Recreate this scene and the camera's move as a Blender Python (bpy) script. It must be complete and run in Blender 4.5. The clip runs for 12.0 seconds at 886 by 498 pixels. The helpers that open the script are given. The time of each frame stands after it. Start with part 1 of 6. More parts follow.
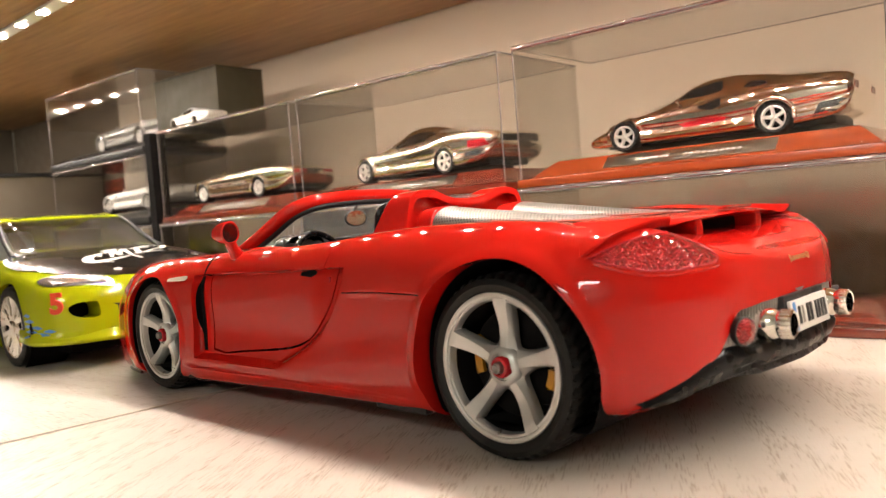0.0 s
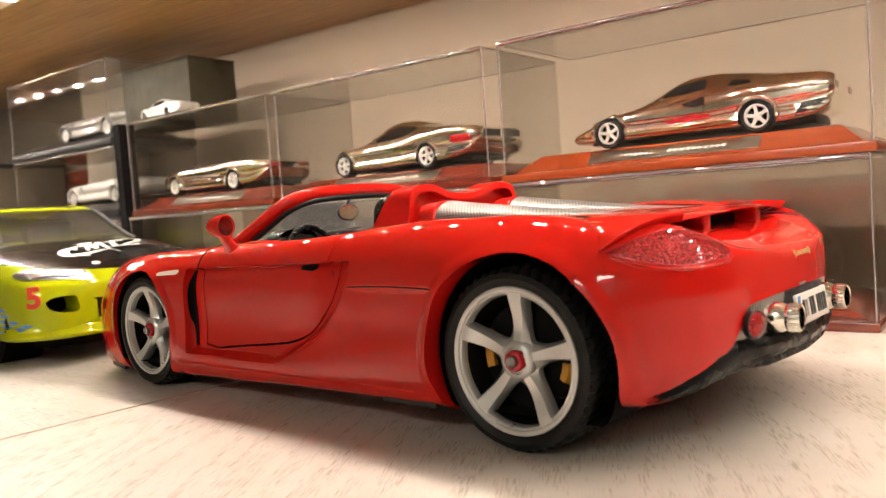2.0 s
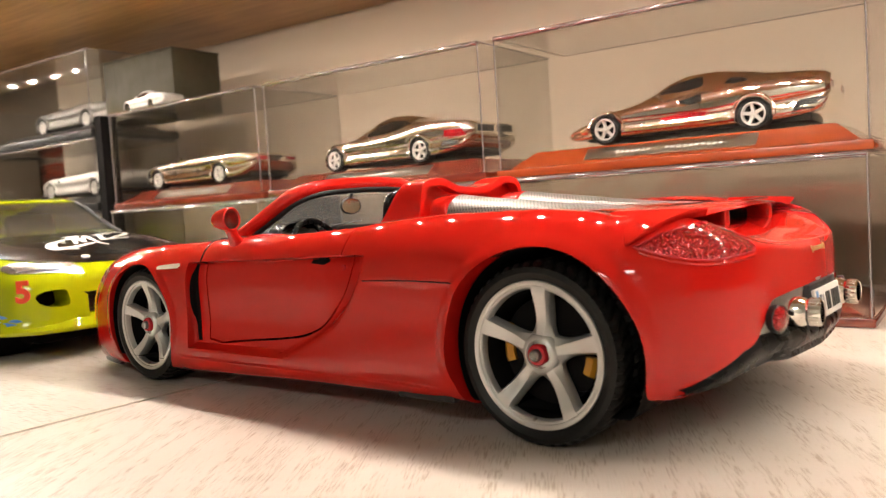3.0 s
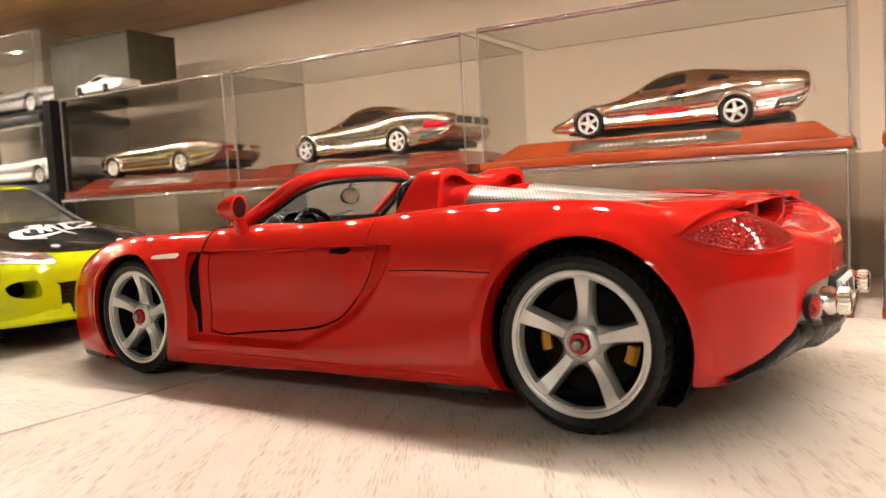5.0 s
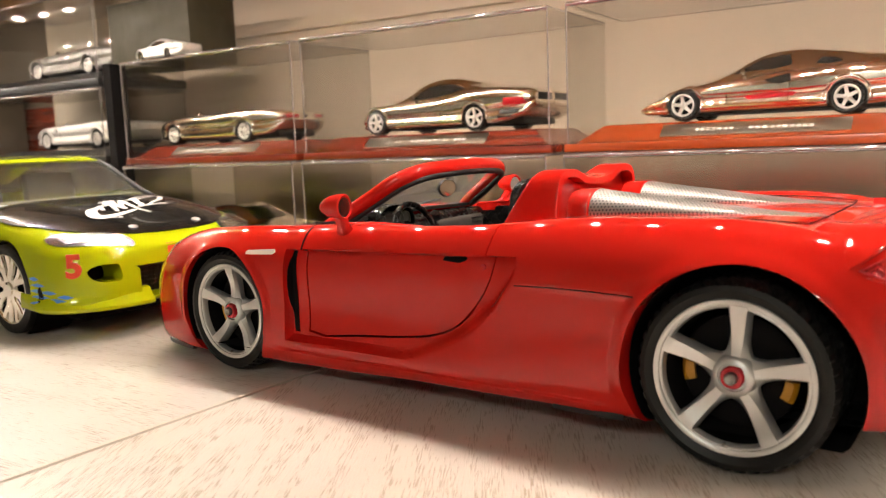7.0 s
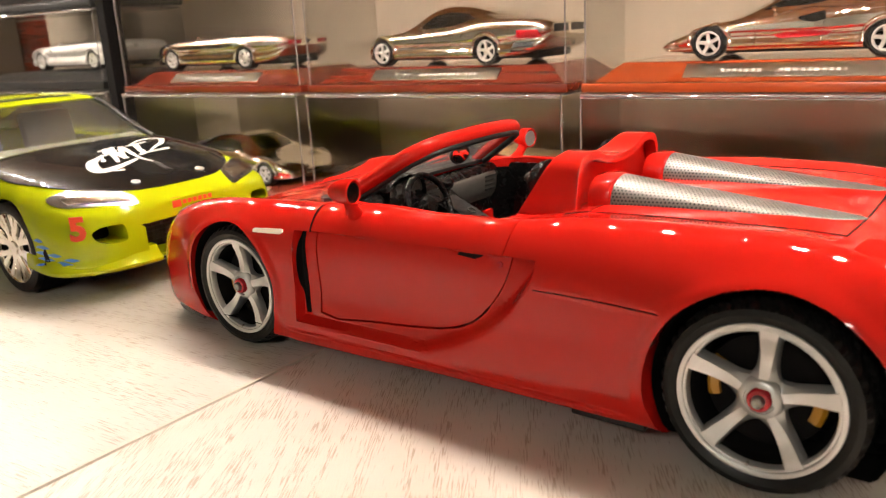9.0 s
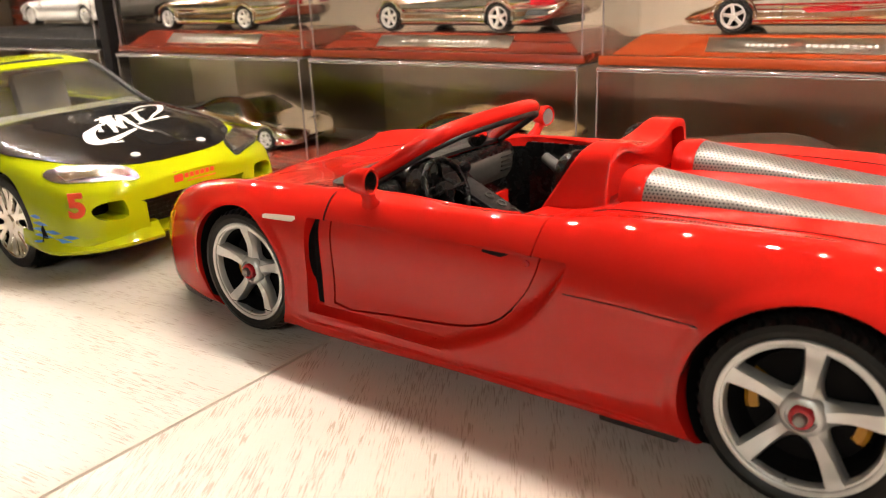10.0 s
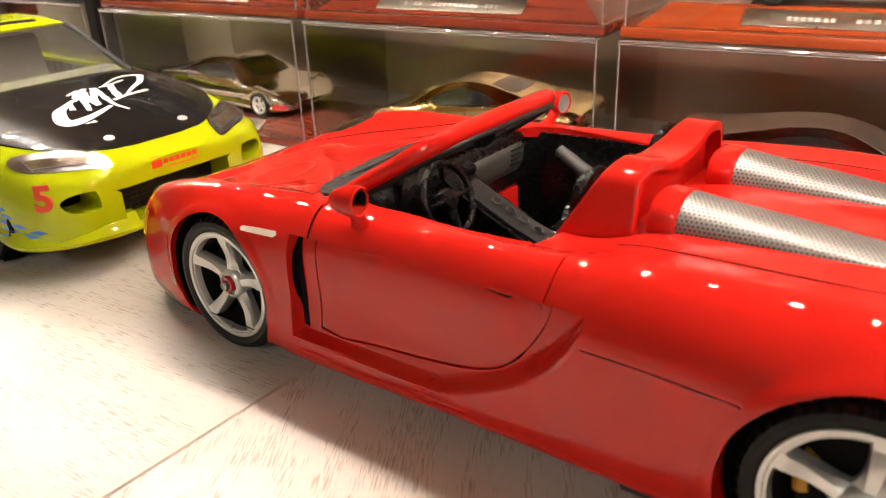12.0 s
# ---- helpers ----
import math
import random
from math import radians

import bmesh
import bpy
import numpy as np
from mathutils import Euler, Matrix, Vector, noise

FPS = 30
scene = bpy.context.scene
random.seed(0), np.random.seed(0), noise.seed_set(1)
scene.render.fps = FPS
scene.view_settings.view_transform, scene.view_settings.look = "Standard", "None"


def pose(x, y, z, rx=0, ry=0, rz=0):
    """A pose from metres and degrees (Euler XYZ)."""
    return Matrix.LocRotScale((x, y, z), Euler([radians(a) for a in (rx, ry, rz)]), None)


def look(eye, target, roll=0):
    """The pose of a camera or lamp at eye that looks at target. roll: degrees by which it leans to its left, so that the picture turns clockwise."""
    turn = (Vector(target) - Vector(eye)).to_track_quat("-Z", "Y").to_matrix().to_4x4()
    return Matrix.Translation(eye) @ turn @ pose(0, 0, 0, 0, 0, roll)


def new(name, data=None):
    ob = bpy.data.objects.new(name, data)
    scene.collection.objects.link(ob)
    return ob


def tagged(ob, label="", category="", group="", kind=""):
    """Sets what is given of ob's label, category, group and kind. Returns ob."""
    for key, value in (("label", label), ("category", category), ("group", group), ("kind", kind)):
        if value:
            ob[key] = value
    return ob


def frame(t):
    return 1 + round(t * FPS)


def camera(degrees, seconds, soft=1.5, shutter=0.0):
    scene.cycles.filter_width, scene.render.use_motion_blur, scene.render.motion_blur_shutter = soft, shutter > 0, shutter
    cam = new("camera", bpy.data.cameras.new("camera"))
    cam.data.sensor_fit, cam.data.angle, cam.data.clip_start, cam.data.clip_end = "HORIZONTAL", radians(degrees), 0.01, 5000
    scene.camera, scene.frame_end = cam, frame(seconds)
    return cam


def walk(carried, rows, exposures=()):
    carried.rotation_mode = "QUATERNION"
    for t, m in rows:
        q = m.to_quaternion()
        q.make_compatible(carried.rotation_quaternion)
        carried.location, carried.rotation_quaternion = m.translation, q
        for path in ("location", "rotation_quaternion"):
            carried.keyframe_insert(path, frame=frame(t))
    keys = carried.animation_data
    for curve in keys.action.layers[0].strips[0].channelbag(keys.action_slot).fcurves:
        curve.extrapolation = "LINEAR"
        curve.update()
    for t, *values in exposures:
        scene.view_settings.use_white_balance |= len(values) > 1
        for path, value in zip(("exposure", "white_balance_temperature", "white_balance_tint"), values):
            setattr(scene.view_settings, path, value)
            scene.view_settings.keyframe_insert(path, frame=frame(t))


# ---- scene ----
cam = camera(58.25, 12.0, soft=1.2)
PATH = [
    (0, (0.14294, -0.19843, 0.07774), (-0.48697, 0.57712, 0.03620), -4.381),
    (0.5, (0.14043, -0.19922, 0.07785), (-0.48619, 0.57896, 0.03565), -4.365),
    (1, (0.13565, -0.20047, 0.07833), (-0.47169, 0.59256, 0.03089), -4.134),
    (1.5, (0.13405, -0.20364, 0.07849), (-0.45947, 0.59959, 0.02793), -4.136),
    (2, (0.12925, -0.20962, 0.07883), (-0.45897, 0.59742, 0.02702), -4.048),
    (2.5, (0.12142, -0.21431, 0.07874), (-0.45521, 0.60078, 0.02287), -3.872),
    (3, (0.11491, -0.21799, 0.07898), (-0.44309, 0.60976, 0.02019), -3.666),
    (5, (0.08341, -0.23537, 0.07948), (-0.39813, 0.63812, 0.00782), -3.051),
    (5.5, (0.07646, -0.23718, 0.08032), (-0.39885, 0.63866, -0.00324), -3.145),
    (6, (0.06249, -0.23807, 0.08408), (-0.41835, 0.63337, -0.01285), -3.043),
    (6.5, (0.05494, -0.23883, 0.09049), (-0.45471, 0.61387, -0.02416), -2.890),
    (7, (0.04534, -0.23532, 0.10098), (-0.46599, 0.61391, -0.03073), -2.225),
    (9, (0.03477, -0.21861, 0.13743), (-0.47617, 0.59658, -0.13535), -3.118),
    (9.5, (0.02945, -0.21256, 0.14301), (-0.47320, 0.59463, -0.16651), -3.034),
    (10, (0.01739, -0.20943, 0.14914), (-0.47750, 0.59370, -0.18263), -2.403),
    (10.5, (0.00822, -0.20639, 0.15353), (-0.48232, 0.59311, -0.19311), -2.296),
    (11, (-0.00102, -0.19898, 0.15945), (-0.48586, 0.59756, -0.20174), -2.158),
    (11.5, (-0.00353, -0.18496, 0.16106), (-0.49007, 0.59965, -0.22321), -2.264),
    (12, (-0.00320, -0.16829, 0.16430), (-0.49475, 0.60237, -0.24125), -2.339),
]
walk(cam, [(t, look(eye, target, roll)) for t, eye, target, roll in PATH])
cam.data.dof.use_dof = True
cam.data.dof.focus_distance = 0.34
cam.data.dof.aperture_fstop = 17.0

# ---- world: a dim room at night, lit by the strip under the shelf and an unseen fill lamp ----
world = bpy.data.worlds.new("room_dim")
scene.world = world
world.use_nodes = True
wbg = world.node_tree.nodes["Background"]
wbg.inputs["Color"].default_value = (1.0, 0.78, 0.55, 1)
wbg.inputs["Strength"].default_value = 0.05
LED_POWER = 1480.0
scene.view_settings.exposure = 0.0

# ---- materials ----
MM = 0.001


def material(name, color, rough=0.5, metal=0.0, coat=0.0, spec=0.5, trans=0.0, ior=1.5):
    m = bpy.data.materials.new(name)
    m.use_nodes = True
    p = m.node_tree.nodes["Principled BSDF"]
    p.inputs["Base Color"].default_value = (*color, 1)
    p.inputs["Roughness"].default_value = rough
    p.inputs["Metallic"].default_value = metal
    p.inputs["Coat Weight"].default_value = coat
    p.inputs["Coat Roughness"].default_value = 0.010
    p.inputs["Specular IOR Level"].default_value = spec
    p.inputs["Transmission Weight"].default_value = trans
    p.inputs["IOR"].default_value = ior
    return m


def link(m, a, b):
    m.node_tree.links.new(a, b)


def node(m, kind, **props):
    n = m.node_tree.nodes.new(kind)
    for k, v in props.items():
        n.inputs[k].default_value = v
    return n


def coords(m, scale, rot=(0, 0, 0)):
    tc = node(m, "ShaderNodeTexCoord")
    mp = node(m, "ShaderNodeMapping")
    mp.inputs["Scale"].default_value = scale
    turned = node(m, "ShaderNodeMapping")
    turned.inputs["Rotation"].default_value = rot
    link(m, tc.outputs["Object"], turned.inputs["Vector"])
    link(m, turned.outputs["Vector"], mp.inputs["Vector"])
    return mp.outputs["Vector"]


def ramp(m, fac, stops):
    r = node(m, "ShaderNodeValToRGB")
    el = r.color_ramp.elements
    el[0].position, el[0].color = stops[0][0], (*stops[0][1], 1)
    el[1].position, el[1].color = stops[-1][0], (*stops[-1][1], 1)
    for pos, col in stops[1:-1]:
        e = el.new(pos)
        e.color = (*col, 1)
    link(m, fac, r.inputs["Fac"])
    return r.outputs["Color"]


def wear(m, scale=300.0, rough=(0.3, 0.5), bump=0.0, bump_scale=2000.0):
    """Uneven gloss at a coarse scale and fine relief."""
    p = m.node_tree.nodes["Principled BSDF"]
    v = coords(m, (1, 1, 1))
    n = node(m, "ShaderNodeTexNoise", Scale=scale, Detail=4.0)
    link(m, v, n.inputs["Vector"])
    r = node(m, "ShaderNodeMapRange")
    r.inputs["From Min"].default_value, r.inputs["From Max"].default_value = 0.3, 0.7
    r.inputs["To Min"].default_value, r.inputs["To Max"].default_value = rough
    link(m, n.outputs["Fac"], r.inputs["Value"])
    link(m, r.outputs["Result"], p.inputs["Roughness"])
    if bump:
        f = node(m, "ShaderNodeTexNoise", Scale=bump_scale, Detail=2.0)
        link(m, v, f.inputs["Vector"])
        b = node(m, "ShaderNodeBump", Strength=bump, Distance=0.0002)
        link(m, f.outputs["Fac"], b.inputs["Height"])
        link(m, b.outputs["Normal"], p.inputs["Normal"])
    return m


def oak(name, grain_along_y, tone):
    """White-washed oak: long cathedral bands and short open pores along the grain."""
    m = material(name, tone, 0.38, coat=0.25)
    m.node_tree.nodes["Principled BSDF"].inputs["Coat Roughness"].default_value = 0.25
    p = m.node_tree.nodes["Principled BSDF"]
    lie = (0, 0, radians(-26) if grain_along_y else 0.0)
    # growth rings: distorted bands, slow along the grain
    v1 = coords(m, (34, 6, 1) if grain_along_y else (5, 30, 1), lie)
    w = node(m, "ShaderNodeTexNoise", Scale=1.0, Detail=1.0)
    link(m, v1, w.inputs["Vector"])
    mul = node(m, "ShaderNodeMath")
    mul.operation = "MULTIPLY"
    mul.inputs[1].default_value = 42.0
    link(m, w.outputs["Fac"], mul.inputs[0])
    sine = node(m, "ShaderNodeMath")
    sine.operation = "SINE"
    link(m, mul.outputs[0], sine.inputs[0])
    # pores: thin streaks gathered in the bands
    v2 = coords(m, (2300, 110, 100) if grain_along_y else (110, 2000, 100), lie)
    pores = node(m, "ShaderNodeTexNoise", Scale=1.0, Detail=1.0, Roughness=0.4)
    link(m, v2, pores.inputs["Vector"])
    add = node(m, "ShaderNodeMath")
    add.operation = "MULTIPLY_ADD"
    link(m, sine.outputs[0], add.inputs[0])
    add.inputs[1].default_value = 0.085 if grain_along_y else 0.06
    link(m, pores.outputs["Fac"], add.inputs[2])
    deep = tuple(c * f for c, f in zip(tone, (0.66, 0.60, 0.53)))
    mid = tuple(c * f for c, f in zip(tone, (0.93, 0.91, 0.88)))
    c1 = ramp(m, add.outputs[0], [(0.30, tone), (0.575, tone), (0.62, mid), (0.67, deep), (1.0, deep)] if grain_along_y else [(0.30, tone), (0.60, tone), (0.63, mid), (0.67, deep), (1.0, deep)])
    # faint cloudy stain
    v3 = coords(m, (14, 14, 14))
    st = node(m, "ShaderNodeTexNoise", Scale=1.0, Detail=3.0)
    link(m, v3, st.inputs["Vector"])
    c2 = ramp(m, st.outputs["Fac"], [(0.35, (0.9, 0.88, 0.85)), (0.65, (1, 1, 1))])
    mix = node(m, "ShaderNodeMix")
    mix.data_type, mix.blend_type = "RGBA", "MULTIPLY"
    mix.inputs["Factor"].default_value = 1.0
    link(m, c1, mix.inputs["A"])
    link(m, c2, mix.inputs["B"])
    link(m, mix.outputs["Result"], p.inputs["Base Color"])
    b = node(m, "ShaderNodeBump", Strength=0.35, Distance=0.0004)
    b.invert = True
    link(m, add.outputs[0], b.inputs["Height"])
    link(m, b.outputs["Normal"], p.inputs["Normal"])
    return m


def wood(name, light, dark, rough, coat, along=0):
    m = material(name, light, rough, coat=coat)
    p = m.node_tree.nodes["Principled BSDF"]
    sc = [260, 260, 260]
    sc[along] = 14
    v = coords(m, sc)
    n = node(m, "ShaderNodeTexNoise", Scale=1.0, Detail=5.0, Distortion=0.6)
    link(m, v, n.inputs["Vector"])
    link(m, ramp(m, n.outputs["Fac"], [(0.32, dark), (0.68, light)]), p.inputs["Base Color"])
    return m


def pane_material(name, tint, ior, gloss_rough=0.01, haze=0.0):
    """Clear sheet: light passes straight, Fresnel adds the gloss; haze: pale scatter for scuffed plastic and for the
    room's reflection.
    """
    m = bpy.data.materials.new(name)
    m.use_nodes = True
    nt = m.node_tree
    nt.nodes.clear()
    out = node(m, "ShaderNodeOutputMaterial")
    tr = node(m, "ShaderNodeBsdfTransparent")
    tr.inputs["Color"].default_value = (*tint, 1)
    gl = node(m, "ShaderNodeBsdfGlossy")
    gl.inputs["Roughness"].default_value = gloss_rough
    # Schlick's gloss from the facing angle
    f0 = ((ior - 1) / (ior + 1)) ** 2
    lw = node(m, "ShaderNodeLayerWeight")
    lw.inputs["Blend"].default_value = 0.5
    pw = node(m, "ShaderNodeMath")
    pw.operation = "POWER"
    pw.inputs[1].default_value = 5.0
    link(m, lw.outputs["Facing"], pw.inputs[0])
    fr = node(m, "ShaderNodeMath")
    fr.operation = "MULTIPLY_ADD"
    fr.inputs[1].default_value, fr.inputs[2].default_value = 1.0 - f0, f0
    link(m, pw.outputs[0], fr.inputs[0])
    mx = node(m, "ShaderNodeMixShader")
    link(m, fr.outputs[0], mx.inputs["Fac"])
    body = tr.outputs["BSDF"]
    if haze:
        scuff_sheen = node(m, "ShaderNodeBsdfTranslucent")
        scuff_sheen.inputs["Color"].default_value = (0.8, 0.78, 0.74, 1)
        cloud = node(m, "ShaderNodeTexNoise", Scale=160.0, Detail=3.0)
        link(m, coords(m, (1, 1, 1)), cloud.inputs["Vector"])
        amount = node(m, "ShaderNodeMapRange")
        amount.inputs["To Min"].default_value, amount.inputs["To Max"].default_value = haze * 0.7, haze * 1.3
        link(m, cloud.outputs["Fac"], amount.inputs["Value"])
        blend = node(m, "ShaderNodeMixShader")
        link(m, amount.outputs["Result"], blend.inputs["Fac"])
        link(m, tr.outputs["BSDF"], blend.inputs[1])
        link(m, scuff_sheen.outputs["BSDF"], blend.inputs[2])
        body = blend.outputs["Shader"]
    link(m, body, mx.inputs[1])
    link(m, gl.outputs["BSDF"], mx.inputs[2])
    link(m, mx.outputs["Shader"], out.inputs["Surface"])
    return m


def emitter(name, color, strength):
    m = bpy.data.materials.new(name)
    m.use_nodes = True
    p = m.node_tree.nodes["Principled BSDF"]
    p.inputs["Base Color"].default_value = (*color, 1)
    p.inputs["Emission Color"].default_value = (*color, 1)
    p.inputs["Emission Strength"].default_value = strength
    return m


def faceted(name, color, scale):
    """A smooth clear lens over a cut, reflecting backing."""
    m = material(name, color, 0.25, metal=0.35, coat=1.0, spec=0.3)
    p = m.node_tree.nodes["Principled BSDF"]
    v = coords(m, (1, 1, 1.6))
    cells = node(m, "ShaderNodeTexVoronoi", Scale=scale)
    link(m, v, cells.inputs["Vector"])
    b = node(m, "ShaderNodeBump", Strength=0.9, Distance=0.0012)
    link(m, cells.outputs["Distance"], b.inputs["Height"])
    link(m, b.outputs["Normal"], p.inputs["Normal"])
    tone = ramp(m, cells.outputs["Distance"], [(0.1, color), (0.75, tuple(c * 0.42 for c in color))])
    link(m, tone, p.inputs["Base Color"])
    return m


def perforated(name, pitch):
    """Bright sheet metal with rows of round punched holes."""
    m = material(name, (0.30, 0.28, 0.26), 0.52, metal=1.0)
    p = m.node_tree.nodes["Principled BSDF"]
    tc = node(m, "ShaderNodeTexCoord")
    sep = node(m, "ShaderNodeSeparateXYZ")
    link(m, tc.outputs["UV"], sep.inputs["Vector"])

    def op(kind, a, b=None):
        n = node(m, "ShaderNodeMath")
        n.operation = kind
        for i, v in enumerate((a, b)):
            if v is None:
                continue
            if isinstance(v, (int, float)):
                n.inputs[i].default_value = v
            else:
                link(m, v, n.inputs[i])
        return n.outputs[0]

    u = op("DIVIDE", sep.outputs["X"], pitch)
    v = op("DIVIDE", sep.outputs["Y"], pitch * 0.9)
    row = op("FLOOR", v)
    shift = op("MULTIPLY", op("MODULO", row, 2.0), 0.5)
    fu = op("SUBTRACT", op("FRACT", op("ADD", u, shift)), 0.5)
    fv = op("SUBTRACT", op("FRACT", v), 0.5)
    d = op("SQRT", op("ADD", op("MULTIPLY", fu, fu), op("MULTIPLY", fv, fv)))
    hole = op("LESS_THAN", d, 0.27)
    mix = node(m, "ShaderNodeMix")
    mix.data_type = "RGBA"
    link(m, hole, mix.inputs["Factor"])
    mix.inputs["A"].default_value = (0.30, 0.28, 0.26, 1)
    mix.inputs["B"].default_value = (0.03, 0.027, 0.025, 1)
    link(m, mix.outputs["Result"], p.inputs["Base Color"])
    link(m, op("SUBTRACT", 1.0, hole), p.inputs["Metallic"])
    return m


RED = wear(material("red_gloss_paint", (0.53, 0.012, 0.008), 0.4, coat=1.0, spec=0.0), 60, (0.35, 0.45))
LIME = wear(material("lime_gloss_paint", (0.36, 0.405, 0.004), 0.4, coat=1.0, spec=0.0), 60, (0.35, 0.45))
HOOD_BLACK = wear(material("satin_black_paint", (0.006, 0.006, 0.007), 0.25, coat=0.7, spec=0.06), 90, (0.18, 0.26))
GLOSS_BLACK = wear(material("gloss_black_plastic", (0.005, 0.005, 0.005), 0.2, spec=0.22), 200, (0.22, 0.34))
LIGHT_TRIM = wear(material("pale_grey_trim", (0.26, 0.25, 0.235), 0.5), 300, (0.4, 0.6), 0.2, 3000)
RUBBER = wear(material("tyre_rubber", (0.006, 0.0058, 0.0055), 0.5, spec=0.28), 400, (0.34, 0.5), 0.3)
PLASTIC = wear(material("black_plastic", (0.008, 0.0075, 0.0075), 0.45), 300, (0.35, 0.6), 0.25, 4000)
# near-black for dark parts; in recesses and gaps it stands in for shade
DARK = material("dark_parts_and_shade", (0.006, 0.005, 0.005), 0.9, spec=0.1)
LEATHER = wear(material("black_grained_vinyl", (0.004, 0.004, 0.004), 0.3, spec=0.25), 300, (0.20, 0.32), 0.25, 5000)
GREY_TRIM = wear(material("grey_trim", (0.06, 0.056, 0.05), 0.45, spec=0.3), 300, (0.4, 0.55), 0.3, 5000)
SILVER = wear(material("silver_wheel_paint", (0.64, 0.635, 0.63), 0.3, metal=0.75, coat=0.5), 60, (0.27, 0.36), 0.12, 6000)
CHROME = wear(material("chrome_plating", (0.93, 0.90, 0.84), 0.1, metal=1.0), 260, (0.03, 0.1), 0.5, 330)
CHROME_GOLD = wear(material("warm_chrome_plating", (0.93, 0.78, 0.44), 0.1, metal=1.0), 260, (0.03, 0.1), 0.5, 330)
CHROME_ROSE = wear(material("copper_chrome_plating", (0.93, 0.88, 0.80), 0.1, metal=1.0), 260, (0.03, 0.1), 0.5, 330)
SMOKE_CHROME = wear(material("dark_chrome_plating", (0.40, 0.36, 0.32), 0.1, metal=1.0), 260, (0.05, 0.22))
PALE_SILVER = wear(material("pale_silver_paint", (0.62, 0.60, 0.57), 0.3, metal=0.35, coat=0.6), 120, (0.25, 0.4))
DULL_SILVER = wear(material("dull_silver_paint", (0.22, 0.21, 0.195), 0.3, metal=0.35, coat=0.6), 120, (0.25, 0.4))
DARK_GLASS = material("dark_window", (0.01, 0.01, 0.01), 0.05, coat=1.0)
SCREEN = pane_material("curved_screen_glass", (0.74, 0.74, 0.73), 1.7, haze=0.10)
CLEAR = pane_material("clear_glazing", (0.93, 0.93, 0.92), 1.5, haze=0.05)
ACRYLIC = pane_material("clear_acrylic", (0.975, 0.97, 0.96), 1.42, 0.03)
# metallic flange and grey edge rods imitate glints of clear acrylic
EDGE_LIGHT = material("acrylic_flange_glint", (0.40, 0.37, 0.38), 0.07, metal=0.8, coat=1.0)
EDGE = material("acrylic_edge_glint", (0.18, 0.16, 0.155), 0.2, coat=1.0)
LENS = pane_material("headlamp_lens", (0.97, 0.97, 0.97), 1.5)
TAIL_RED = faceted("red_lamp_lens", (0.60, 0.008, 0.010), 1000)
HEAD_REFLECTOR = wear(material("ribbed_lamp_reflector", (0.30, 0.29, 0.27), 0.2, metal=0.9), 300, (0.14, 0.26), 0.4, 500)
AMBER = material("amber_lamp_lens", (0.75, 0.24, 0.02), 0.12, coat=1.0)
YELLOW = material("yellow_caliper_paint", (0.42, 0.19, 0.01), 0.35)
RED_CAP = material("red_cap_paint", (0.45, 0.012, 0.02), 0.25, coat=0.6)
STEEL = wear(material("turned_steel", (0.35, 0.33, 0.31), 0.35, metal=1.0), 400, (0.25, 0.5))
WHITE_MARK = material("white_marking", (0.62, 0.60, 0.56), 0.45)
CREAM_MARK = material("off_white_marker", (0.80, 0.70, 0.58), 0.35)
RED_MARK = material("red_marking", (0.68, 0.06, 0.01), 0.4)
BLUE_MARK = material("blue_marking", (0.06, 0.22, 0.50), 0.4)
BLACK_MARK = material("black_marking", (0.012, 0.012, 0.012), 0.4)
GOLD_MARK = material("gold_lettering", (0.80, 0.48, 0.22), 0.3, metal=0.8)
PERF = perforated("perforated_steel", 0.0014)
GRILLE = wear(material("ribbed_grey_metal", (0.42, 0.40, 0.37), 0.4, metal=0.9), 300, (0.3, 0.5))
OAK_R = oak("white_washed_oak_right", True, (0.62, 0.56, 0.495))
OAK_L = oak("white_washed_oak_left", False, (0.57, 0.53, 0.475))
BEAD = wear(material("white_edging", (0.54, 0.48, 0.40), 0.4), 300, (0.35, 0.5), 0.3)
MAHOGANY = wood("mahogany_lacquer", (0.18, 0.028, 0.012), (0.09, 0.012, 0.006), 0.25, 0.8)
ORANGE_WOOD = wood("orange_lacquered_wood", (0.33, 0.058, 0.013), (0.20, 0.03, 0.007), 0.25, 0.8)
SHELF_WOOD = wood("brown_shelf_veneer", (0.42, 0.235, 0.095), (0.27, 0.14, 0.05), 0.5, 0.1)
WALL = wear(material("cream_wall_paint", (0.72, 0.60, 0.47), 0.7), 40, (0.6, 0.8), 0.25, 1200)
LOW_WALL_SHADE = wear(material("low_wall_shade_brown", (0.36, 0.275, 0.195), 0.6), 60, (0.5, 0.7), 0.2, 900)
DUSK = wear(material("dark_taupe_paint", (0.10, 0.080, 0.055), 0.6), 60, (0.5, 0.7), 0.2, 900)
TAUPE = wear(material("beige_grey_paint", (0.44, 0.39, 0.32), 0.6), 60, (0.5, 0.7), 0.2, 900)
OLIVE = wear(material("olive_card", (0.045, 0.038, 0.018), 0.6), 60, (0.5, 0.7), 0.2, 900)
ROOM = wear(material("room_wall_paint", (0.76, 0.75, 0.68), 0.8), 5, (0.7, 0.9))
BRUSHED = wear(material("nameplate_metal", (0.46, 0.42, 0.35), 0.3, metal=1.0), 80, (0.26, 0.38), 0.1, 900)
LED_MAT = emitter("led_chip", (1.0, 0.875, 0.755), LED_POWER)

# ---- mesh helpers ----


def finish(me, mat, smooth=True, angle=35):
    if mat is not None:
        me.materials.clear()
        me.materials.append(mat)
    if smooth:
        me.polygons.foreach_set("use_smooth", [True] * len(me.polygons))
        me.set_sharp_from_angle(angle=radians(angle))
    me.update()
    return me


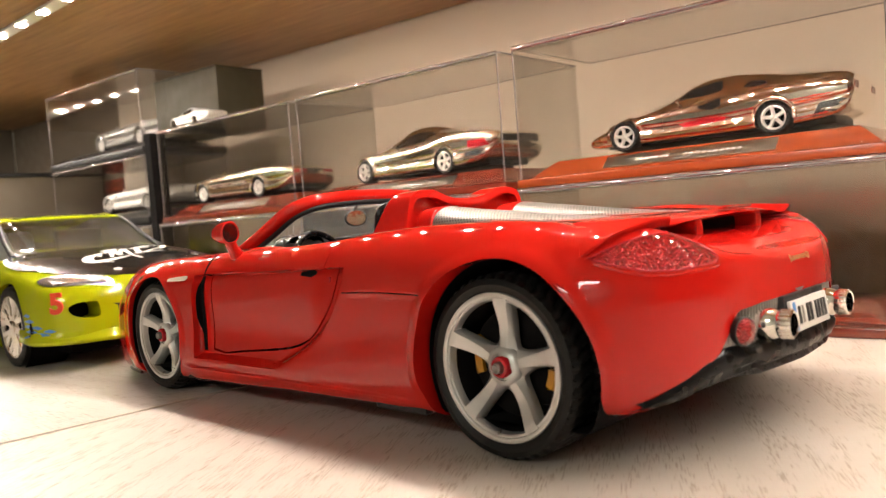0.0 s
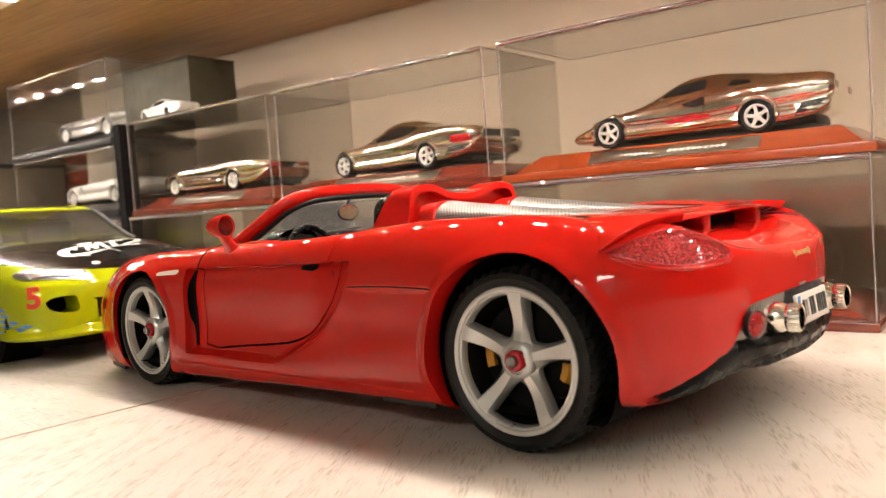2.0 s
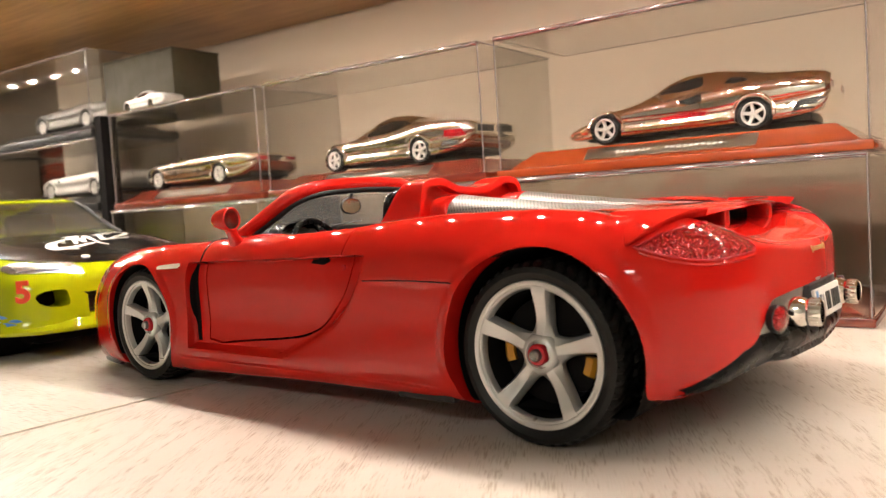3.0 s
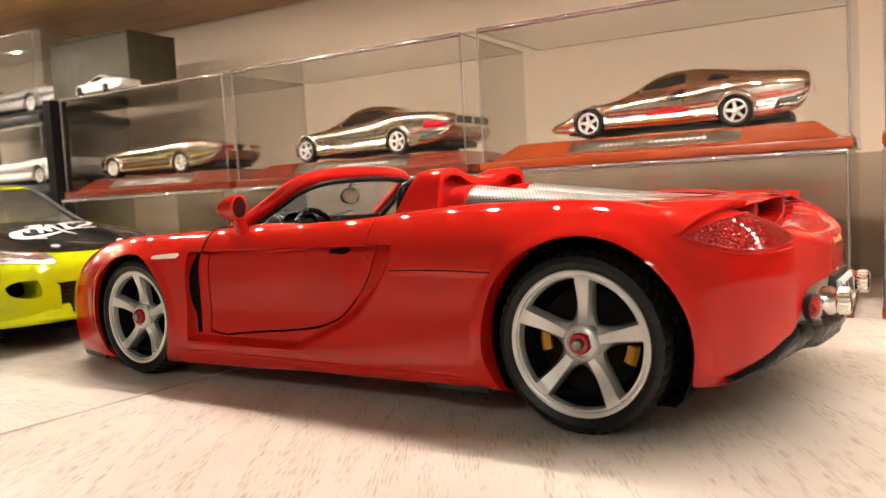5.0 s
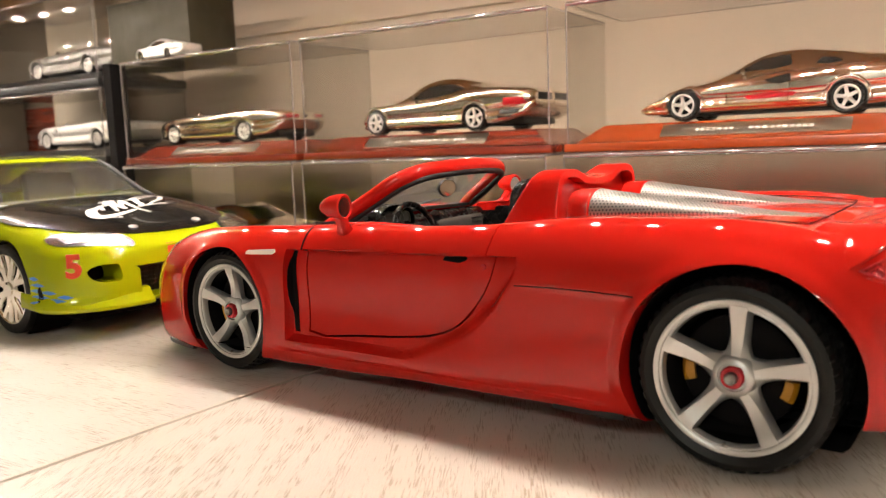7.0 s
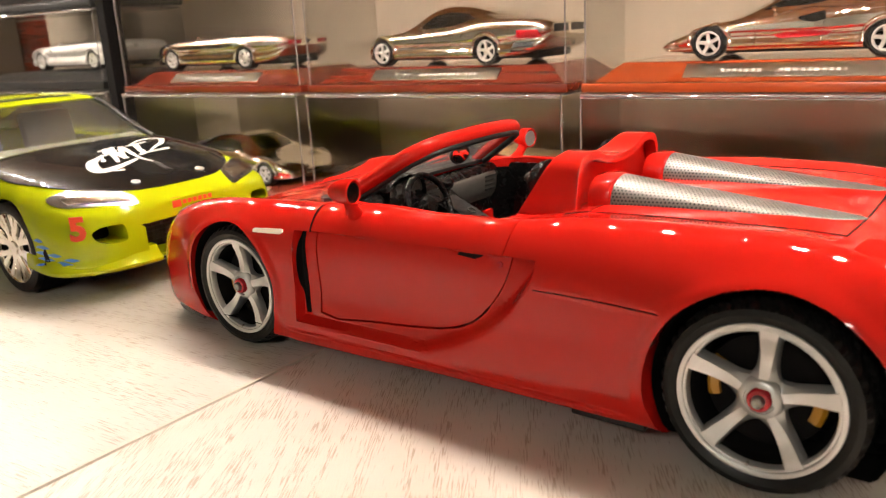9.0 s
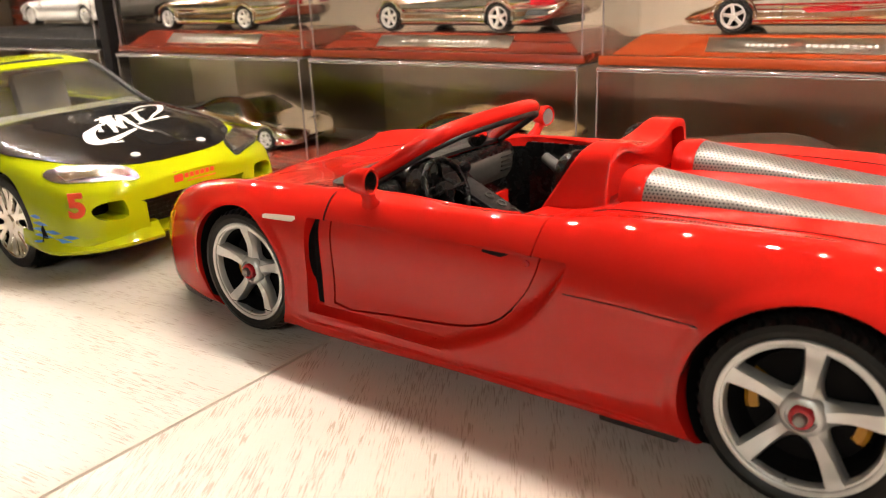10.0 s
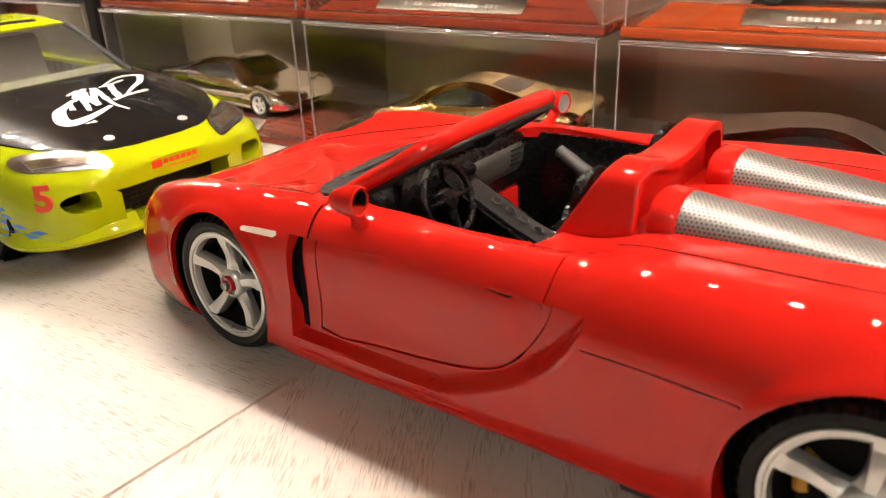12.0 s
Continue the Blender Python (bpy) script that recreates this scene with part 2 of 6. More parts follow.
def arr_mesh(name, verts, faces, mat=None, smooth=True, angle=35):
    me = bpy.data.meshes.new(name)
    me.from_pydata([tuple(float(c) for c in v) for v in verts], [], [tuple(int(i) for i in f) for f in faces])
    me.validate()
    bm = bmesh.new()
    bm.from_mesh(me)
    bmesh.ops.recalc_face_normals(bm, faces=bm.faces)
    bm.to_mesh(me)
    bm.free()
    return finish(me, mat, smooth, angle)


def thing(name, m, label, category, group="", kind=""):
    ob = new(name)
    ob.matrix_basis = m
    return tagged(ob, label, category, group, kind)


def piece(name, me, parent, label="", m=None):
    ob = new(name, me)
    ob.parent = parent
    if m is not None:
        ob.matrix_basis = m
    if label:
        ob["label"] = label
    return ob


def part(name, bm, mat, parent, label="", smooth=True, angle=35, m=None):
    me = bpy.data.meshes.new(name)
    bmesh.ops.recalc_face_normals(bm, faces=bm.faces)
    bm.to_mesh(me)
    bm.free()
    finish(me, mat, smooth, angle)
    return piece(name, me, parent, label, m)


def box(bm, c, s, bevel=0.0, seg=2, rot=None):
    """A bevelled block: centre and size."""
    r = bmesh.ops.create_cube(bm, size=1.0)
    mt = Matrix.Translation(c) @ (rot if rot is not None else Matrix()) @ Matrix.Diagonal((*s, 1))
    bmesh.ops.transform(bm, matrix=mt, verts=r["verts"])
    if bevel > 0:
        es = list({e for v in r["verts"] for e in v.link_edges})
        bmesh.ops.bevel(bm, geom=es, offset=bevel, segments=seg, affect="EDGES", profile=0.5)
    return bm


def block(name, c, s, mat, parent, bevel=0.0, label="", seg=2, rot=None):
    return part(name, box(bmesh.new(), c, s, bevel, seg, rot), mat, parent, label)


def lathe(profile, n=48, closed=False):
    """Turn (radius, y) points about the y axis."""
    k = len(profile)
    vs, fs = [], []
    for i in range(n):
        a = 2 * math.pi * i / n
        for r, y in profile:
            vs.append((r * math.cos(a), y, r * math.sin(a)))
    for i in range(n):
        for j in range(k if closed else k - 1):
            a, b = i * k + j, i * k + (j + 1) % k
            c, d = ((i + 1) % n) * k + (j + 1) % k, ((i + 1) % n) * k + j
            fs.append((a, b, c, d))
    return vs, fs


def tube(pts, r, n=8, closed=False, flat=1.0):
    """A round (or flattened) rod along a line of points. r may vary."""
    pts = [Vector(p) for p in pts]
    n = max(n, 12)
    rs = r if isinstance(r, (list, tuple)) else [r] * len(pts)
    vs, fs = [], []
    prev = None
    cnt = len(pts)
    for i, p in enumerate(pts):
        if closed:
            t = pts[(i + 1) % cnt] - pts[i - 1]
        else:
            t = pts[min(i + 1, cnt - 1)] - pts[max(i - 1, 0)]
        t.normalize()
        if prev is None:
            prev = t.orthogonal().normalized() if abs(t.z) > 0.95 else t.cross(Vector((0, 0, 1))).normalized()
        s = (prev - t * prev.dot(t)).normalized()
        u = t.cross(s)
        prev = s
        for j in range(n):
            a = 2 * math.pi * j / n
            vs.append(p + s * (rs[i] * math.cos(a)) + u * (rs[i] * flat * math.sin(a)))
    for i in range(cnt if closed else cnt - 1):
        for j in range(n):
            i2 = (i + 1) % cnt
            fs.append((i * n + j, i * n + (j + 1) % n, i2 * n + (j + 1) % n, i2 * n + j))
    if not closed:
        fs.append(tuple(range(n)))
        fs.append(tuple(range((cnt - 1) * n, cnt * n)))
    return vs, fs


def smooth_line(pts, per=8, closed=False):
    """Catmull-Rom through points of any dimension."""
    p = [np.array(q, float) for q in pts]
    n = len(p)
    out = []
    for i in range(n if closed else n - 1):
        if closed:
            a, b, c, d = p[i - 1], p[i], p[(i + 1) % n], p[(i + 2) % n]
        else:
            a, b, c, d = p[max(i - 1, 0)], p[i], p[i + 1], p[min(i + 2, n - 1)]
        for k in range(per):
            t = k / per
            out.append(0.5 * (2 * b + (c - a) * t + (2 * a - 5 * b + 4 * c - d) * t * t + (3 * b - a - 3 * c + d) * t ** 3))
    if not closed:
        out.append(p[-1])
    return out


def pchip(x, y, q):
    """Smooth interpolation without overshoot."""
    x, y, q = np.array(x, float), np.array(y, float), np.array(q, float)
    h, dl = np.diff(x), np.diff(y) / np.diff(x)
    m = np.zeros_like(y)
    for i in range(1, len(x) - 1):
        if dl[i - 1] * dl[i] > 0:
            w1, w2 = 2 * h[i] + h[i - 1], h[i] + 2 * h[i - 1]
            m[i] = (w1 + w2) / (w1 / dl[i - 1] + w2 / dl[i])
    m[0], m[-1] = dl[0], dl[-1]
    k = np.clip(np.searchsorted(x, q) - 1, 0, len(x) - 2)
    t = (q - x[k]) / h[k]
    return (2 * t ** 3 - 3 * t ** 2 + 1) * y[k] + (t ** 3 - 2 * t ** 2 + t) * h[k] * m[k] + (-2 * t ** 3 + 3 * t ** 2) * y[k + 1] + (t ** 3 - t ** 2) * h[k] * m[k + 1]


def loft(rows, stations, per=8, push=None):
    """A closed body through cross-sections. rows: x and the half-section's points (y, z) from the belly's middle to the top's middle."""
    rows = sorted(rows, key=lambda r: r[0])
    xs = [r[0] for r in rows]
    k = len(rows[0][1])
    curves = np.array([[pchip(xs, [r[1][j][c] for r in rows], stations) for c in (0, 1)] for j in range(k)])
    rings = []
    for i, x in enumerate(stations):
        pts = [curves[j, :, i] for j in range(k)]
        mir = [np.array((-pts[1][0], pts[1][1]))] + pts + [np.array((-pts[-2][0], pts[-2][1]))]
        line = []
        for s in range(1, len(mir) - 2):
            a, b, c, d = mir[s - 1], mir[s], mir[s + 1], mir[s + 2]
            h0, h1, h2 = (max(float(np.hypot(*(q - p))), 1e-3) ** 0.6 for p, q in ((a, b), (b, c), (c, d)))
            mb = ((b - a) / h0 * h1 + (c - b) / h1 * h0) / (h0 + h1) * h1
            mc = ((c - b) / h1 * h2 + (d - c) / h2 * h1) / (h1 + h2) * h1
            for q in range(per):
                t = q / per
                line.append((2 * t ** 3 - 3 * t * t + 1) * b + (t ** 3 - 2 * t * t + t) * mb + (3 * t * t - 2 * t ** 3) * c + (t ** 3 - t * t) * mc)
        line.append(pts[-1])
        half = [(max(y, 0.0), z) for y, z in line]
        if push:
            half = [push(x, y, z) for y, z in half]
        half[0] = (0.0, half[0][1])
        half[-1] = (0.0, half[-1][1])
        rings.append([(x, y, z) for y, z in half] + [(x, -y, z) for y, z in half[-2:0:-1]])
    n = len(rings[0])
    vs = [tuple(c * MM for c in v) for ring in rings for v in ring]
    fs = []
    for i in range(len(rings) - 1):
        for j in range(n):
            a, b = i * n + j, i * n + (j + 1) % n
            fs.append((a, b, b + n, a + n))
    fs.append(tuple(range(n)))
    fs.append(tuple(range((len(rings) - 1) * n, len(rings) * n)))
    return vs, fs


def prism(poly, axis, a, b):
    """A solid: a 2D outline carried along one axis from a to b (mm)."""
    n = len(poly)
    vs = []
    for d in (a, b):
        for u, v in poly:
            vs.append({"y": (u, d, v), "x": (d, u, v), "z": (u, v, d)}[axis])
    fs = [tuple(range(n)), tuple(range(n, 2 * n))] + [(i, (i + 1) % n, n + (i + 1) % n, n + i) for i in range(n)]
    return [tuple(c * MM for c in v) for v in vs], fs


def disc_poly(cx, cz, r, n=48, rz=None):
    return [(cx + r * math.cos(2 * math.pi * i / n), cz + (rz or r) * math.sin(2 * math.pi * i / n)) for i in range(n)]


def join(*shapes):
    vs, fs = [], []
    for v, f in shapes:
        o = len(vs)
        vs += list(v)
        fs += [tuple(i + o for i in q) for q in f]
    return vs, fs


def carve(me, cutter, how="DIFFERENCE"):
    """The mesh me cut by (or met with) the cutter's mesh."""
    a, b = bpy.data.objects.new("a", me), bpy.data.objects.new("b", cutter)
    scene.collection.objects.link(a)
    scene.collection.objects.link(b)
    mod = a.modifiers.new("cut", "BOOLEAN")
    mod.object, mod.operation, mod.solver = b, how, "EXACT"
    dg = bpy.context.evaluated_depsgraph_get()
    dg.update()
    out = bpy.data.meshes.new_from_object(a.evaluated_get(dg))
    bpy.data.objects.remove(a)
    bpy.data.objects.remove(b)
    return out


from mathutils.bvhtree import BVHTree


class Skin:
    """Rays onto a mesh, in millimetres of its own axes."""

    def __init__(self, me):
        self.tree = BVHTree.FromPolygons([v.co for v in me.vertices], [p.vertices for p in me.polygons])

    def hit(self, o, d):
        p, n, _, _ = self.tree.ray_cast((Vector(o) + Vector((0.0137, 0.0091, 0.0113))) * MM, Vector(d).normalized())
        return (p, n) if p is not None else (None, None)


def patch(skin, outline, place, way, lift, depth=0.6, nu=20, nv=12):
    """A thin shell that lies on a body: outline in (u, v), place(u, v) gives a ray's start, way its direction."""
    us, vs_ = [p[0] for p in outline], [p[1] for p in outline]
    v0, v1 = min(vs_), max(vs_)
    n = len(outline)
    top, fs = [], []
    rowsv = [v0 + (v1 - v0) * (0.01 + 0.98 * i / nv) for i in range(nv + 1)]
    for v in rowsv:
        xs = []
        for i in range(n):
            (ua, va), (ub, vb) = outline[i], outline[(i + 1) % n]
            if (va <= v < vb) or (vb <= v < va):
                xs.append(ua + (ub - ua) * (v - va) / (vb - va))
        if len(xs) < 2:
            xs = [us[0], us[0]]
        lo, hi = min(xs), max(xs)
        for j in range(nu + 1):
            u = lo + (hi - lo) * j / nu
            p, nn = skin.hit(place(u, v), way)
            if p is not None and nn.dot(Vector(way)) > 0:
                nn = -nn
            top.append((p, nn))
    w = nu + 1
    # where a ray passes by the body, keep to the nearest neighbour that lies on it
    good = [i for i, h in enumerate(top) if h[0] is not None]
    top = [h if h[0] is not None else top[min(good, key=lambda g: ((g // w - i // w) * 3) ** 2 + (g % w - i % w) ** 2)] for i, h in enumerate(top)]
    verts = [p + nn * lift * MM for p, nn in top] + [p - nn * depth * MM for p, nn in top]
    o = len(top)
    for i in range(nv):
        for j in range(nu):
            a = i * w + j
            fs.append((a, a + 1, a + w + 1, a + w))
            fs.append((o + a, o + a + w, o + a + w + 1, o + a + 1))
    ring = [j for j in range(w)] + [i * w + nu for i in range(1, nv + 1)] + [nv * w + j for j in range(nu - 1, -1, -1)] + [i * w for i in range(nv - 1, 0, -1)]
    for a, b in zip(ring, ring[1:] + ring[:1]):
        fs.append((a, b, o + b, o + a))
    return verts, fs


def text_shape(words, size, mat, parent, name, m, label="", thick=0.00008, shear=0.0, spread=1.0, bold=0.0):
    cu = bpy.data.curves.new(name, "FONT")
    cu.body, cu.size, cu.extrude, cu.align_x, cu.shear, cu.space_character = words, size, thick, "CENTER", shear, spread
    cu.resolution_u = 3
    cu.offset = bold
    ob = bpy.data.objects.new("t", cu)
    scene.collection.objects.link(ob)
    dg = bpy.context.evaluated_depsgraph_get()
    dg.update()
    me = bpy.data.meshes.new_from_object(ob.evaluated_get(dg))
    bpy.data.objects.remove(ob)
    me.materials.clear()
    me.materials.append(mat)
    return piece(name, me, parent, label, m)


# ---- the shelf, its wall and the room ----
SHELF_Z, WALL_Y = 0.283, 0.44


def slab(name, corners, z0, z1, mat, label, bevel=0.0006):
    """A flat board from its outline."""
    bm = bmesh.new()
    n = len(corners)
    lo = [bm.verts.new((x, y, z0)) for x, y in corners]
    hi = [bm.verts.new((x, y, z1)) for x, y in corners]
    bm.faces.new(lo[::-1])
    bm.faces.new(hi)
    for i in range(n):
        bm.faces.new((lo[i], lo[(i + 1) % n], hi[(i + 1) % n], hi[i]))
    if bevel:
        bmesh.ops.bevel(bm, geom=list(bm.edges), offset=bevel, segments=2, affect="EDGES")
    ob = part(name, bm, mat, None)
    ob.parent = None
    return tagged(ob, label, kind="structure")


JX0, JX1, FRONT = -0.2305, -0.1522, -0.42
slab("floor_board_right", [(JX0 + 0.0010, FRONT), (1.0, FRONT), (1.0, WALL_Y), (JX1 + 0.0010, WALL_Y)], -0.02, 0.0, OAK_R, "white-washed oak shelf board with open grain")
slab("floor_board_left", [(-1.3, FRONT), (JX0 - 0.0010, FRONT), (JX1 - 0.0010, WALL_Y), (-1.3, WALL_Y)], -0.02, -0.0001, OAK_L, "white-washed oak shelf board with faint grain")
slab("trim_joint", [(JX0 - 0.0014, FRONT), (JX0 + 0.0014, FRONT), (JX1 + 0.0014, WALL_Y), (JX1 - 0.0014, WALL_Y)], -0.015, 0.0006, BEAD, "thin white edging strip between two boards", 0.0004)
slab("floor_front_edge", [(-1.3, FRONT - 0.02), (1.0, FRONT - 0.02), (1.0, FRONT - 0.0005), (-1.3, FRONT - 0.0005)], -0.045, -0.0005, BEAD, "white front edge of the shelf")


def plain(name, c, s, mat, label):
    ob = part(name, box(bmesh.new(), c, s), mat, None, smooth=False)
    return tagged(ob, label, kind="structure")


plain("wall_north", (-0.15, WALL_Y + 0.012, 0.28), (2.34, 0.02, 0.62), WALL, "cream painted back wall of the shelf")
plain("trim_wall", (-0.15, WALL_Y - 0.002, 0.232), (2.3, 0.006, 0.012), WALL, "cream moulding along the back wall")
plain("ceiling_shelf", (-0.15, 0.19, SHELF_Z + 0.012), (2.34, 0.49, 0.024), SHELF_WOOD, "brown veneered underside of the shelf above")
plain("wall_shelf_west", (-1.31, 0.0, 0.28), (0.02, 0.84, 0.62), DUSK, "dark taupe side panel of the shelf")
plain("wall_shelf_east", (1.01, 0.0, 0.28), (0.02, 0.84, 0.62), MAHOGANY, "dark red-brown side panel of the shelf")
plain("pillar_left", (-0.862, 0.415, 0.141), (0.10, 0.03, 0.282), TAUPE, "beige grey upright against the back wall")
plain("wall_panel_brown", (-1.08, 0.425, 0.084), (0.32, 0.018, 0.168), MAHOGANY, "red-brown panel low on the back wall")
plain("wall_panel_dark", (-1.107, 0.427, 0.2255), (0.37, 0.018, 0.113), DUSK, "dark taupe panel high on the back wall")
plain("divider_post", (-0.6165, 0.270, 0.0935), (0.011, 0.018, 0.187), DARK, "narrow black upright between the stacks of cases")
# added panel: the shade behind the lower cases, put into a brown colour
plain("wall_shade_board", (0.18, 0.4335, 0.046), (1.62, 0.013, 0.092), LOW_WALL_SHADE, "brown panel added for the shaded wall behind the lower cases")

# the room behind the camera
plain("room_floor", (0, -1.4, -0.92), (5.2, 3.7, 0.04), SHELF_WOOD, "brown wooden room floor")
plain("room_ceiling", (0, -1.2, 1.62), (5.2, 4.1, 0.04), ROOM, "plain room ceiling")
plain("wall_south", (0, -3.2, 0.35), (5.2, 0.04, 2.5), ROOM, "plain room wall")
plain("wall_west", (-2.6, -1.2, 0.35), (0.04, 4.1, 2.5), ROOM, "plain room wall")
plain("wall_east", (2.6, -1.2, 0.35), (0.04, 4.1, 2.5), ROOM, "plain room wall")
plain("wall_behind", (0, 0.80, 0.35), (5.2, 0.04, 2.5), ROOM, "plain room wall behind the shelf")

# ---- the lamp strip under the upper shelf ----
LED_Y, LED_STEP = 0.112, 0.051
strip = thing("led_strip", pose(-0.15, LED_Y, SHELF_Z - 0.0005, 0, 0, -3.5), "bright warm white lamp strip under the brown shelf", "light strip")
block("carrier", (-0.2, 0, -0.0012), (2.0, 0.014, 0.0016), WHITE_MARK, strip, 0.0003)
chip_shape = None
for k in range(-22, 16):
    if chip_shape is None:
        first = part("led", box(bmesh.new(), (0, 0, 0), (0.0060, 0.0078, 0.0003)), LED_MAT, strip, "glowing lamp chip")
        chip_shape = first.data
    else:
        first = piece("led", chip_shape, strip, "glowing lamp chip")
    first.location = (-0.0508 + LED_STEP * k, 0, -0.0022)

# unseen fill lamp added by the far room wall; brightens flanks and chrome
fill_lamp = thing("ceiling_lamp", pose(0.2, -2.55, 1.58), "unseen flat fill lamp added under the room ceiling", "ceiling lamp")
block("diffuser", (0, 0, -0.02), (0.8, 0.45, 0.03), emitter("fill_lamp_glow", (1.0, 0.97, 0.88), 24.0), fill_lamp, 0.01)
block("frame", (0, 0, 0.005), (0.84, 0.49, 0.02), WHITE_MARK, fill_lamp, 0.005)


# ---- wheels ----


def tyre_shape(r, rim, w, blocks=44, n=264):
    """Tyre with a rounded sidewall and a directional cut tread; y runs outwards, the outer wall at 0."""
    side = [(rim - 0.6, -1.2), (rim + 0.2, -0.2), (rim + 0.9, 0.25), (rim + (r - rim) * 0.45, 0.9), (rim + (r - rim) * 0.75, 0.5), (r - 0.9, -0.5), (r - 0.25, -1.5)]
    cols = 22
    tread = [(r + 0.12 * math.sin(math.pi * i / cols), -2.2 - (w - 4.4) * i / cols) for i in range(cols + 1)]
    prof = side + tread + [(a, -w - b) for a, b in side[::-1]]
    k = len(prof)
    vs, fs = [], []
    for i in range(n):
        a = 2 * math.pi * i / n
        for j, (pr, y) in enumerate(prof):
            rr = pr
            if len(side) - 2 <= j < len(side) + len(tread) + 2:
                s = abs(y + w / 2) / (w / 2)
                ph = (i * blocks / n - 1.9 * s + (0.5 if y > -w / 2 else 0)) % 1.0
                if ph < 0.34 or abs(s - 0.33) < 0.06:
                    rr -= 1.0
            vs.append((rr * math.cos(a) * MM, y * MM, rr * math.sin(a) * MM))
    for i in range(n):
        for j in range(k - 1):
            p, q = i * k + j, ((i + 1) % n) * k + j
            fs.append((p, p + 1, q + 1, q))
    return vs, fs


def spoke_shape(rim, y_hub, y_rim):
    """One cast spoke along +z: broad at the hub, a raised flat face that ends in a leaf."""
    R = rim
    st = [(0.15, 0.30), (0.22, 0.225), (0.30, 0.165), (0.40, 0.132), (0.52, 0.122), (0.68, 0.126), (0.86, 0.142), (0.975, 0.165)]
    vs, fs = [], []
    line = smooth_line([(a, b) for a, b in st], 4)
    for q, hw in line:
        t = (q - 0.15) / 0.82
        yt = y_hub + (y_rim - y_hub) * t - 1.5 * math.sin(math.pi * min(t * 1.15, 1.0))
        face = float(np.interp(t, (0, 0.12, 0.35, 0.7, 1.0), (0.16, 0.28, 0.56, 0.72, 0.74)))
        w = hw * R
        sec = [(-w * 1.05, yt - 4.2), (-w, yt - 1.9), (-w * (face * 0.5 + 0.5), yt - 0.85), (-w * face, yt), (w * face, yt), (w * (face * 0.5 + 0.5), yt - 0.85), (w, yt - 1.9), (w * 1.05, yt - 4.2)]
        vs += [(x * MM, y * MM, q * R * MM) for x, y in sec]
    m = 8
    rows_ = len(line)
    for i in range(rows_ - 1):
        for j in range(m):
            fs.append((i * m + j, i * m + (j + 1) % m, (i + 1) * m + (j + 1) % m, (i + 1) * m + j))
    fs.append(tuple(range(m)))
    fs.append(tuple(range((rows_ - 1) * m, rows_ * m)))
    return vs, fs


def scaled(pts):
    return [(a * MM, b * MM) for a, b in pts]


def sport_wheel(parent, m, r, rim, w, turn, meshes):
    """Five-spoke cast wheel, its outer face towards +y."""
    wh = piece("wheel", None, parent, "silver five-spoke wheel with a black tyre and red centre", m @ pose(0, 0, 0, 0, turn, 0))
    if not meshes:
        meshes["tyre"] = arr_mesh("tyre", *tyre_shape(r, rim, w), RUBBER, angle=32)
        lip = [(rim - 0.2, -2.0), (rim + 0.35, -0.4), (rim + 0.1, 0.35), (rim - 0.7, 0.5), (rim - 1.35, 0.15), (rim - 1.55, -0.5), (rim - 1.75, -0.55), (rim - 2.3, -0.35), (rim - 2.6, -0.9), (rim - 2.8, -3.0)]
        meshes["rim"] = arr_mesh("rim", *lathe(scaled(lip), 96), SILVER, angle=40)
        barrel = [(rim - 2.75, -2.9), (rim - 3.0, -4.0), (rim - 3.3, -w * 0.55), (rim - 2.5, -w + 3), (rim - 0.4, -w + 1)]
        # rim's barrel in near-black: shade between the spokes put into the colour
        meshes["barrel"] = arr_mesh("barrel", *lathe(scaled(barrel), 64), DARK, angle=40)
        meshes["spoke"] = arr_mesh("spoke", *spoke_shape(rim - 1.0, -1.7, -0.2), SILVER, angle=28)
        hub = [(0.1, -7.5), (6.6, -7.5), (6.7, -3.4), (6.0, -1.9), (5.1, -1.25), (4.4, -1.1), (4.2, -2.6), (0.1, -2.7)]
        meshes["hub"] = arr_mesh("hub", *lathe(scaled(hub), 48), SILVER, angle=40)
        cap = [(3.4, -2.8), (3.5, -0.6), (3.1, 0.0), (2.2, 0.15), (2.1, -0.5), (0.05, -0.5)]
        meshes["centre_cap"] = arr_mesh("centre_cap", *lathe(scaled(cap), 32), RED_CAP, angle=40)
        nut = [(1.9, -0.6), (1.75, 1.4), (1.3, 1.8), (0.8, 1.5), (0.05, 1.4)]
        meshes["nut"] = arr_mesh("nut", *lathe(scaled(nut), 12), STEEL, angle=30)
        disc = [(4, -9.0), (rim * 0.74, -9.0), (rim * 0.74, -11.0), (4, -11.0)]
        meshes["brake_disc"] = arr_mesh("brake_disc", *lathe(scaled(disc), 64), DARK, angle=40)
        back = [(0.1, -w + 4.5), (rim - 3.2, -w + 4.5)]
        meshes["back_plate"] = arr_mesh("back_plate", *lathe(scaled(back), 48), DARK, angle=40)
        val = [(0.55, 0), (0.5, 1.2), (0.05, 1.3)]
        meshes["valve"] = arr_mesh("valve", *lathe(scaled(val), 10), STEEL)
    for nm, lab in (("tyre", "black rubber tyre with a cut tread"), ("rim", ""), ("barrel", "inner barrel, darkened for the shade between the spokes"), ("hub", ""), ("centre_cap", "red centre cap"), ("nut", "bright steel centre nut"), ("brake_disc", "dark brake disc"), ("back_plate", "")):
        piece(nm, meshes[nm], wh, lab)
    for k in range(5):
        piece("spoke", meshes["spoke"], wh, "", pose(0, 0, 0, 0, 72 * k, 0))
    piece("valve", meshes["valve"], wh, "", pose((rim - 2.6) * MM * math.sin(radians(179)), -1.4 * MM, (rim - 2.6) * MM * math.cos(radians(179))))
    return wh


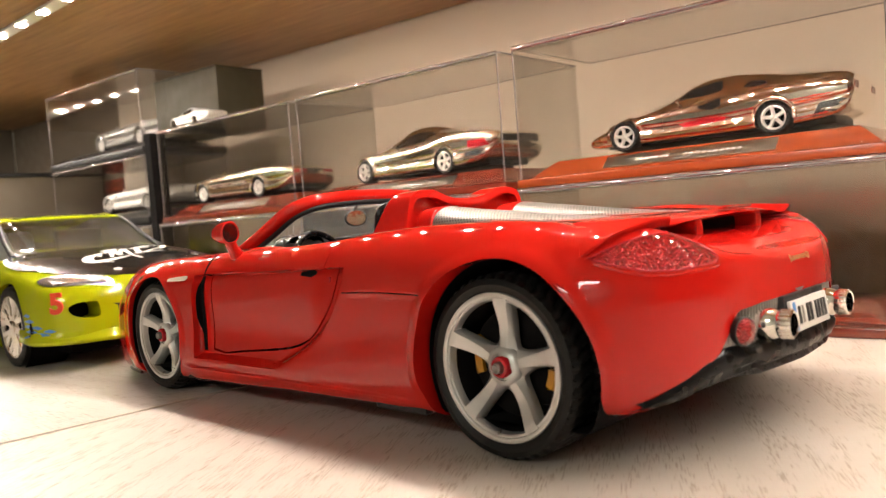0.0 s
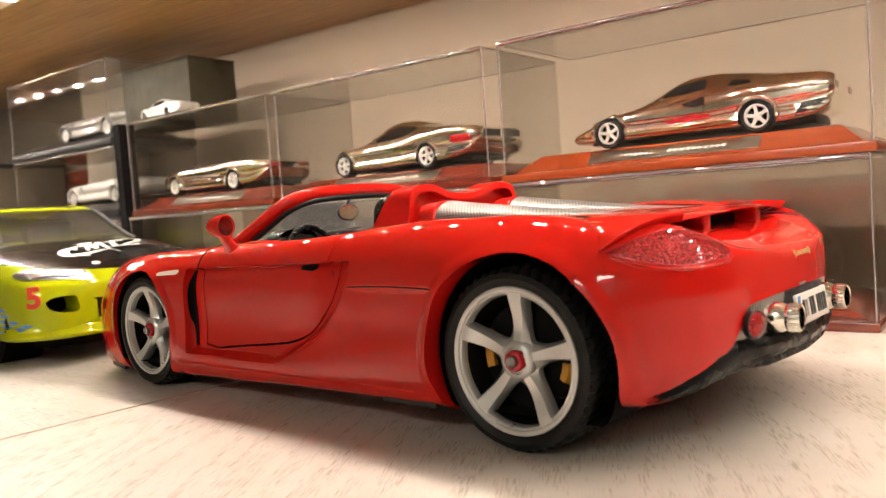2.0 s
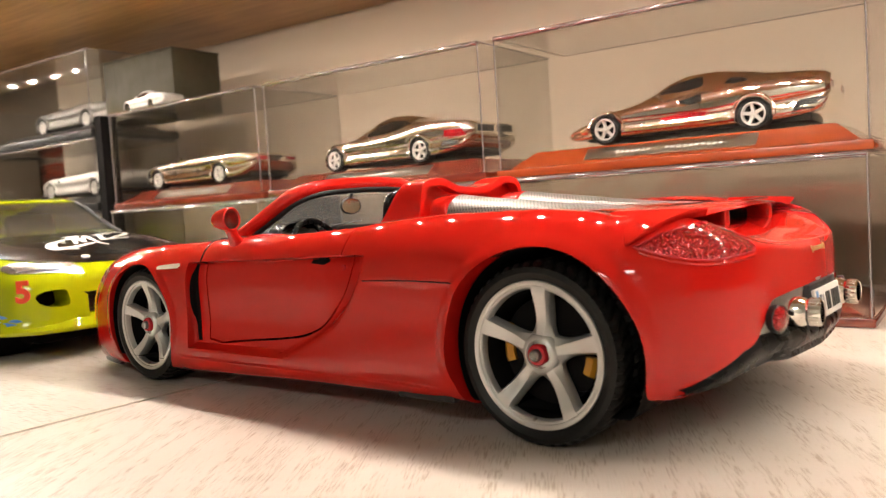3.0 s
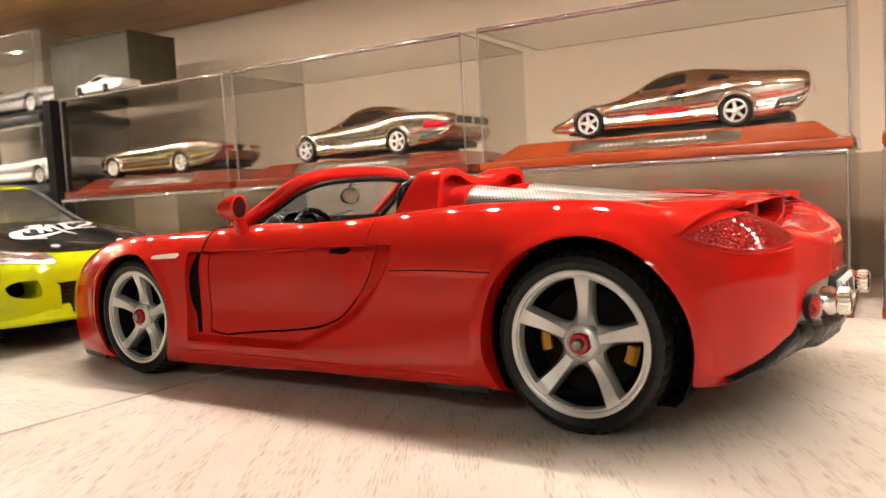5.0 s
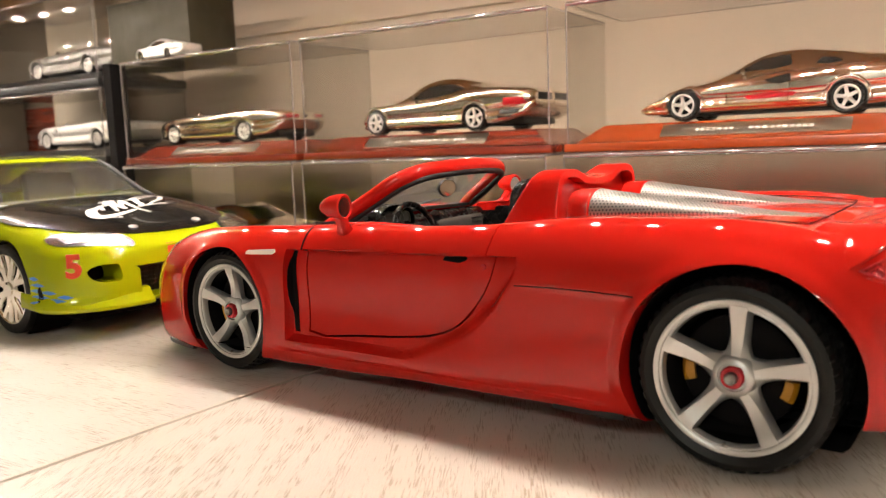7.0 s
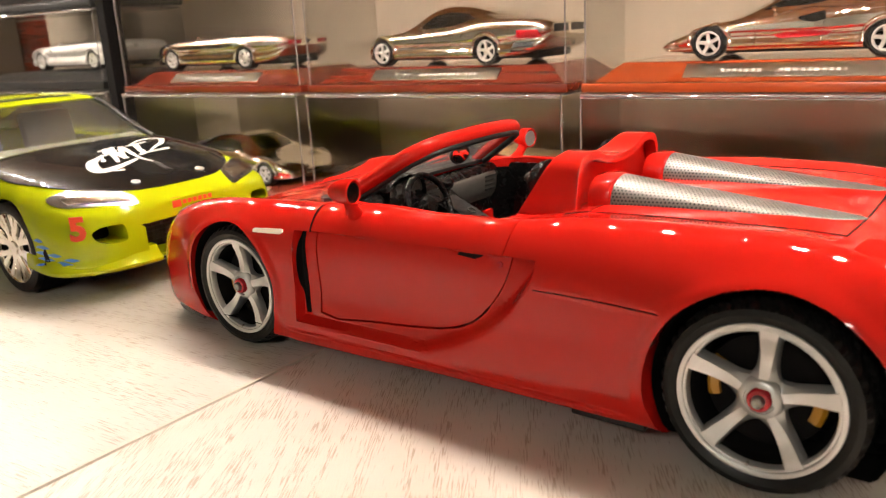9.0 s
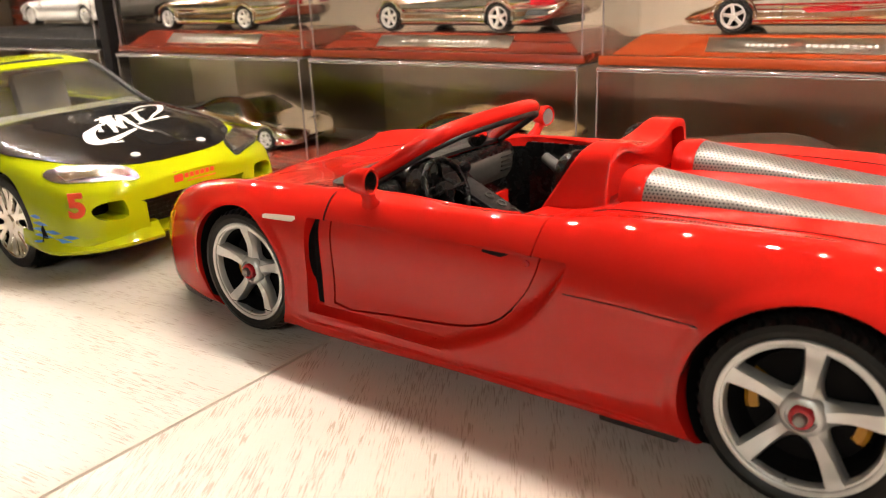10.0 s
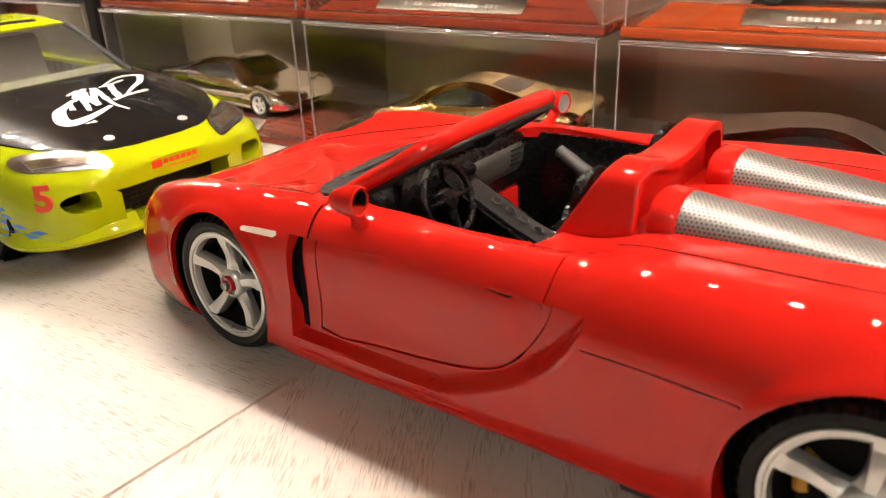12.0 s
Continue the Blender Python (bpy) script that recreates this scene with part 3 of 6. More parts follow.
def brake_caliper(parent, m, r, a0, a1):
    """A curved clamp over the disc between two angles."""
    vs, fs = [], []
    n = 10
    for i in range(n + 1):
        a = radians(a0 + (a1 - a0) * i / n)
        e = 1.0 if 0 < i < n else 0.75
        for rr, y in ((r * 0.74, -7.6), (r * (0.74 + 0.14 * e), -7.2), (r * 0.95, -8.2), (r * 0.95, -11.5), (r * 0.74, -11.5)):
            vs.append((rr * math.cos(a) * MM, y * MM, rr * math.sin(a) * MM))
    for i in range(n):
        for j in range(5):
            fs.append((i * 5 + j, i * 5 + (j + 1) % 5, (i + 1) * 5 + (j + 1) % 5, (i + 1) * 5 + j))
    fs += [tuple(range(5)), tuple(range(n * 5, n * 5 + 5))]
    return piece("brake_caliper", arr_mesh("brake_caliper", vs, fs, YELLOW), parent, "yellow brake caliper", m)


def toy_wheel_meshes(r, rim, w, spokes, mat, twin=False):
    n = 40
    prof = [(rim - 0.2, -0.8), (rim + 0.3, 0.0), (rim + (r - rim) * 0.6, 0.25), (r - 0.4, -0.3), (r, -1.2), (r, -w + 1.2), (r - 0.4, -w + 0.3), (rim, -w)]
    tyre = arr_mesh("tyre", *lathe(scaled(prof), n), RUBBER)
    lip = [(rim - 0.1, -1.2), (rim + 0.25, 0.05), (rim - 0.35, 0.2), (rim - 0.8, -0.5), (rim - 1.1, -2.2)]
    # barrel behind the spokes darkened by colour to stand for its shade
    barrel = arr_mesh("barrel", *lathe(scaled([(rim - 1.05, -2.1), (rim - 1.3, -w * 0.6), (0.1, -w * 0.6)]), n), DARK)
    shapes = [lathe(scaled(lip), n)]
    for k in range(spokes):
        for off in ((-0.13, 0.13) if twin else (0.0,)):
            a = 2 * math.pi * k / spokes
            w0, w1 = rim * (0.13 if twin else 0.2), rim * (0.09 if twin else 0.15)
            sv = []
            for q, hw, y in ((0.12, w0, -0.5), (0.55, w1, -0.9), (0.97, w1 * 1.15, -0.15)):
                for sx, dy in ((-1, -1.2), (-0.8, 0), (0.8, 0), (1, -1.2)):
                    x = sx * hw + off * rim * (1 + q) * 0.8
                    z = q * rim
                    sv.append(((x * math.cos(a) + z * math.sin(a)) * MM, (y + dy) * MM, (-x * math.sin(a) + z * math.cos(a)) * MM))
            sf = [(i * 4 + j, i * 4 + (j + 1) % 4, (i + 1) * 4 + (j + 1) % 4, (i + 1) * 4 + j) for i in range(2) for j in range(4)] + [(0, 1, 2, 3), (8, 9, 10, 11)]
            shapes.append((sv, sf))
    cap = [(rim * 0.2, -1.5), (rim * 0.2, 0.1), (rim * 0.12, 0.4), (0.05, 0.4)]
    shapes.append(lathe(scaled(cap), 16))
    return tyre, arr_mesh("rim", *join(*shapes), mat, angle=30), barrel


def toy_wheels(parent, spots, meshes, turn=10, label="chrome wheel with a black tyre"):
    for x, y, z in spots:
        m = pose(x * MM, y * MM, z * MM, 0, turn, 0) if y > 0 else pose(x * MM, y * MM, z * MM, 0, 0, 180) @ pose(0, 0, 0, 0, turn, 0)
        wh = piece("wheel", None, parent, label, m)
        piece("tyre", meshes[0], wh)
        piece("rim", meshes[1], wh)
        piece("barrel", meshes[2], wh)


# ---- model cars in the cases ----


def stations(x0, x1, step, dense=()):
    xs = set(np.round(np.arange(x0, x1 + 1e-6, step), 3))
    for a, b, s in dense:
        xs |= set(np.round(np.arange(a, b + 1e-6, s), 3))
    xs |= {x0, x1}
    return np.array(sorted(xs))


def small_car(name, m, label, prof, wheelbase, rw, rim, paint, rimmat, spokes=5, group="model cars in cases", windows=(), screen=None, trims=(), open_top=None, tint=DARK_GLASS, twin=False, wheel_y=None):
    """A small display model. prof rows: x, belly z, half width, mid z, belt z, top half width, top z."""
    car = thing(name, m, label, "model car", group)
    rows = []
    for x, zb, w, zm, zbelt, wr, zt in prof:
        glass = w * 0.925 + (wr - w * 0.925) * 0.35
        rows.append((x, [(0, zb), (w * 0.86, zb), (w * 0.97, zb + 0.7), (w * 0.995, zb + (zm - zb) * 0.3), (w * 0.955, zb + (zm - zb) * 0.78), (w * 1.0, zm + 0.4), (w * 0.985, zm + (zbelt - zm) * 0.6), (w * 0.93, zbelt),
                         (glass, zbelt + (zt - zbelt) * 0.4), (wr + 0.3, zt - (zt - zbelt) * 0.14 - 0.3), (wr * 0.9, zt - 0.25), (wr * 0.5, zt - 0.05), (0, zt)]))
    x0, x1 = min(r[0] for r in prof), max(r[0] for r in prof)
    vs, fs = loft(rows, stations(x0, x1, 2.5), 5)
    me = arr_mesh("body", vs, fs)
    cut = [prism(disc_poly(0, rw * 0.98, rw * 1.14, 28), "y", 18, 60), prism(disc_poly(0, rw * 0.98, rw * 1.14, 28), "y", -60, -18),
           prism(disc_poly(wheelbase, rw * 0.98, rw * 1.12, 28), "y", 18, 60), prism(disc_poly(wheelbase, rw * 0.98, rw * 1.12, 28), "y", -60, -18)]
    if open_top:
        ox0, ox1, oy, oz = open_top
        cut.append(prism([(ox0 + 2, -oy), (ox1 - 3, -oy), (ox1, 0), (ox1 - 3, oy), (ox0 + 2, oy), (ox0, 0)], "z", oz, 80))
    skin = Skin(me)
    me = carve(me, arr_mesh("c", *join(*cut)))
    piece("body", finish(me, paint, True, 30), car)
    # dark floor pan and wells
    block("underbody", ((x0 + x1) / 2 * MM, 0, 5.5 * MM), ((x1 - x0) * 0.86 * MM, 46 * MM, 4 * MM), PLASTIC, car, 0.001)
    for outline in windows:
        for s in (1, -1):
            piece("side_window", arr_mesh("side_window", *patch(skin, outline, lambda u, v: (u, s * 90, v), (0, -s, 0), 0.12, 0.4, 12, 6), tint), car)
    if screen:
        for nm, outline in screen:
            piece(nm, arr_mesh(nm, *patch(skin, outline, lambda u, v: (u, v, 90), (0, 0, -1), 0.12, 0.4, 12, 12), tint), car)
    for nm, mat, outline, side in trims:
        if side == "y":
            for s in (1, -1):
                piece(nm, arr_mesh(nm, *patch(skin, outline, lambda u, v: (u, s * 90, v), (0, -s, 0), 0.15, 0.4, 8, 4), mat), car)
        elif side == "rear":
            for s in (1, -1):
                piece(nm, arr_mesh(nm, *patch(skin, [(s * a, b) for a, b in outline], lambda u, v: (-120, u, v), (1, 0, 0), 0.15, 0.4, 8, 4), mat), car)
        else:
            piece(nm, arr_mesh(nm, *patch(skin, outline, lambda u, v: (u, v, 90), (0, 0, -1), 0.15, 0.4, 10, 8), mat), car)
    # rolled lips round the wheel openings, door seams
    for ax in (0, wheelbase):
        for s in (1, -1):
            lip = []
            for k in range(19):
                a = math.pi * (-0.04 + 1.08 * k / 18)
                p, nn = skin.hit((ax + rw * 1.17 * math.cos(a), s * 90, rw * 0.98 + rw * 1.17 * math.sin(a)), (0, -s, 0))
                if p is not None:
                    lip.append(p + nn * 0.0002)
            if len(lip) > 6:
                piece("arch_lip", arr_mesh("arch_lip", *tube(lip, 0.0015, 8), paint), car)
    for s in (1, -1):
        for x in (wheelbase * 0.34, wheelbase * 0.72):
            seam = [skin.hit((x + (z - 15) * -0.1, s * 90, z), (0, -s, 0))[0] for z in (8, 12, 16, 20, 24)]
            seam = [p for p in seam if p is not None]
            if len(seam) > 3:
                piece("door_seam", arr_mesh("door_seam", *tube(seam, 0.0002, 5), DARK), car)
    wm = toy_wheel_meshes(rw, rim, 9.5, spokes, rimmat, twin)
    wy = wheel_y or (max(r[2] for r in prof) - 0.6)
    toy_wheels(car, [(0, wy, rw), (0, -wy, rw), (wheelbase, wy - 0.8, rw), (wheelbase, -wy + 0.8, rw)], wm)
    for s in (1, -1):
        mx = wheelbase * 0.62
        p, nn = skin.hit((mx, s * 90, 26), (0, -s, 0))
        if p is not None:
            b = bmesh.new()
            bmesh.ops.create_uvsphere(b, u_segments=10, v_segments=6, radius=1.0)
            bmesh.ops.transform(b, matrix=Matrix.Translation(p + Vector((0, s * 0.0022, 0.001))) @ Matrix.Diagonal((0.0016, 0.0026, 0.0016, 1)), verts=b.verts)
            part("side_mirror", b, paint, car)
    return car, skin


# wedge-shaped coupe rows: x, belly, half width, mid z, belt z, top half width, top z
WEDGE = [(119, 6, 25, 7.5, 8.6, 18, 9.4), (115, 5, 31, 8.5, 10.6, 24, 11.8), (102, 4.6, 34, 11, 15, 27, 15.8), (90, 4.6, 35.4, 14, 19.6, 27, 19.4), (76, 4.8, 35, 15, 21.5, 26, 23.8), (62, 5, 34.4, 15, 23, 24, 29.5),
         (48, 5, 34.2, 15, 24.2, 22, 36.2), (38, 5, 34.4, 15, 25, 21.5, 38.6), (26, 5, 35.2, 15, 26, 21.5, 38.9), (10, 5, 37, 16, 27.5, 23, 37.0), (-6, 5, 37.4, 17, 28.2, 26, 34.6), (-22, 6, 37, 18, 28.2, 28, 32.6), (-34, 9, 35.6, 19, 27.6, 29, 31), (-39, 14, 34, 20, 26.6, 29, 29.8), (-40, 17, 32, 21, 25.8, 27, 28.8)]
SLEEK = [(114, 6, 20, 8, 10, 12, 11), (111, 5, 28, 9, 12.5, 20, 13.8), (103, 4.6, 33.5, 12, 17.5, 26, 17.4), (90, 4.6, 35.4, 15, 22, 27, 20.5), (76, 4.8, 35, 15, 22.6, 26, 25.2), (64, 5, 34.2, 15, 23, 23, 32), (50, 5, 34, 15, 24, 20.5, 38), (38, 5, 34.4, 15, 25, 20, 39.8),
         (24, 5, 35.5, 15, 26.5, 21, 39), (8, 5, 37, 16, 28.5, 23, 36), (-8, 5, 37.2, 17, 29, 25, 32.8), (-24, 6, 36.2, 18, 28.6, 26, 30.4), (-36, 9, 33.5, 19, 27.2, 27, 29), (-42, 14, 30, 20, 25.6, 25, 27.6), (-44, 18, 26, 21, 24, 21, 26)]
ROADSTER = [(120, 7, 20, 10, 14, 12, 16), (117, 5.5, 28, 12, 17, 18, 18.6), (108, 5, 33, 15, 21, 22, 21.6), (95, 5, 34.8, 17, 23.6, 24, 24), (78, 5, 34.6, 17, 24.4, 24, 25.6), (60, 5, 34.4, 17, 25, 24, 27), (45, 5, 34.4, 17, 25.4, 24, 27.6), (28, 5, 34.8, 17, 26, 24, 28),
            (12, 5, 35.4, 18, 27, 24, 28.6), (-6, 5, 35.2, 18, 27, 24, 28.8), (-22, 6, 34, 18, 26.4, 24, 28), (-34, 10, 31, 19, 25, 22, 26.6), (-40, 15, 26, 20, 23.4, 18, 25), (-42, 18, 20, 20.5, 22, 14, 23.4)]


# ---- the red open two-seater ----
RED_ROWS = [
    (308, [(0, 14), (18, 14), (20, 17), (21, 24), (20, 30), (18, 34), (10, 37), (0, 38)]),
    (304, [(0, 10), (42, 10), (45, 14), (46, 24), (44, 34), (40, 39), (25, 41.5), (0, 42)]),
    (299, [(0, 7), (55, 7), (58.5, 11), (59.5, 25), (57, 38), (52, 44.5), (35, 46), (0, 45.5)]),
    (290, [(0, 6.5), (63, 6.5), (66, 11), (67, 28), (65, 42), (59, 50), (40, 50), (0, 48.5)]),
    (278, [(0, 6.5), (67, 6.5), (70, 12), (71, 30), (69.5, 45), (62, 56.5), (43, 51.5), (0, 50.5)]),
    (258, [(0, 6.5), (71, 6.5), (74, 12), (75, 32), (74, 49), (63, 63), (45, 55), (0, 54)]),
    (240, [(0, 7), (72, 7), (75.5, 12), (76.5, 34), (75.5, 53), (63, 65.5), (45, 57), (0, 57)]),
    (215, [(0, 8), (73, 8), (76, 13), (77, 34), (75.5, 55), (63.5, 66.6), (46, 62.0), (0, 63)]),
    (195, [(0, 9), (74, 9), (77, 14), (77, 34), (75, 56), (64.5, 66.8), (48, 66.0), (0, 67)]),
    (175, [(0, 10), (75, 10), (77.5, 15), (76, 32), (74.5, 57), (66, 67.5), (50, 67.8), (0, 69)]),
    (150, [(0, 10.5), (75, 10.5), (77.5, 15.5), (75.5, 32), (74.5, 58), (66.5, 68.3), (50, 69), (0, 69)]),
    (120, [(0, 11.5), (75, 11.5), (77.5, 16), (75.8, 32), (75, 59), (67, 69.3), (53, 67.5), (0, 67)]),
    (90, [(0, 12), (75.5, 12), (78, 17), (77, 34), (76, 60), (67, 70.8), (53, 68.2), (0, 67.5)]),
    (65, [(0, 12.5), (76, 12.5), (78.5, 18), (78.5, 36), (77.5, 60), (67, 72.6), (50, 72.5), (0, 72.5)]),
    (35, [(0, 13), (77, 13), (79.5, 20), (80.5, 38), (79, 61), (66, 74), (48, 73.5), (0, 73.5)]),
    (10, [(0, 13), (78, 13), (80, 22), (81, 40), (79.5, 60), (65, 74), (46, 73.5), (0, 73.5)]),
    (-10, [(0, 13), (78, 13), (80, 22), (80.5, 40), (78.5, 59), (64, 72.5), (45, 72.5), (0, 73)]),
    (-22, [(0, 16.5), (72, 16.5), (76, 20), (78.5, 38), (77, 57), (64.5, 70.2), (47, 71), (0, 71)]),
    (-33, [(0, 17), (68.5, 17), (72.5, 20.5), (75, 38), (73.6, 57), (60, 70.6), (47, 68.6), (0, 66.6)]),
    (-42, [(0, 17), (63.5, 17), (67.3, 20.5), (70, 38), (68.8, 57), (54.5, 69.4), (45, 67.4), (0, 65.4)]),
    (-50.5, [(0, 17), (55, 17), (58.8, 20.5), (61.5, 40), (60.2, 56), (50.5, 65.5), (41, 64.3), (0, 63.4)]),
    (-57.5, [(0, 17), (43, 17), (46.8, 21), (49.5, 42), (48.6, 54), (43.5, 60), (32, 60.5), (0, 60.5)]),
    (-62, [(0, 17), (26, 17), (29.5, 22), (32, 44), (31, 53), (28, 57.5), (18, 58.5), (0, 59)]),
    (-64, [(0, 17), (8, 17), (11, 24), (13, 46), (12, 51), (10, 54.5), (6, 56.5), (0, 57)]),
]


def ease(t):
    t = min(max(t, 0.0), 1.0)
    return t * t * (3 - 2 * t)


def red_push(x, y, z):
    """The hollow flank behind the front wheel: deep at the vent, fading into the rear quarter."""
    if y < 55:
        return y, z
    edge = float(np.interp(z, (18, 26, 30, 35, 44, 51, 57, 62), (122, 104, 96, 88, 79, 74.5, 71.5, 71)))
    soft = float(np.interp(z, (18, 35, 50, 62), (12, 10, 6, 3)))
    f = ease((187.2 - x) / 1.0) * ease((z - 19.6) / 2.2) * ease((x - edge) / soft) * ease((60.8 + (95 - x) * 0.022 - z) / 0.9)
    deep = 4.8 + 4.2 * ease((100 - x) / 20) * ease((z - 30) / 15)
    y -= deep * f
    # the lower quarter panel sits a little in below its seam
    y -= 0.75 * ease((52.3 - z) / 0.9) * ease((x - 26) / 4) * ease((75 - x) / 14) * ease((z - 24) / 16)
    # rolled lips round the wheel openings
    for cx, cz, r, g in ((-1.5, 29.5, 34.2, 1.2), (229, 28.4, 29.6, 0.9)):
        d = math.hypot(x - cx, z - cz) - r
        if d < 5.0 and z > 16:
            y += g * ease((5.0 - d) / 4.0) * ease((z - 16) / 8)
    # long crease low on the sill
    if 36 < x < 200:
        y += 0.9 * ease((16.5 - z) / 1.2) * ease((x - 36) / 10) * ease((200 - x) / 10)
    return y, z


def red_car():
    car = thing("sports_car", pose(0.0067, 0.0762, 0, 0, 0, 175), "glossy red open two-seat sports car model on the white oak shelf", "model car")
    st = stations(-64, 308, 2.2, ((-64, -40, 0.7), (-40, 38, 1.3), (192, 266, 1.3), (284, 308, 0.8), (176, 190, 0.4), (66, 136, 0.7)))
    me = arr_mesh("body", *loft(RED_ROWS, st, 18, red_push))
    skin = Skin(me)
    rear_arch = [(x, z) for x, z in disc_poly(-1.5, 29.5, 34.2, 72)]
    front_arch = [(x, z) for x, z in disc_poly(229, 28.4, 29.6, 72)]
    cabin = [(93, -36), (98, -40), (99.5, -56), (130, -58.5), (160, -58), (172, -52), (177, -30), (178, 0), (177, 30), (172, 52), (160, 58), (130, 58.5), (99.5, 56), (98, 40), (93, 36)]
    cut = [prism(rear_arch, "y", 46, 100), prism(rear_arch, "y", -100, -46), prism(front_arch, "y", 46, 100), prism(front_arch, "y", -100, -46), prism(cabin, "z", 20, 120)]
    # opening under the tail for the metal panel and the black diffuser
    tail_cut = [(66, 17.6), (63, 19.6), (57, 23.8), (52, 29.2), (47, 32.8), (43.2, 37.9), (41.3, 41.5), (39.5, 43.2), (37, 44.0), (26, 44.8), (10, 45.2)]
    tail_cut = [(68, 8)] + tail_cut + [(-y, z) for y, z in tail_cut[::-1]] + [(-68, 8)]
    me = carve(me, arr_mesh("c", *prism(tail_cut, "x", -110, -20)))
    me = carve(me, arr_mesh("c", *join(*cut)))
    # rolled edge along the cockpit's sides
    for s in (1, -1):
        rim_pts = []
        for u, v in smooth_line([(99.6, 56.6), (115, 58.2), (130, 58.9), (145, 58.9), (160, 58.4), (171, 53.2)], 6):
            p, nn = skin.hit((u, s * v, 120), (0, 0, -1))
            rim_pts.append(p - Vector((0, 0, 0.0004)))
        piece("cockpit_edge", arr_mesh("cockpit_edge", *tube(rim_pts, 0.0009, 8), RED), car, "rolled red cockpit edge")
    # doors: cut out along their seams
    door = [(178.0, 68.6), (177.8, 50), (177.0, 24.0)] + smooth_line([(168, 22.6), (150, 24.6), (128, 26.6), (112, 29.0), (100, 34.0), (91.5, 43.0), (86.4, 53), (84.2, 64), (83.4, 72)], 5) + [(83.4, 84), (178.0, 84)]
    grown = [(x + 0.42 * (1 if x > 165 else -0.6 if x < 95 else 0), z - 0.5 * (1 if z < 40 else 0)) for x, z in door]
    shrunk = [(x - 0.3 * (1 if x > 165 else -0.6 if x < 95 else 0), z + 0.35 * (1 if z < 40 else 0)) for x, z in door]
    for s in (1, -1):
        a, b = (58, 100) if s > 0 else (-100, -58)
        leaf = carve(me, arr_mesh("c", *prism(shrunk, "y", a, b)), "INTERSECT")
        d = piece("door", finish(leaf, RED, True, 32), car, "glossy red door with a dark seam round it")
        hx = [(106.5, 57.6), (105.5, 59.6), (97.5, 60.0), (95.5, 59.6), (95.5, 58.6), (98.5, 57.4)]
        # recess drawn as a dark patch on the door, its shade as colour
        piece("handle_recess", arr_mesh("handle_recess", *patch(skin, hx, lambda u, v: (u, s * 95, v), (0, -s, 0), 0.10, 0.5, 12, 5), DARK), d, "dark patch for the shade in the handle recess")
        p, nn = skin.hit((89.4, s * 95, 56.2), (0, -s, 0))
        lock = arr_mesh("lock", *lathe(scaled([(1.15, -0.5), (1.15, 0.2), (0.85, 0.25), (0.75, 0.0), (0.05, 0.0)]), 20), RED_CAP)
        piece("lock", lock, d, "round door lock", Matrix.Translation(p) @ Matrix.Rotation(0 if s > 0 else math.pi, 4, "Z"))
    me = carve(me, arr_mesh("c", *join(prism(grown, "y", 58, 100), prism(grown, "y", -100, -58))))
    piece("body", finish(me, RED, True, 32), car, "glossy red car body")

    # wheel wells
    for cx_, cz_, r, nm in ((-1.5, 29.5, 33.9, "rear"), (229, 28.4, 29.3, "front")):
        for s in (1, -1):
            v, f = lathe(scaled([(0.1, 46.6), (r, 46.6), (r, 74.0)]), 64)
            v = [(a + cx_ * MM, s * b, max(c + cz_ * MM, 0.012)) for a, b, c in v]
            piece("wheel_well", arr_mesh("wheel_well", v, f, DARK), car, "black wheel well")

    # wheels
    rear, front = {}, {}
    for s in (1, -1):
        spin = pose(0, 0, 0, 0, 0, 0 if s > 0 else 180)
        sport_wheel(car, pose(0, s * 76.2 * MM, 29.5 * MM) @ spin, 29.3, 23.4, 27.0, -5, rear)
        sport_wheel(car, pose(227.5 * MM, s * 73.8 * MM, 27.9 * MM) @ spin, 27.7, 22.0, 22.0, -3, front)
        brake_caliper(car, pose(0, s * 76.2 * MM, 29.5 * MM) @ spin, 18.0, -16 if s > 0 else 150, 30 if s > 0 else 196)
        brake_caliper(car, pose(0, s * 76.2 * MM, 29.5 * MM) @ spin, 18.0, 184 if s > 0 else -30, 207 if s > 0 else -4)
        brake_caliper(car, pose(227.5 * MM, s * 73.8 * MM, 27.9 * MM) @ spin, 16, -30, 5)

    side = lambda s: (lambda u, v: (u, s * 95, v))
    for s in (1, -1):
        # dark slot behind the front wheel
        slot = smooth_line([(186.2, 58.0), (186.7, 50), (186.6, 35), (185.2, 23.0)], 4) + smooth_line([(182.6, 22.6), (183.4, 30), (183.9, 45), (184.2, 58.0)], 4)
        piece("side_vent", arr_mesh("side_vent", *patch(skin, slot, side(s), (0, -s, 0), 0.15, 0.5, 8, 24), DARK), car, "black vent slot")
        marker = [(193.0, 57.3), (194, 58.3), (210, 57.3), (211.5, 56.6), (210.8, 55.6), (195, 56.0)]
        piece("side_marker", arr_mesh("side_marker", *patch(skin, marker, side(s), (0, -s, 0), 0.35, 0.5, 14, 5), CREAM_MARK), car, "off-white side marker")
        amber = [(281, 47), (290, 44), (296, 36), (296, 28), (290, 27), (284, 36)]
        piece("front_marker", arr_mesh("front_marker", *patch(skin, amber, side(s), (0, -s, 0), 0.25, 0.5, 10, 10), AMBER), car, "amber front lamp")
        # headlamp set into the front of the wing
        lamp = smooth_line([(262, s * 58), (276, s * 62), (288, s * 60), (295, s * 52), (290, s * 46), (276, s * 50)], 4, True)
        piece("headlamp", arr_mesh("headlamp", *patch(skin, lamp, lambda u, v: (u, v, 90), (0, 0, -1), 0.25, 0.5, 12, 12), SMOKE_CHROME), car, "clear headlamp over dark reflector")
        # rear quarter seam
        seam = []
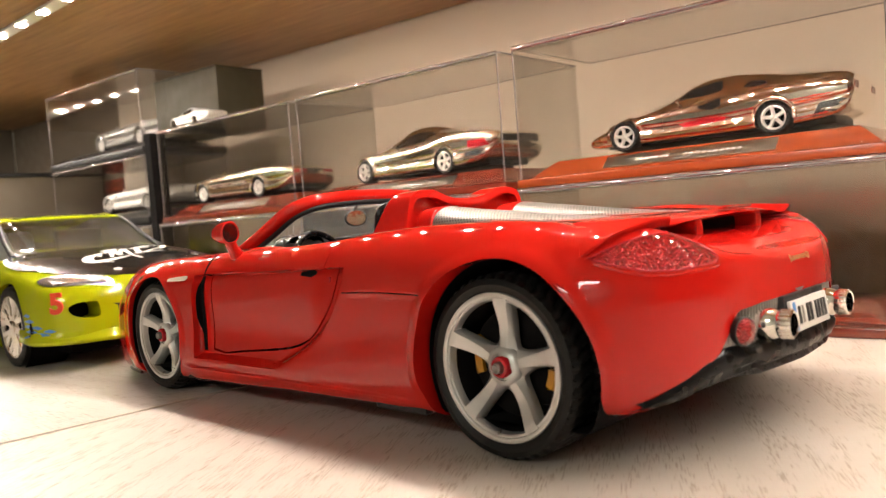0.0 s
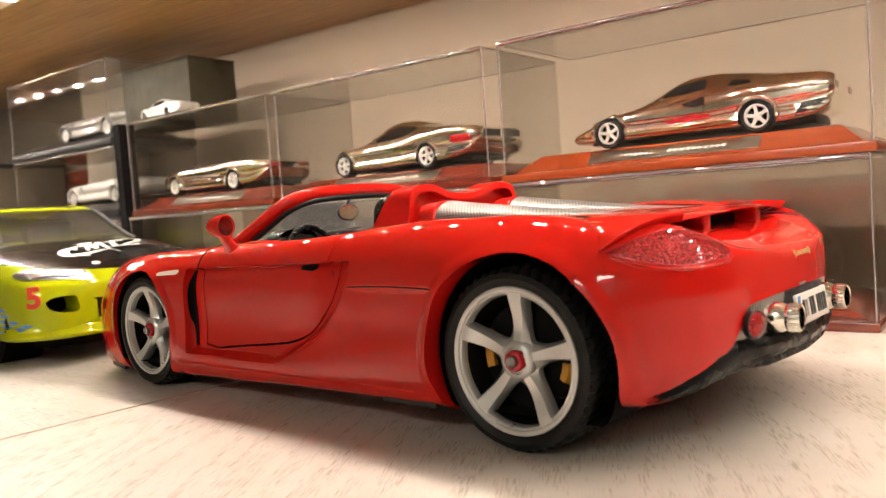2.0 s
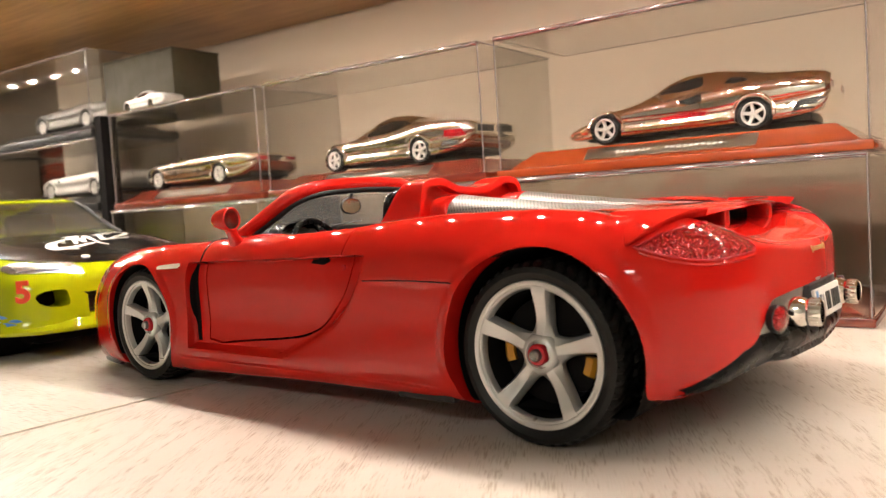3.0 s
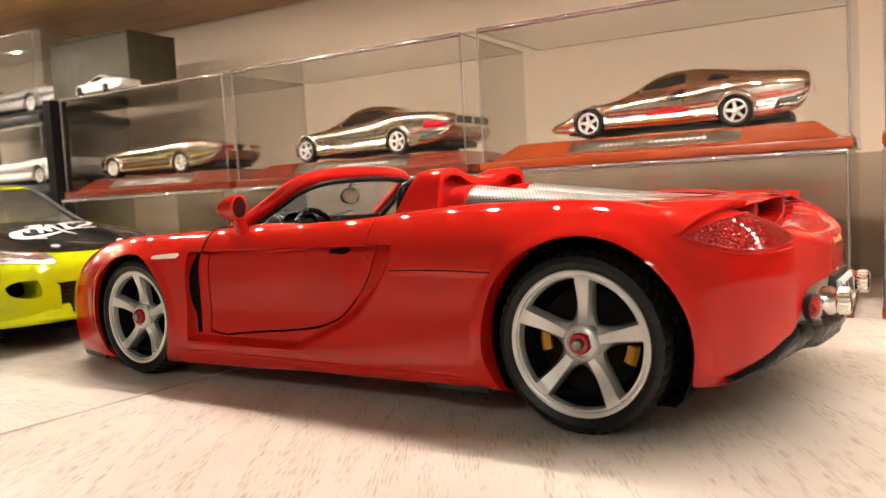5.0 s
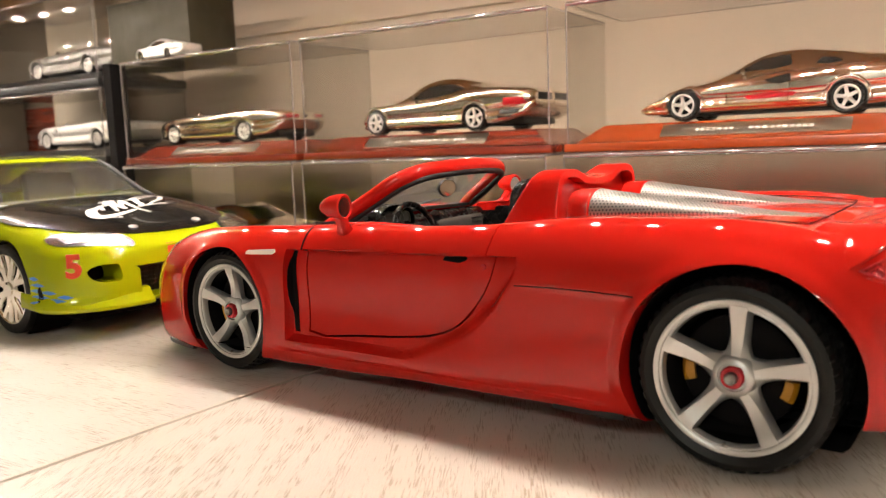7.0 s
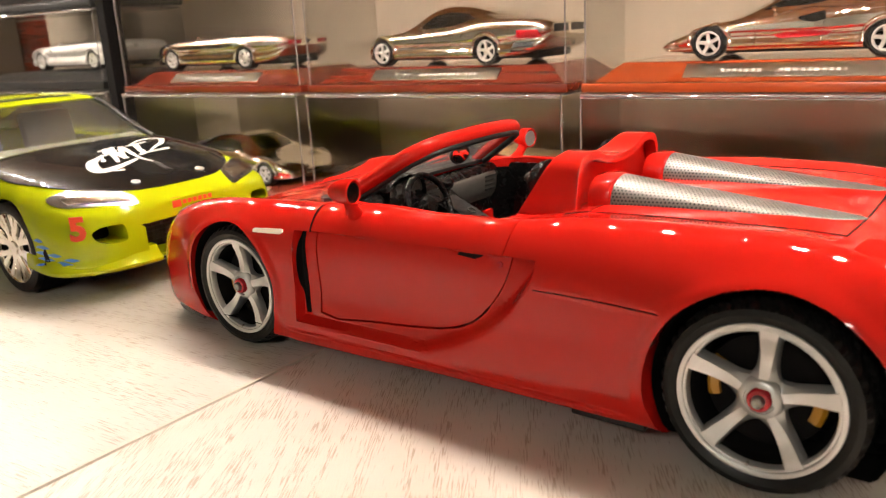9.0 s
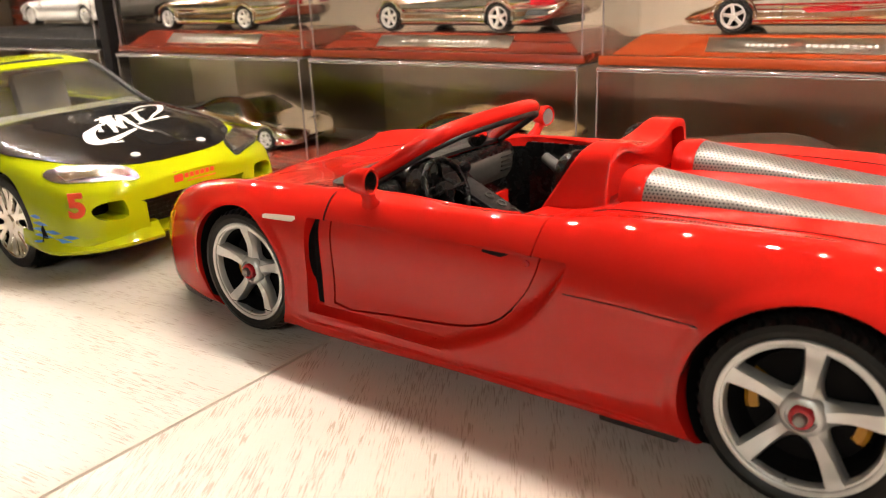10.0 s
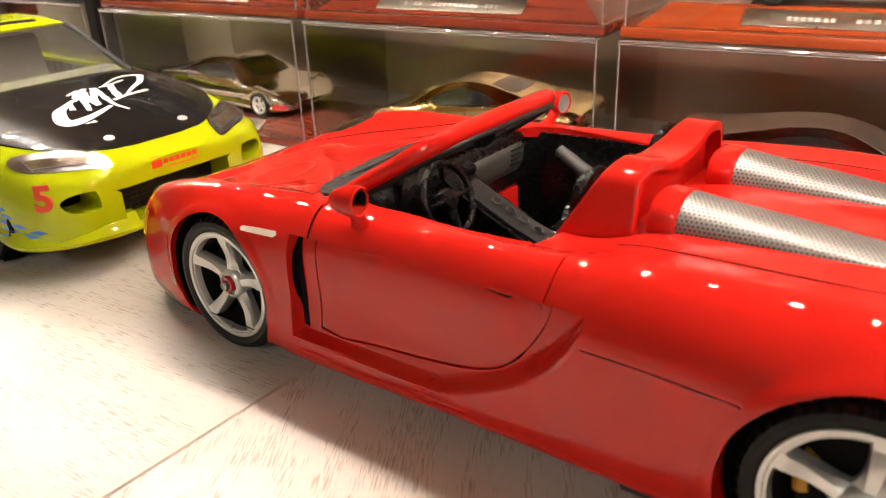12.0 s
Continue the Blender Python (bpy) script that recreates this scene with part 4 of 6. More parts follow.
        for k in range(16):
            x = 71.5 - 43.5 * k / 15
            p, nn = skin.hit((x, s * 95, 52.2 + 0.5 * math.sin(k * 0.2)), (0, -s, 0))
            seam.append(p + nn * 0.0)
        piece("panel_seam", arr_mesh("panel_seam", *tube(seam, 0.00022, 6), DARK), car)
        # tail lamp: red lens that wraps the corner
        q = math.sqrt(0.5)
        lens = smooth_line([(-27.6, 62.4), (-19, 65.6), (-10.6, 67.4), (-1.8, 68.2)], 4)[:-1] + smooth_line([(-1.8, 68.2), (3.5, 65.0), (9.3, 60.8), (9.6, 59.4), (7.4, 58.5), (-3.7, 57.6), (-12, 58.1), (-19.8, 59.7), (-27.6, 62.4)], 4)[:-1]
        fr = lambda u, v: (-q * u - 80 * q, s * (-q * u + 80 * q), v)
        piece("tail_lamp", arr_mesh("tail_lamp", *patch(skin, lens, fr, (q, -s * q, 0), 0.22, 0.8, 34, 18), TAIL_RED), car, "red tail lamp lens")
        edge = []
        for u, v in lens:
            p, nn = skin.hit(fr(u, v), (q, -s * q, 0))
            if p is not None:
                edge.append(p + nn * 0.0002)
        piece("lamp_seam", arr_mesh("lamp_seam", *tube(edge, 0.00024, 6, True), RED_CAP), car)
        ridge = [p + Vector((0, 0, -0.0003)) for p in edge[12:]]
        piece("lamp_trim", arr_mesh("lamp_trim", *tube([p + Vector((-0.0002, s * 0.0002, -0.0008)) for p in ridge], 0.0005, 6), RED), car)
    # seams on the deck and bonnet
    def top_seam(line, r=0.00028):
        pts = []
        for u, v in smooth_line(line, 6):
            p, nn = skin.hit((u, v, 120), (0, 0, -1))
            if p is not None:
                pts.append(p)
        piece("panel_seam", arr_mesh("panel_seam", *tube(pts, r, 6), DARK), car)
    for s in (1, -1):
        top_seam([(76, s * 48), (55, s * 49), (30, s * 49), (5, s * 47.5), (-14, s * 45)])
        top_seam([(190, s * 57), (215, s * 52), (250, s * 48), (280, s * 40), (292, s * 24)])
        # wing-to-door seam running up over the shoulder
        pts = []
        for k in range(10):
            z = 58 + 10 * k / 9
            p, nn = skin.hit((178.2 + 0.5 * k / 9, s * 95, z), (0, -s, 0))
            if p is not None:
                pts.append(p)
        piece("panel_seam", arr_mesh("panel_seam", *tube(pts, 0.0003, 6), DARK), car)
    top_seam([(-14, 45), (-15.5, 20), (-15.5, -20), (-14, -45)])
    top_seam([(292, 24), (297, 0), (292, -24)])

    # ---- tail: panel, exhausts, plate, diffuser, wing ----
    def rear_face(y):
        return float(pchip([0, 13, 32, 49.5, 61.5, 70], [-64.8, -64, -62, -57.5, -50.5, -42], [min(abs(y), 70)])[0]) + 1.6
    vs, fs = [], []
    nv_, nu_ = 6, 40
    for i in range(nv_ + 1):
        for j in range(nu_ + 1):
            u = -48 + 96 * j / nu_
            hi, lo = 46.2 - 0.0006 * u * u, 32.6 + max(abs(u) - 43, 0) * 1.1
            v = lo + (hi - lo) * i / nv_
            vs.append(((rear_face(u) - 1.1 + (47 - v) * 0.10) * MM, u * MM, v * MM))
    w_ = nu_ + 1
    n0 = len(vs)
    vs += [(x + 0.008, y, z) for x, y, z in vs]
    for i in range(nv_):
        for j in range(nu_):
            a = i * w_ + j
            fs.append((a, a + 1, a + w_ + 1, a + w_))
    ring = list(range(w_)) + [i * w_ + nu_ for i in range(1, nv_ + 1)] + [nv_ * w_ + j for j in range(nu_ - 1, -1, -1)] + [i * w_ for i in range(nv_ - 1, 0, -1)]
    for a, b in zip(ring, ring[1:] + ring[:1]):
        fs.append((a, b, n0 + b, n0 + a))
    piece("rear_panel", arr_mesh("rear_panel", vs, fs, GRILLE), car, "ribbed grey metal rear panel")
    for k in range(58):
        u = -43.5 + 87 * k / 57
        hi, lo = 45.0 - 0.0006 * u * u, 33.2 + max(abs(u) - 43, 0) * 1.1
        pts = [((rear_face(u) - 1.2 + (47 - z) * 0.10) * MM, (u + (z - 40) * 0.12) * MM, z * MM) for z in (lo, (lo + hi) / 2, hi)]
        piece("rib", arr_mesh("rib", *tube(pts, 0.00032, 5), GRILLE), car)
    for s in (1, -1):
        c = Matrix.Translation(((rear_face(39) - 3.4) * MM, s * 39.8 * MM, 38.0 * MM)) @ Matrix.Rotation(radians(90 - s * 18), 4, "Z")
        piece("reflector", arr_mesh("reflector", *lathe(scaled([(4.0, -1.5), (4.0, 0.5), (3.4, 1.0), (2.0, 1.7), (0.05, 1.9)]), 28), TAIL_RED), car, "round red reflector", c)
        piece("reflector_ring", arr_mesh("reflector_ring", *lathe(scaled([(3.9, -1.5), (4.2, -1.5), (4.35, 0.5), (4.0, 0.7)]), 28, True), PLASTIC), car, "", c)
        c = Matrix.Translation((-61.6 * MM, s * 25.4 * MM, 38.2 * MM)) @ Matrix.Rotation(radians(90 + s * 2), 4, "Z") @ Matrix.Diagonal((0.88, 1, 0.88, 1))
        pipe = [(5.3, -2), (5.5, 1.5), (5.3, 4.0), (4.7, 4.9), (4.4, 5.3), (4.6, 5.9), (4.6, 9.2), (4.3, 9.6), (3.8, 9.4), (3.7, 3), (0.1, 2.8)]
        piece("exhaust", arr_mesh("exhaust", *lathe(scaled(pipe), 36), CHROME, angle=40), car, "chrome exhaust tip with a ribbed end", c)
        for k in range(20):
            a = 2 * math.pi * k / 20
            piece("exhaust_rib", arr_mesh("exhaust_rib", *tube([(4.65 * MM * math.cos(a), 6.0 * MM, 4.65 * MM * math.sin(a)), (4.65 * MM * math.cos(a), 9.1 * MM, 4.65 * MM * math.sin(a))], 0.0004, 5), CHROME), car, "", c)
    # plate with plain bars in place of its characters
    pc = Matrix.Translation((-66.6 * MM, 0, 38.6 * MM)) @ Matrix.Rotation(radians(7), 4, "Y")
    plate = piece("plate", part("p", box(bmesh.new(), (0, 0, 0), (0.0012, 0.031, 0.0098), 0.0004), WHITE_MARK, None).data, car, "white plate with dark bars", pc)
    bpy.data.objects.remove([o for o in bpy.data.objects if o.name.startswith("p") and o.parent is None and o.data == plate.data][0])
    for y, w, h, mat in ((13.2, 2.0, 8.8, BLUE_MARK), (9.6, 1.8, 5.6, BLACK_MARK), (6.6, 1.2, 5.2, STEEL), (2.6, 2.0, 5.8, BLACK_MARK), (-0.2, 1.9, 5.8, BLACK_MARK), (-4.6, 1.7, 5.8, BLACK_MARK), (-7.2, 1.7, 5.8, BLACK_MARK), (-9.8, 1.7, 5.8, BLACK_MARK), (-12.4, 1.7, 5.8, BLACK_MARK)):
        block("bar", (-0.0007, y * MM, 0), (0.0002, w * MM, h * MM), mat, plate)
    block("plate_recess", (-63.4 * MM, 0, 39.5 * MM), (4 * MM, 33 * MM, 11.5 * MM), PLASTIC, car, 0.0006)
    # diffuser under the tail: a rounded lip that follows the bumper, and a flat floor
    vs, fs = [], []
    ys = [-67.5 + 135 * i / 90 for i in range(91)]
    for y in ys:
        a_ = abs(y)
        xr = rear_face(y) - 1.6
        zb = float(np.interp(a_, (0, 28, 32, 50, 60, 67.5), (23.0, 23.2, 25.4, 22.6, 19.8, 18.6)))
        zt = float(np.interp(a_, (0, 44, 52, 60, 67.5), (33.4, 33.4, 31.0, 25.4, 20.4)))
        out = 1.6 * ease((46 - a_) / 14)
        for dx, z in ((5.0, zt + 0.6), (0.9, zt), (0.2 - out * 0.6, zt - 0.8), (-0.2 - out, zt - (zt - zb) * 0.35), (0.5 - out, zt - (zt - zb) * 0.62), (1.4 - out * 0.5, zt - (zt - zb) * 0.72), (2.0 - out, zb + 0.8), (3.4 - out, zb), (16, max(zb - 3.0, 17.4)), (42, 17.2)):
            vs.append((min(xr + dx, -8.0) * MM, y * MM, z * MM))
    for i in range(90):
        for j in range(9):
            a_ = i * 10 + j
            fs.append((a_, a_ + 1, a_ + 11, a_ + 10))
    piece("diffuser", arr_mesh("diffuser", vs, fs, GLOSS_BLACK, angle=40), car, "black plastic rear diffuser")
    # tail wing on two posts
    vs, fs = [], []
    m_ = 10
    spanw = [(-50.5, 0.0), (-49.6, 0.35), (-46, 0.85), (-40, 1.0), (-20, 1.0), (0, 1.0), (20, 1.0), (40, 1.0), (46, 0.85), (49.6, 0.35), (50.5, 0.0)]
    for y, k in smooth_line(spanw, 3):
        bow = 0.0016 * y * y
        xl, xt = -20 + bow * 0.2, -47.5 + bow * 1.8
        zl, ztt = 70.6 - 0.0008 * y * y, 71.6 - 0.0010 * y * y
        for i in range(m_):
            a = 2 * math.pi * i / m_
            cxx = (xl + xt) / 2 + (xl - xt) / 2 * math.cos(a)
            t = (math.cos(a) + 1) / 2
            th = (1.5 + 1.0 * k) * (0.55 + 0.45 * math.sin(math.pi * min(max(t, 0.05), 0.95)))
            vs.append((cxx * MM, y * MM, (ztt + (zl - ztt) * t + th * math.sin(a) * 0.85) * MM))
    cnt = len(vs) // m_
    for i in range(cnt - 1):
        for j in range(m_):
            fs.append((i * m_ + j, i * m_ + (j + 1) % m_, (i + 1) * m_ + (j + 1) % m_, (i + 1) * m_ + j))
    fs += [tuple(range(m_)), tuple(range((cnt - 1) * m_, cnt * m_))]
    wing = piece("tail_wing", arr_mesh("tail_wing", vs, fs, RED, angle=40), car, "red tail wing with open gap below")
    block("brake_lamp", (-44.5 * MM, 0, 73.3 * MM), (3.0 * MM, 20 * MM, 0.8 * MM), TAIL_RED, wing, 0.0003, "thin red brake lamp")
    for y in (-23, 23):
        block("wing_post", (-35.5 * MM, y * MM, 66 * MM), (15 * MM, 5.0 * MM, 9.5 * MM), RED, car, 0.0012)
    # dark block in place of the opening: shade under the wing as colour
    block("wing_gap_shade", (-29 * MM, 0, 66.0 * MM), (12 * MM, 43 * MM, 7 * MM), DARK, car, 0.001, "dark block for the shade in the gap under the wing")
    for s in (1, -1):
        # winglet that runs from the wing down over the lamp to the wheel arch
        outer = smooth_line([(-45.0, s * 46, 72.2), (-43.0, s * 53, 71.9), (-38.8, s * 61.5, 70.0), (-34.0, s * 69, 66.4), (-26.0, s * 72.6, 60.4)], 5)
        inner_ = smooth_line([(-20, s * 44, 73.4), (-19.5, s * 50, 73.2), (-18, s * 58, 71.9), (-17, s * 65.5, 68.0), (-22.5, s * 71.6, 60.8)], 5)
        vs, fs = [], []
        for o_, i_ in zip(outer, inner_):
            low = o_ + np.array((1.5, -s * 1.5, -2.6))
            for p_ in (i_, i_ * 0.5 + o_ * 0.5 + np.array((0, 0, 0.5)), o_ + np.array((0.5, -s * 0.3, 0.25)), o_, o_ + np.array((0, 0, -0.7)), low, i_ + np.array((0, 0, -4.0))):
                vs.append(tuple(c * MM for c in p_))
        k_ = len(outer)
        for i in range(k_ - 1):
            for j in range(7):
                fs.append((i * 7 + j, i * 7 + (j + 1) % 7, (i + 1) * 7 + (j + 1) % 7, (i + 1) * 7 + j))
        fs += [tuple(range(7)), tuple(range((k_ - 1) * 7, k_ * 7))]
        piece("winglet", arr_mesh("winglet", vs, fs, RED, angle=38), car)
    # script badge as plain strokes
    sx = lambda y, z: skin.hit((-120, y, z), (1, 0, 0))
    for k, (y, wv) in enumerate([(7 - 2.1 * i, 0.9) for i in range(8)]):
        pts = []
        for i in range(9):
            t = i / 8
            p, nn = sx(y - 1.9 * t, 56.0 + (1.1 if k in (0, 7) else 0.7) * math.sin(t * 2 * math.pi + k))
            if p is not None:
                pts.append(p - Vector((0.0001, 0, 0)))
        if len(pts) > 3:
            piece("badge_stroke", arr_mesh("badge_stroke", *tube(pts, 0.00018, 5), GOLD_MARK), car, "fine gold badge stroke")

    # ---- roll bars, mesh domes ----
    path = [(41.0, 63), (39.8, 70), (38.4, 77), (37.0, 83.0), (35.6, 86.0), (33.6, 87.8), (30, 88.9), (25.5, 89.3), (21, 88.9), (17, 87.6), (13, 86.2), (7, 85.2), (0, 84.8)]
    path = smooth_line(path, 4)
    path = path + [(-y, z) for y, z in path[-2::-1]]
    vs, fs = [], []
    for i, (y, z) in enumerate(path):
        a, b = np.array(path[max(i - 1, 0)]), np.array(path[min(i + 1, len(path) - 1)])
        t = (b - a) / np.linalg.norm(b - a)
        nrm = np.array((t[1], -t[0]))
        if nrm @ np.array((y, z - 78)) < 0:
            nrm = -nrm
        xf, xr = 100.6 - (z - 66) * 0.60, 75.5
        for x, d in ((xf - 0.4, -3.2), (xf, -2.4), (xf, -0.7), (xf - 0.25, -0.2), (xf - 0.9, 0), (xf - 1.4, 0.02), (xr + 1.4, 0.02), (xr + 0.9, 0), (xr + 0.2, -0.2), (xr, -0.7), (xr, -3.2)):
            vs.append((x * MM, (y + nrm[0] * d) * MM, (z + nrm[1] * d) * MM))
    for i in range(len(path) - 1):
        for j in range(11):
            fs.append((i * 11 + j, i * 11 + (j + 1) % 11, (i + 1) * 11 + (j + 1) % 11, (i + 1) * 11 + j))
    fs += [tuple(range(11)), tuple(range((len(path) - 1) * 11, len(path) * 11))]
    back_wall = [(y * 0.95, 64 + (z - 64) * 0.95) for y, z in path]
    piece("roll_bar_back", arr_mesh("roll_bar_back", *prism(back_wall, "x", 80.5, 84.5), RED), car)
    piece("roll_bar", arr_mesh("roll_bar", vs, fs, RED, angle=50), car, "red twin roll-bar fairing behind the seats")
    block("bulkhead", (93.4 * MM, 0, 56 * MM), (3 * MM, 72 * MM, 36 * MM), DARK, car, 0.001, "dark cockpit back wall")
    for s in (1, -1):
        # red arched step before each dome, and the perforated dome itself
        vs, fs, uvs = [], [], []
        n_, m2 = 22, 30
        for i in range(m2 + 1):
            t = i / m2
            x = 64 - 80 * t
            hw = 11.4 * (1 - t ** 2.4) ** 0.5 if t < 1 else 0.0
            hw = max(hw, 0.25)
            yc = s * (24.6 - 1.6 * t)
            base = float(np.interp(x, (-20, 10, 35, 65), (72.9, 73.3, 73.3, 72.2)))
            h = 9.4 * (1 - t) ** 1.5 + 0.15
            for j in range(n_ + 1):
                a = math.pi * j / n_
                yy, zz = yc + hw * math.cos(a) * (1 - 0.06 * math.sin(a)), base - 0.3 + h * math.sin(a) ** 0.72
                vs.append((x * MM, yy * MM, zz * MM))
                arc = 0.0 if j == 0 else arc + math.hypot(yy - last[0], zz - last[1])
                last = (yy, zz)
                uvs.append((x * MM + 0.2, arc * MM + 0.001))
        for i in range(m2):
            for j in range(n_):
                a = i * (n_ + 1) + j
                fs.append((a, a + 1, a + n_ + 2, a + n_ + 1))
        dome = arr_mesh("mesh_dome", vs, fs, PERF, angle=60)
        lay = dome.uv_layers.new(name="UVMap")
        for lp in dome.loops:
            lay.data[lp.index].uv = uvs[lp.vertex_index]
        piece("mesh_dome", dome, car, "perforated bright metal engine cover dome")
        vs, fs = [], []
        for x, grow in ((72.4, 0.5), (71.9, 0.9), (70.2, 0.9), (68.0, 0.9), (65.0, 0.9), (64.2, 0.5), (64.0, -0.4)):
            for j in range(n_ + 1):
                a = math.pi * j / n_
                vs.append((x * MM, (s * 24.6 + (11.4 + grow) * math.copysign(abs(math.cos(a)) ** 0.75, math.cos(a))) * MM, (71.6 + (9.2 + grow) * math.sin(a) ** 0.6) * MM))
        for i in range(6):
            for j in range(n_):
                a = i * (n_ + 1) + j
                fs.append((a, a + 1, a + n_ + 2, a + n_ + 1))
        fs.append(tuple(range(n_ + 1)))
        piece("dome_step", arr_mesh("dome_step", vs, fs, RED, angle=45), car)

    # ---- windscreen ----
    half = [(188, 56, 62.0), (180, 51.5, 67.6), (171, 48, 73.4), (161.5, 45, 79.2), (153.4, 42, 84.4), (148.2, 37.4, 87.4), (145.4, 29, 89.2), (143.8, 15, 90.0), (143.2, 0, 90.3)]
    line = smooth_line(half, 5)
    line = line + [np.array((x, -y, z)) for x, y, z in line[-2::-1]]
    pts = [tuple(c * MM for c in p) for p in line]
    nn_ = len(pts)
    rs = [(2.9 + 0.7 * math.sin(math.pi * i / (nn_ - 1))) * MM for i in range(nn_)]
    piece("screen_frame", arr_mesh("screen_frame", *tube(pts, rs, 12), RED), car, "red windscreen frame")
    inner = [(p[0] - 0.0022, p[1] * 0.965, p[2] - 0.0026) for p in pts]
    piece("frame_lining", arr_mesh("frame_lining", *tube(inner, 0.0015, 8), PLASTIC), car, "black frame lining")
    vs, fs = [], []
    nr, nc = 10, 24
    for i in range(nr + 1):
        t = i / nr
        k = t * (len(smooth_line(half, 5)) - 1) * 0.68
        base = smooth_line(half, 5)
        a = base[int(k)] + (base[min(int(k) + 1, len(base) - 1)] - base[int(k)]) * (k - int(k))
        for j in range(nc + 1):
            c = -1 + 2 * j / nc
            bulge = (1 - c * c)
            vs.append(((a[0] + bulge * (6.0 * (1 - t) - 8 * t)) * MM, a[1] * c * MM, (a[2] + bulge * (0.8 + 1.2 * t)) * MM))
    for i in range(nr):
        for j in range(nc):
            q2 = i * (nc + 1) + j
            fs.append((q2, q2 + 1, q2 + nc + 2, q2 + nc + 1))
    gl = arr_mesh("windscreen", vs, fs, CLEAR)
    go = piece("windscreen", gl, car, "clear windscreen")
    go.visible_shadow = False
    cowl = smooth_line([(186, -56.5), (196, -47), (201, -22), (202, 0), (201, 22), (196, 47), (186, 56.5)], 4) + [(173, 53), (177, 0), (173, -53)]
    piece("cowl", arr_mesh("cowl", *patch(skin, [(v, u) for u, v in cowl], lambda u, v: (v, u, 120), (0, 0, -1), 1.1, 0.5, 40, 16), PLASTIC), car, "black scuttle panel below the windscreen")
    for k, (y0, y1) in enumerate(((38, -2), (8, -40))):
        piece("wiper", arr_mesh("wiper", *tube([(194 * MM, y0 * MM, 67.2 * MM), (191 * MM, (y0 + y1) / 2 * MM, 69.4 * MM), (187 * MM, y1 * MM, 71.5 * MM)], 0.0006, 6), PLASTIC), car, "black wiper")
    # inner mirror on the header
    c = pose(154 * MM, 0, 80.0 * MM)
    v, f = lathe(scaled([(0.05, -1.6), (4.8, -1.2), (5.4, 0), (5.0, 0.7)]), 28)
    piece("inner_mirror", arr_mesh("inner_mirror", [(b, a * 1.35, cc * 0.8) for a, b, cc in v], f, PLASTIC), car, "oval inner mirror", c @ pose(0, 0, 0, 0, 0, 180))
    v, f = lathe(scaled([(0.05, 0.55), (4.9, 0.5)]), 28)
    piece("mirror_glass", arr_mesh("mirror_glass", [(b, a * 1.3, cc * 0.76) for a, b, cc in v], f, CHROME), car, "", c @ pose(0, 0, 0, 0, 0, 180))
    piece("mirror_stalk", arr_mesh("mirror_stalk", *tube([(0.155, 0, 0.083), (0.151, 0, 0.0885)], 0.0008, 6), PLASTIC), car)

    # ---- door mirrors ----
    for s in (1, -1):
        rows = []
        for x, ry, rz in ((11.0, 0.6, 0.6), (9.5, 2.8, 2.8), (6.5, 4.7, 4.6), (3, 5.7, 5.6), (-1, 6.1, 6.1), (-3.0, 6.1, 6.0)):
            rows.append((x, ry, rz))
        vs, fs = [], []
        mm_ = 20
        for x, ry, rz in [tuple(r) for r in smooth_line(rows, 3)] + [(-3.4, 5.6, 5.4), (-2.4, 5.0, 4.8)]:
            for j in range(mm_):
                a = 2 * math.pi * j / mm_
                vs.append((x * MM, ry * math.cos(a) * MM, rz * math.sin(a) * (1.08 if math.sin(a) > 0 else 0.92) * MM))
        cnt = len(vs) // mm_
        for i in range(cnt - 1):
            for j in range(mm_):
                fs.append((i * mm_ + j, i * mm_ + (j + 1) % mm_, (i + 1) * mm_ + (j + 1) % mm_, (i + 1) * mm_ + j))
        fs.append(tuple(range(mm_)))
        pm = pose((154 if s > 0 else 160) * MM, s * (74.5 if s > 0 else 69.5) * MM, 77.2 * MM, 0, 0, s * 8) @ Matrix.Diagonal((0.84, 0.84, 0.84, 1))
        mo = piece("door_mirror", arr_mesh("door_mirror", vs, fs, RED, angle=50), car, "red door mirror", pm)
        v, f = lathe(scaled([(0.05, 0.0), (4.9, 0.0)]), 20)
        # near glass dark, far glass paler: what each reflects is set by colour
        piece("mirror_glass", arr_mesh("mirror_glass", [(-0.0028, a, cc) for a, b, cc in v], f, SMOKE_CHROME if s > 0 else DULL_SILVER), mo, "mirror glass, its reflection put into the colour")
        piece("mirror_foot", arr_mesh("mirror_foot", *tube([(0.001, s * -0.002, -0.004), (0.002, s * -0.005, -0.0085), (0.003, s * -0.008, -0.012)], [0.0034, 0.0032, 0.0044], 10, flat=0.8), RED), mo)

    # ---- cockpit ----
    tubrows = [(x * 0.985 + 1.9, y * 0.985) for x, y in cabin]
    vs, fs = prism(tubrows, "z", 20.6, 64.5)
    n_ = len(tubrows)
    fs = [fs[0]] + fs[2:]
    piece("cockpit_tub", arr_mesh("cockpit_tub", vs, fs, LEATHER), car, "black cockpit lining")
    # dashboard across the cockpit
    dash = [(177, 40), (178, 63), (177, 66), (174, 67.2), (170, 66), (168, 62), (168.6, 56), (171, 48), (172, 40)]
    piece("dashboard", arr_mesh("dashboard", *prism(smooth_line(dash, 3, True), "y", -53, 53), LEATHER), car, "black moulded dashboard")
    piece("dash_panel", arr_mesh("dash_panel", *prism(smooth_line([(171, 64.5), (167.2, 62), (167.8, 54), (171, 49)], 3), "y", -50, -8), GREY_TRIM), car, "grey dashboard panel")
    for k in range(4):
        block("vent_slat", (167.6 * MM, -44 * MM, (61.5 - 2.2 * k) * MM), (2.0 * MM, 9 * MM, 0.9 * MM), PLASTIC, car, 0.0002)
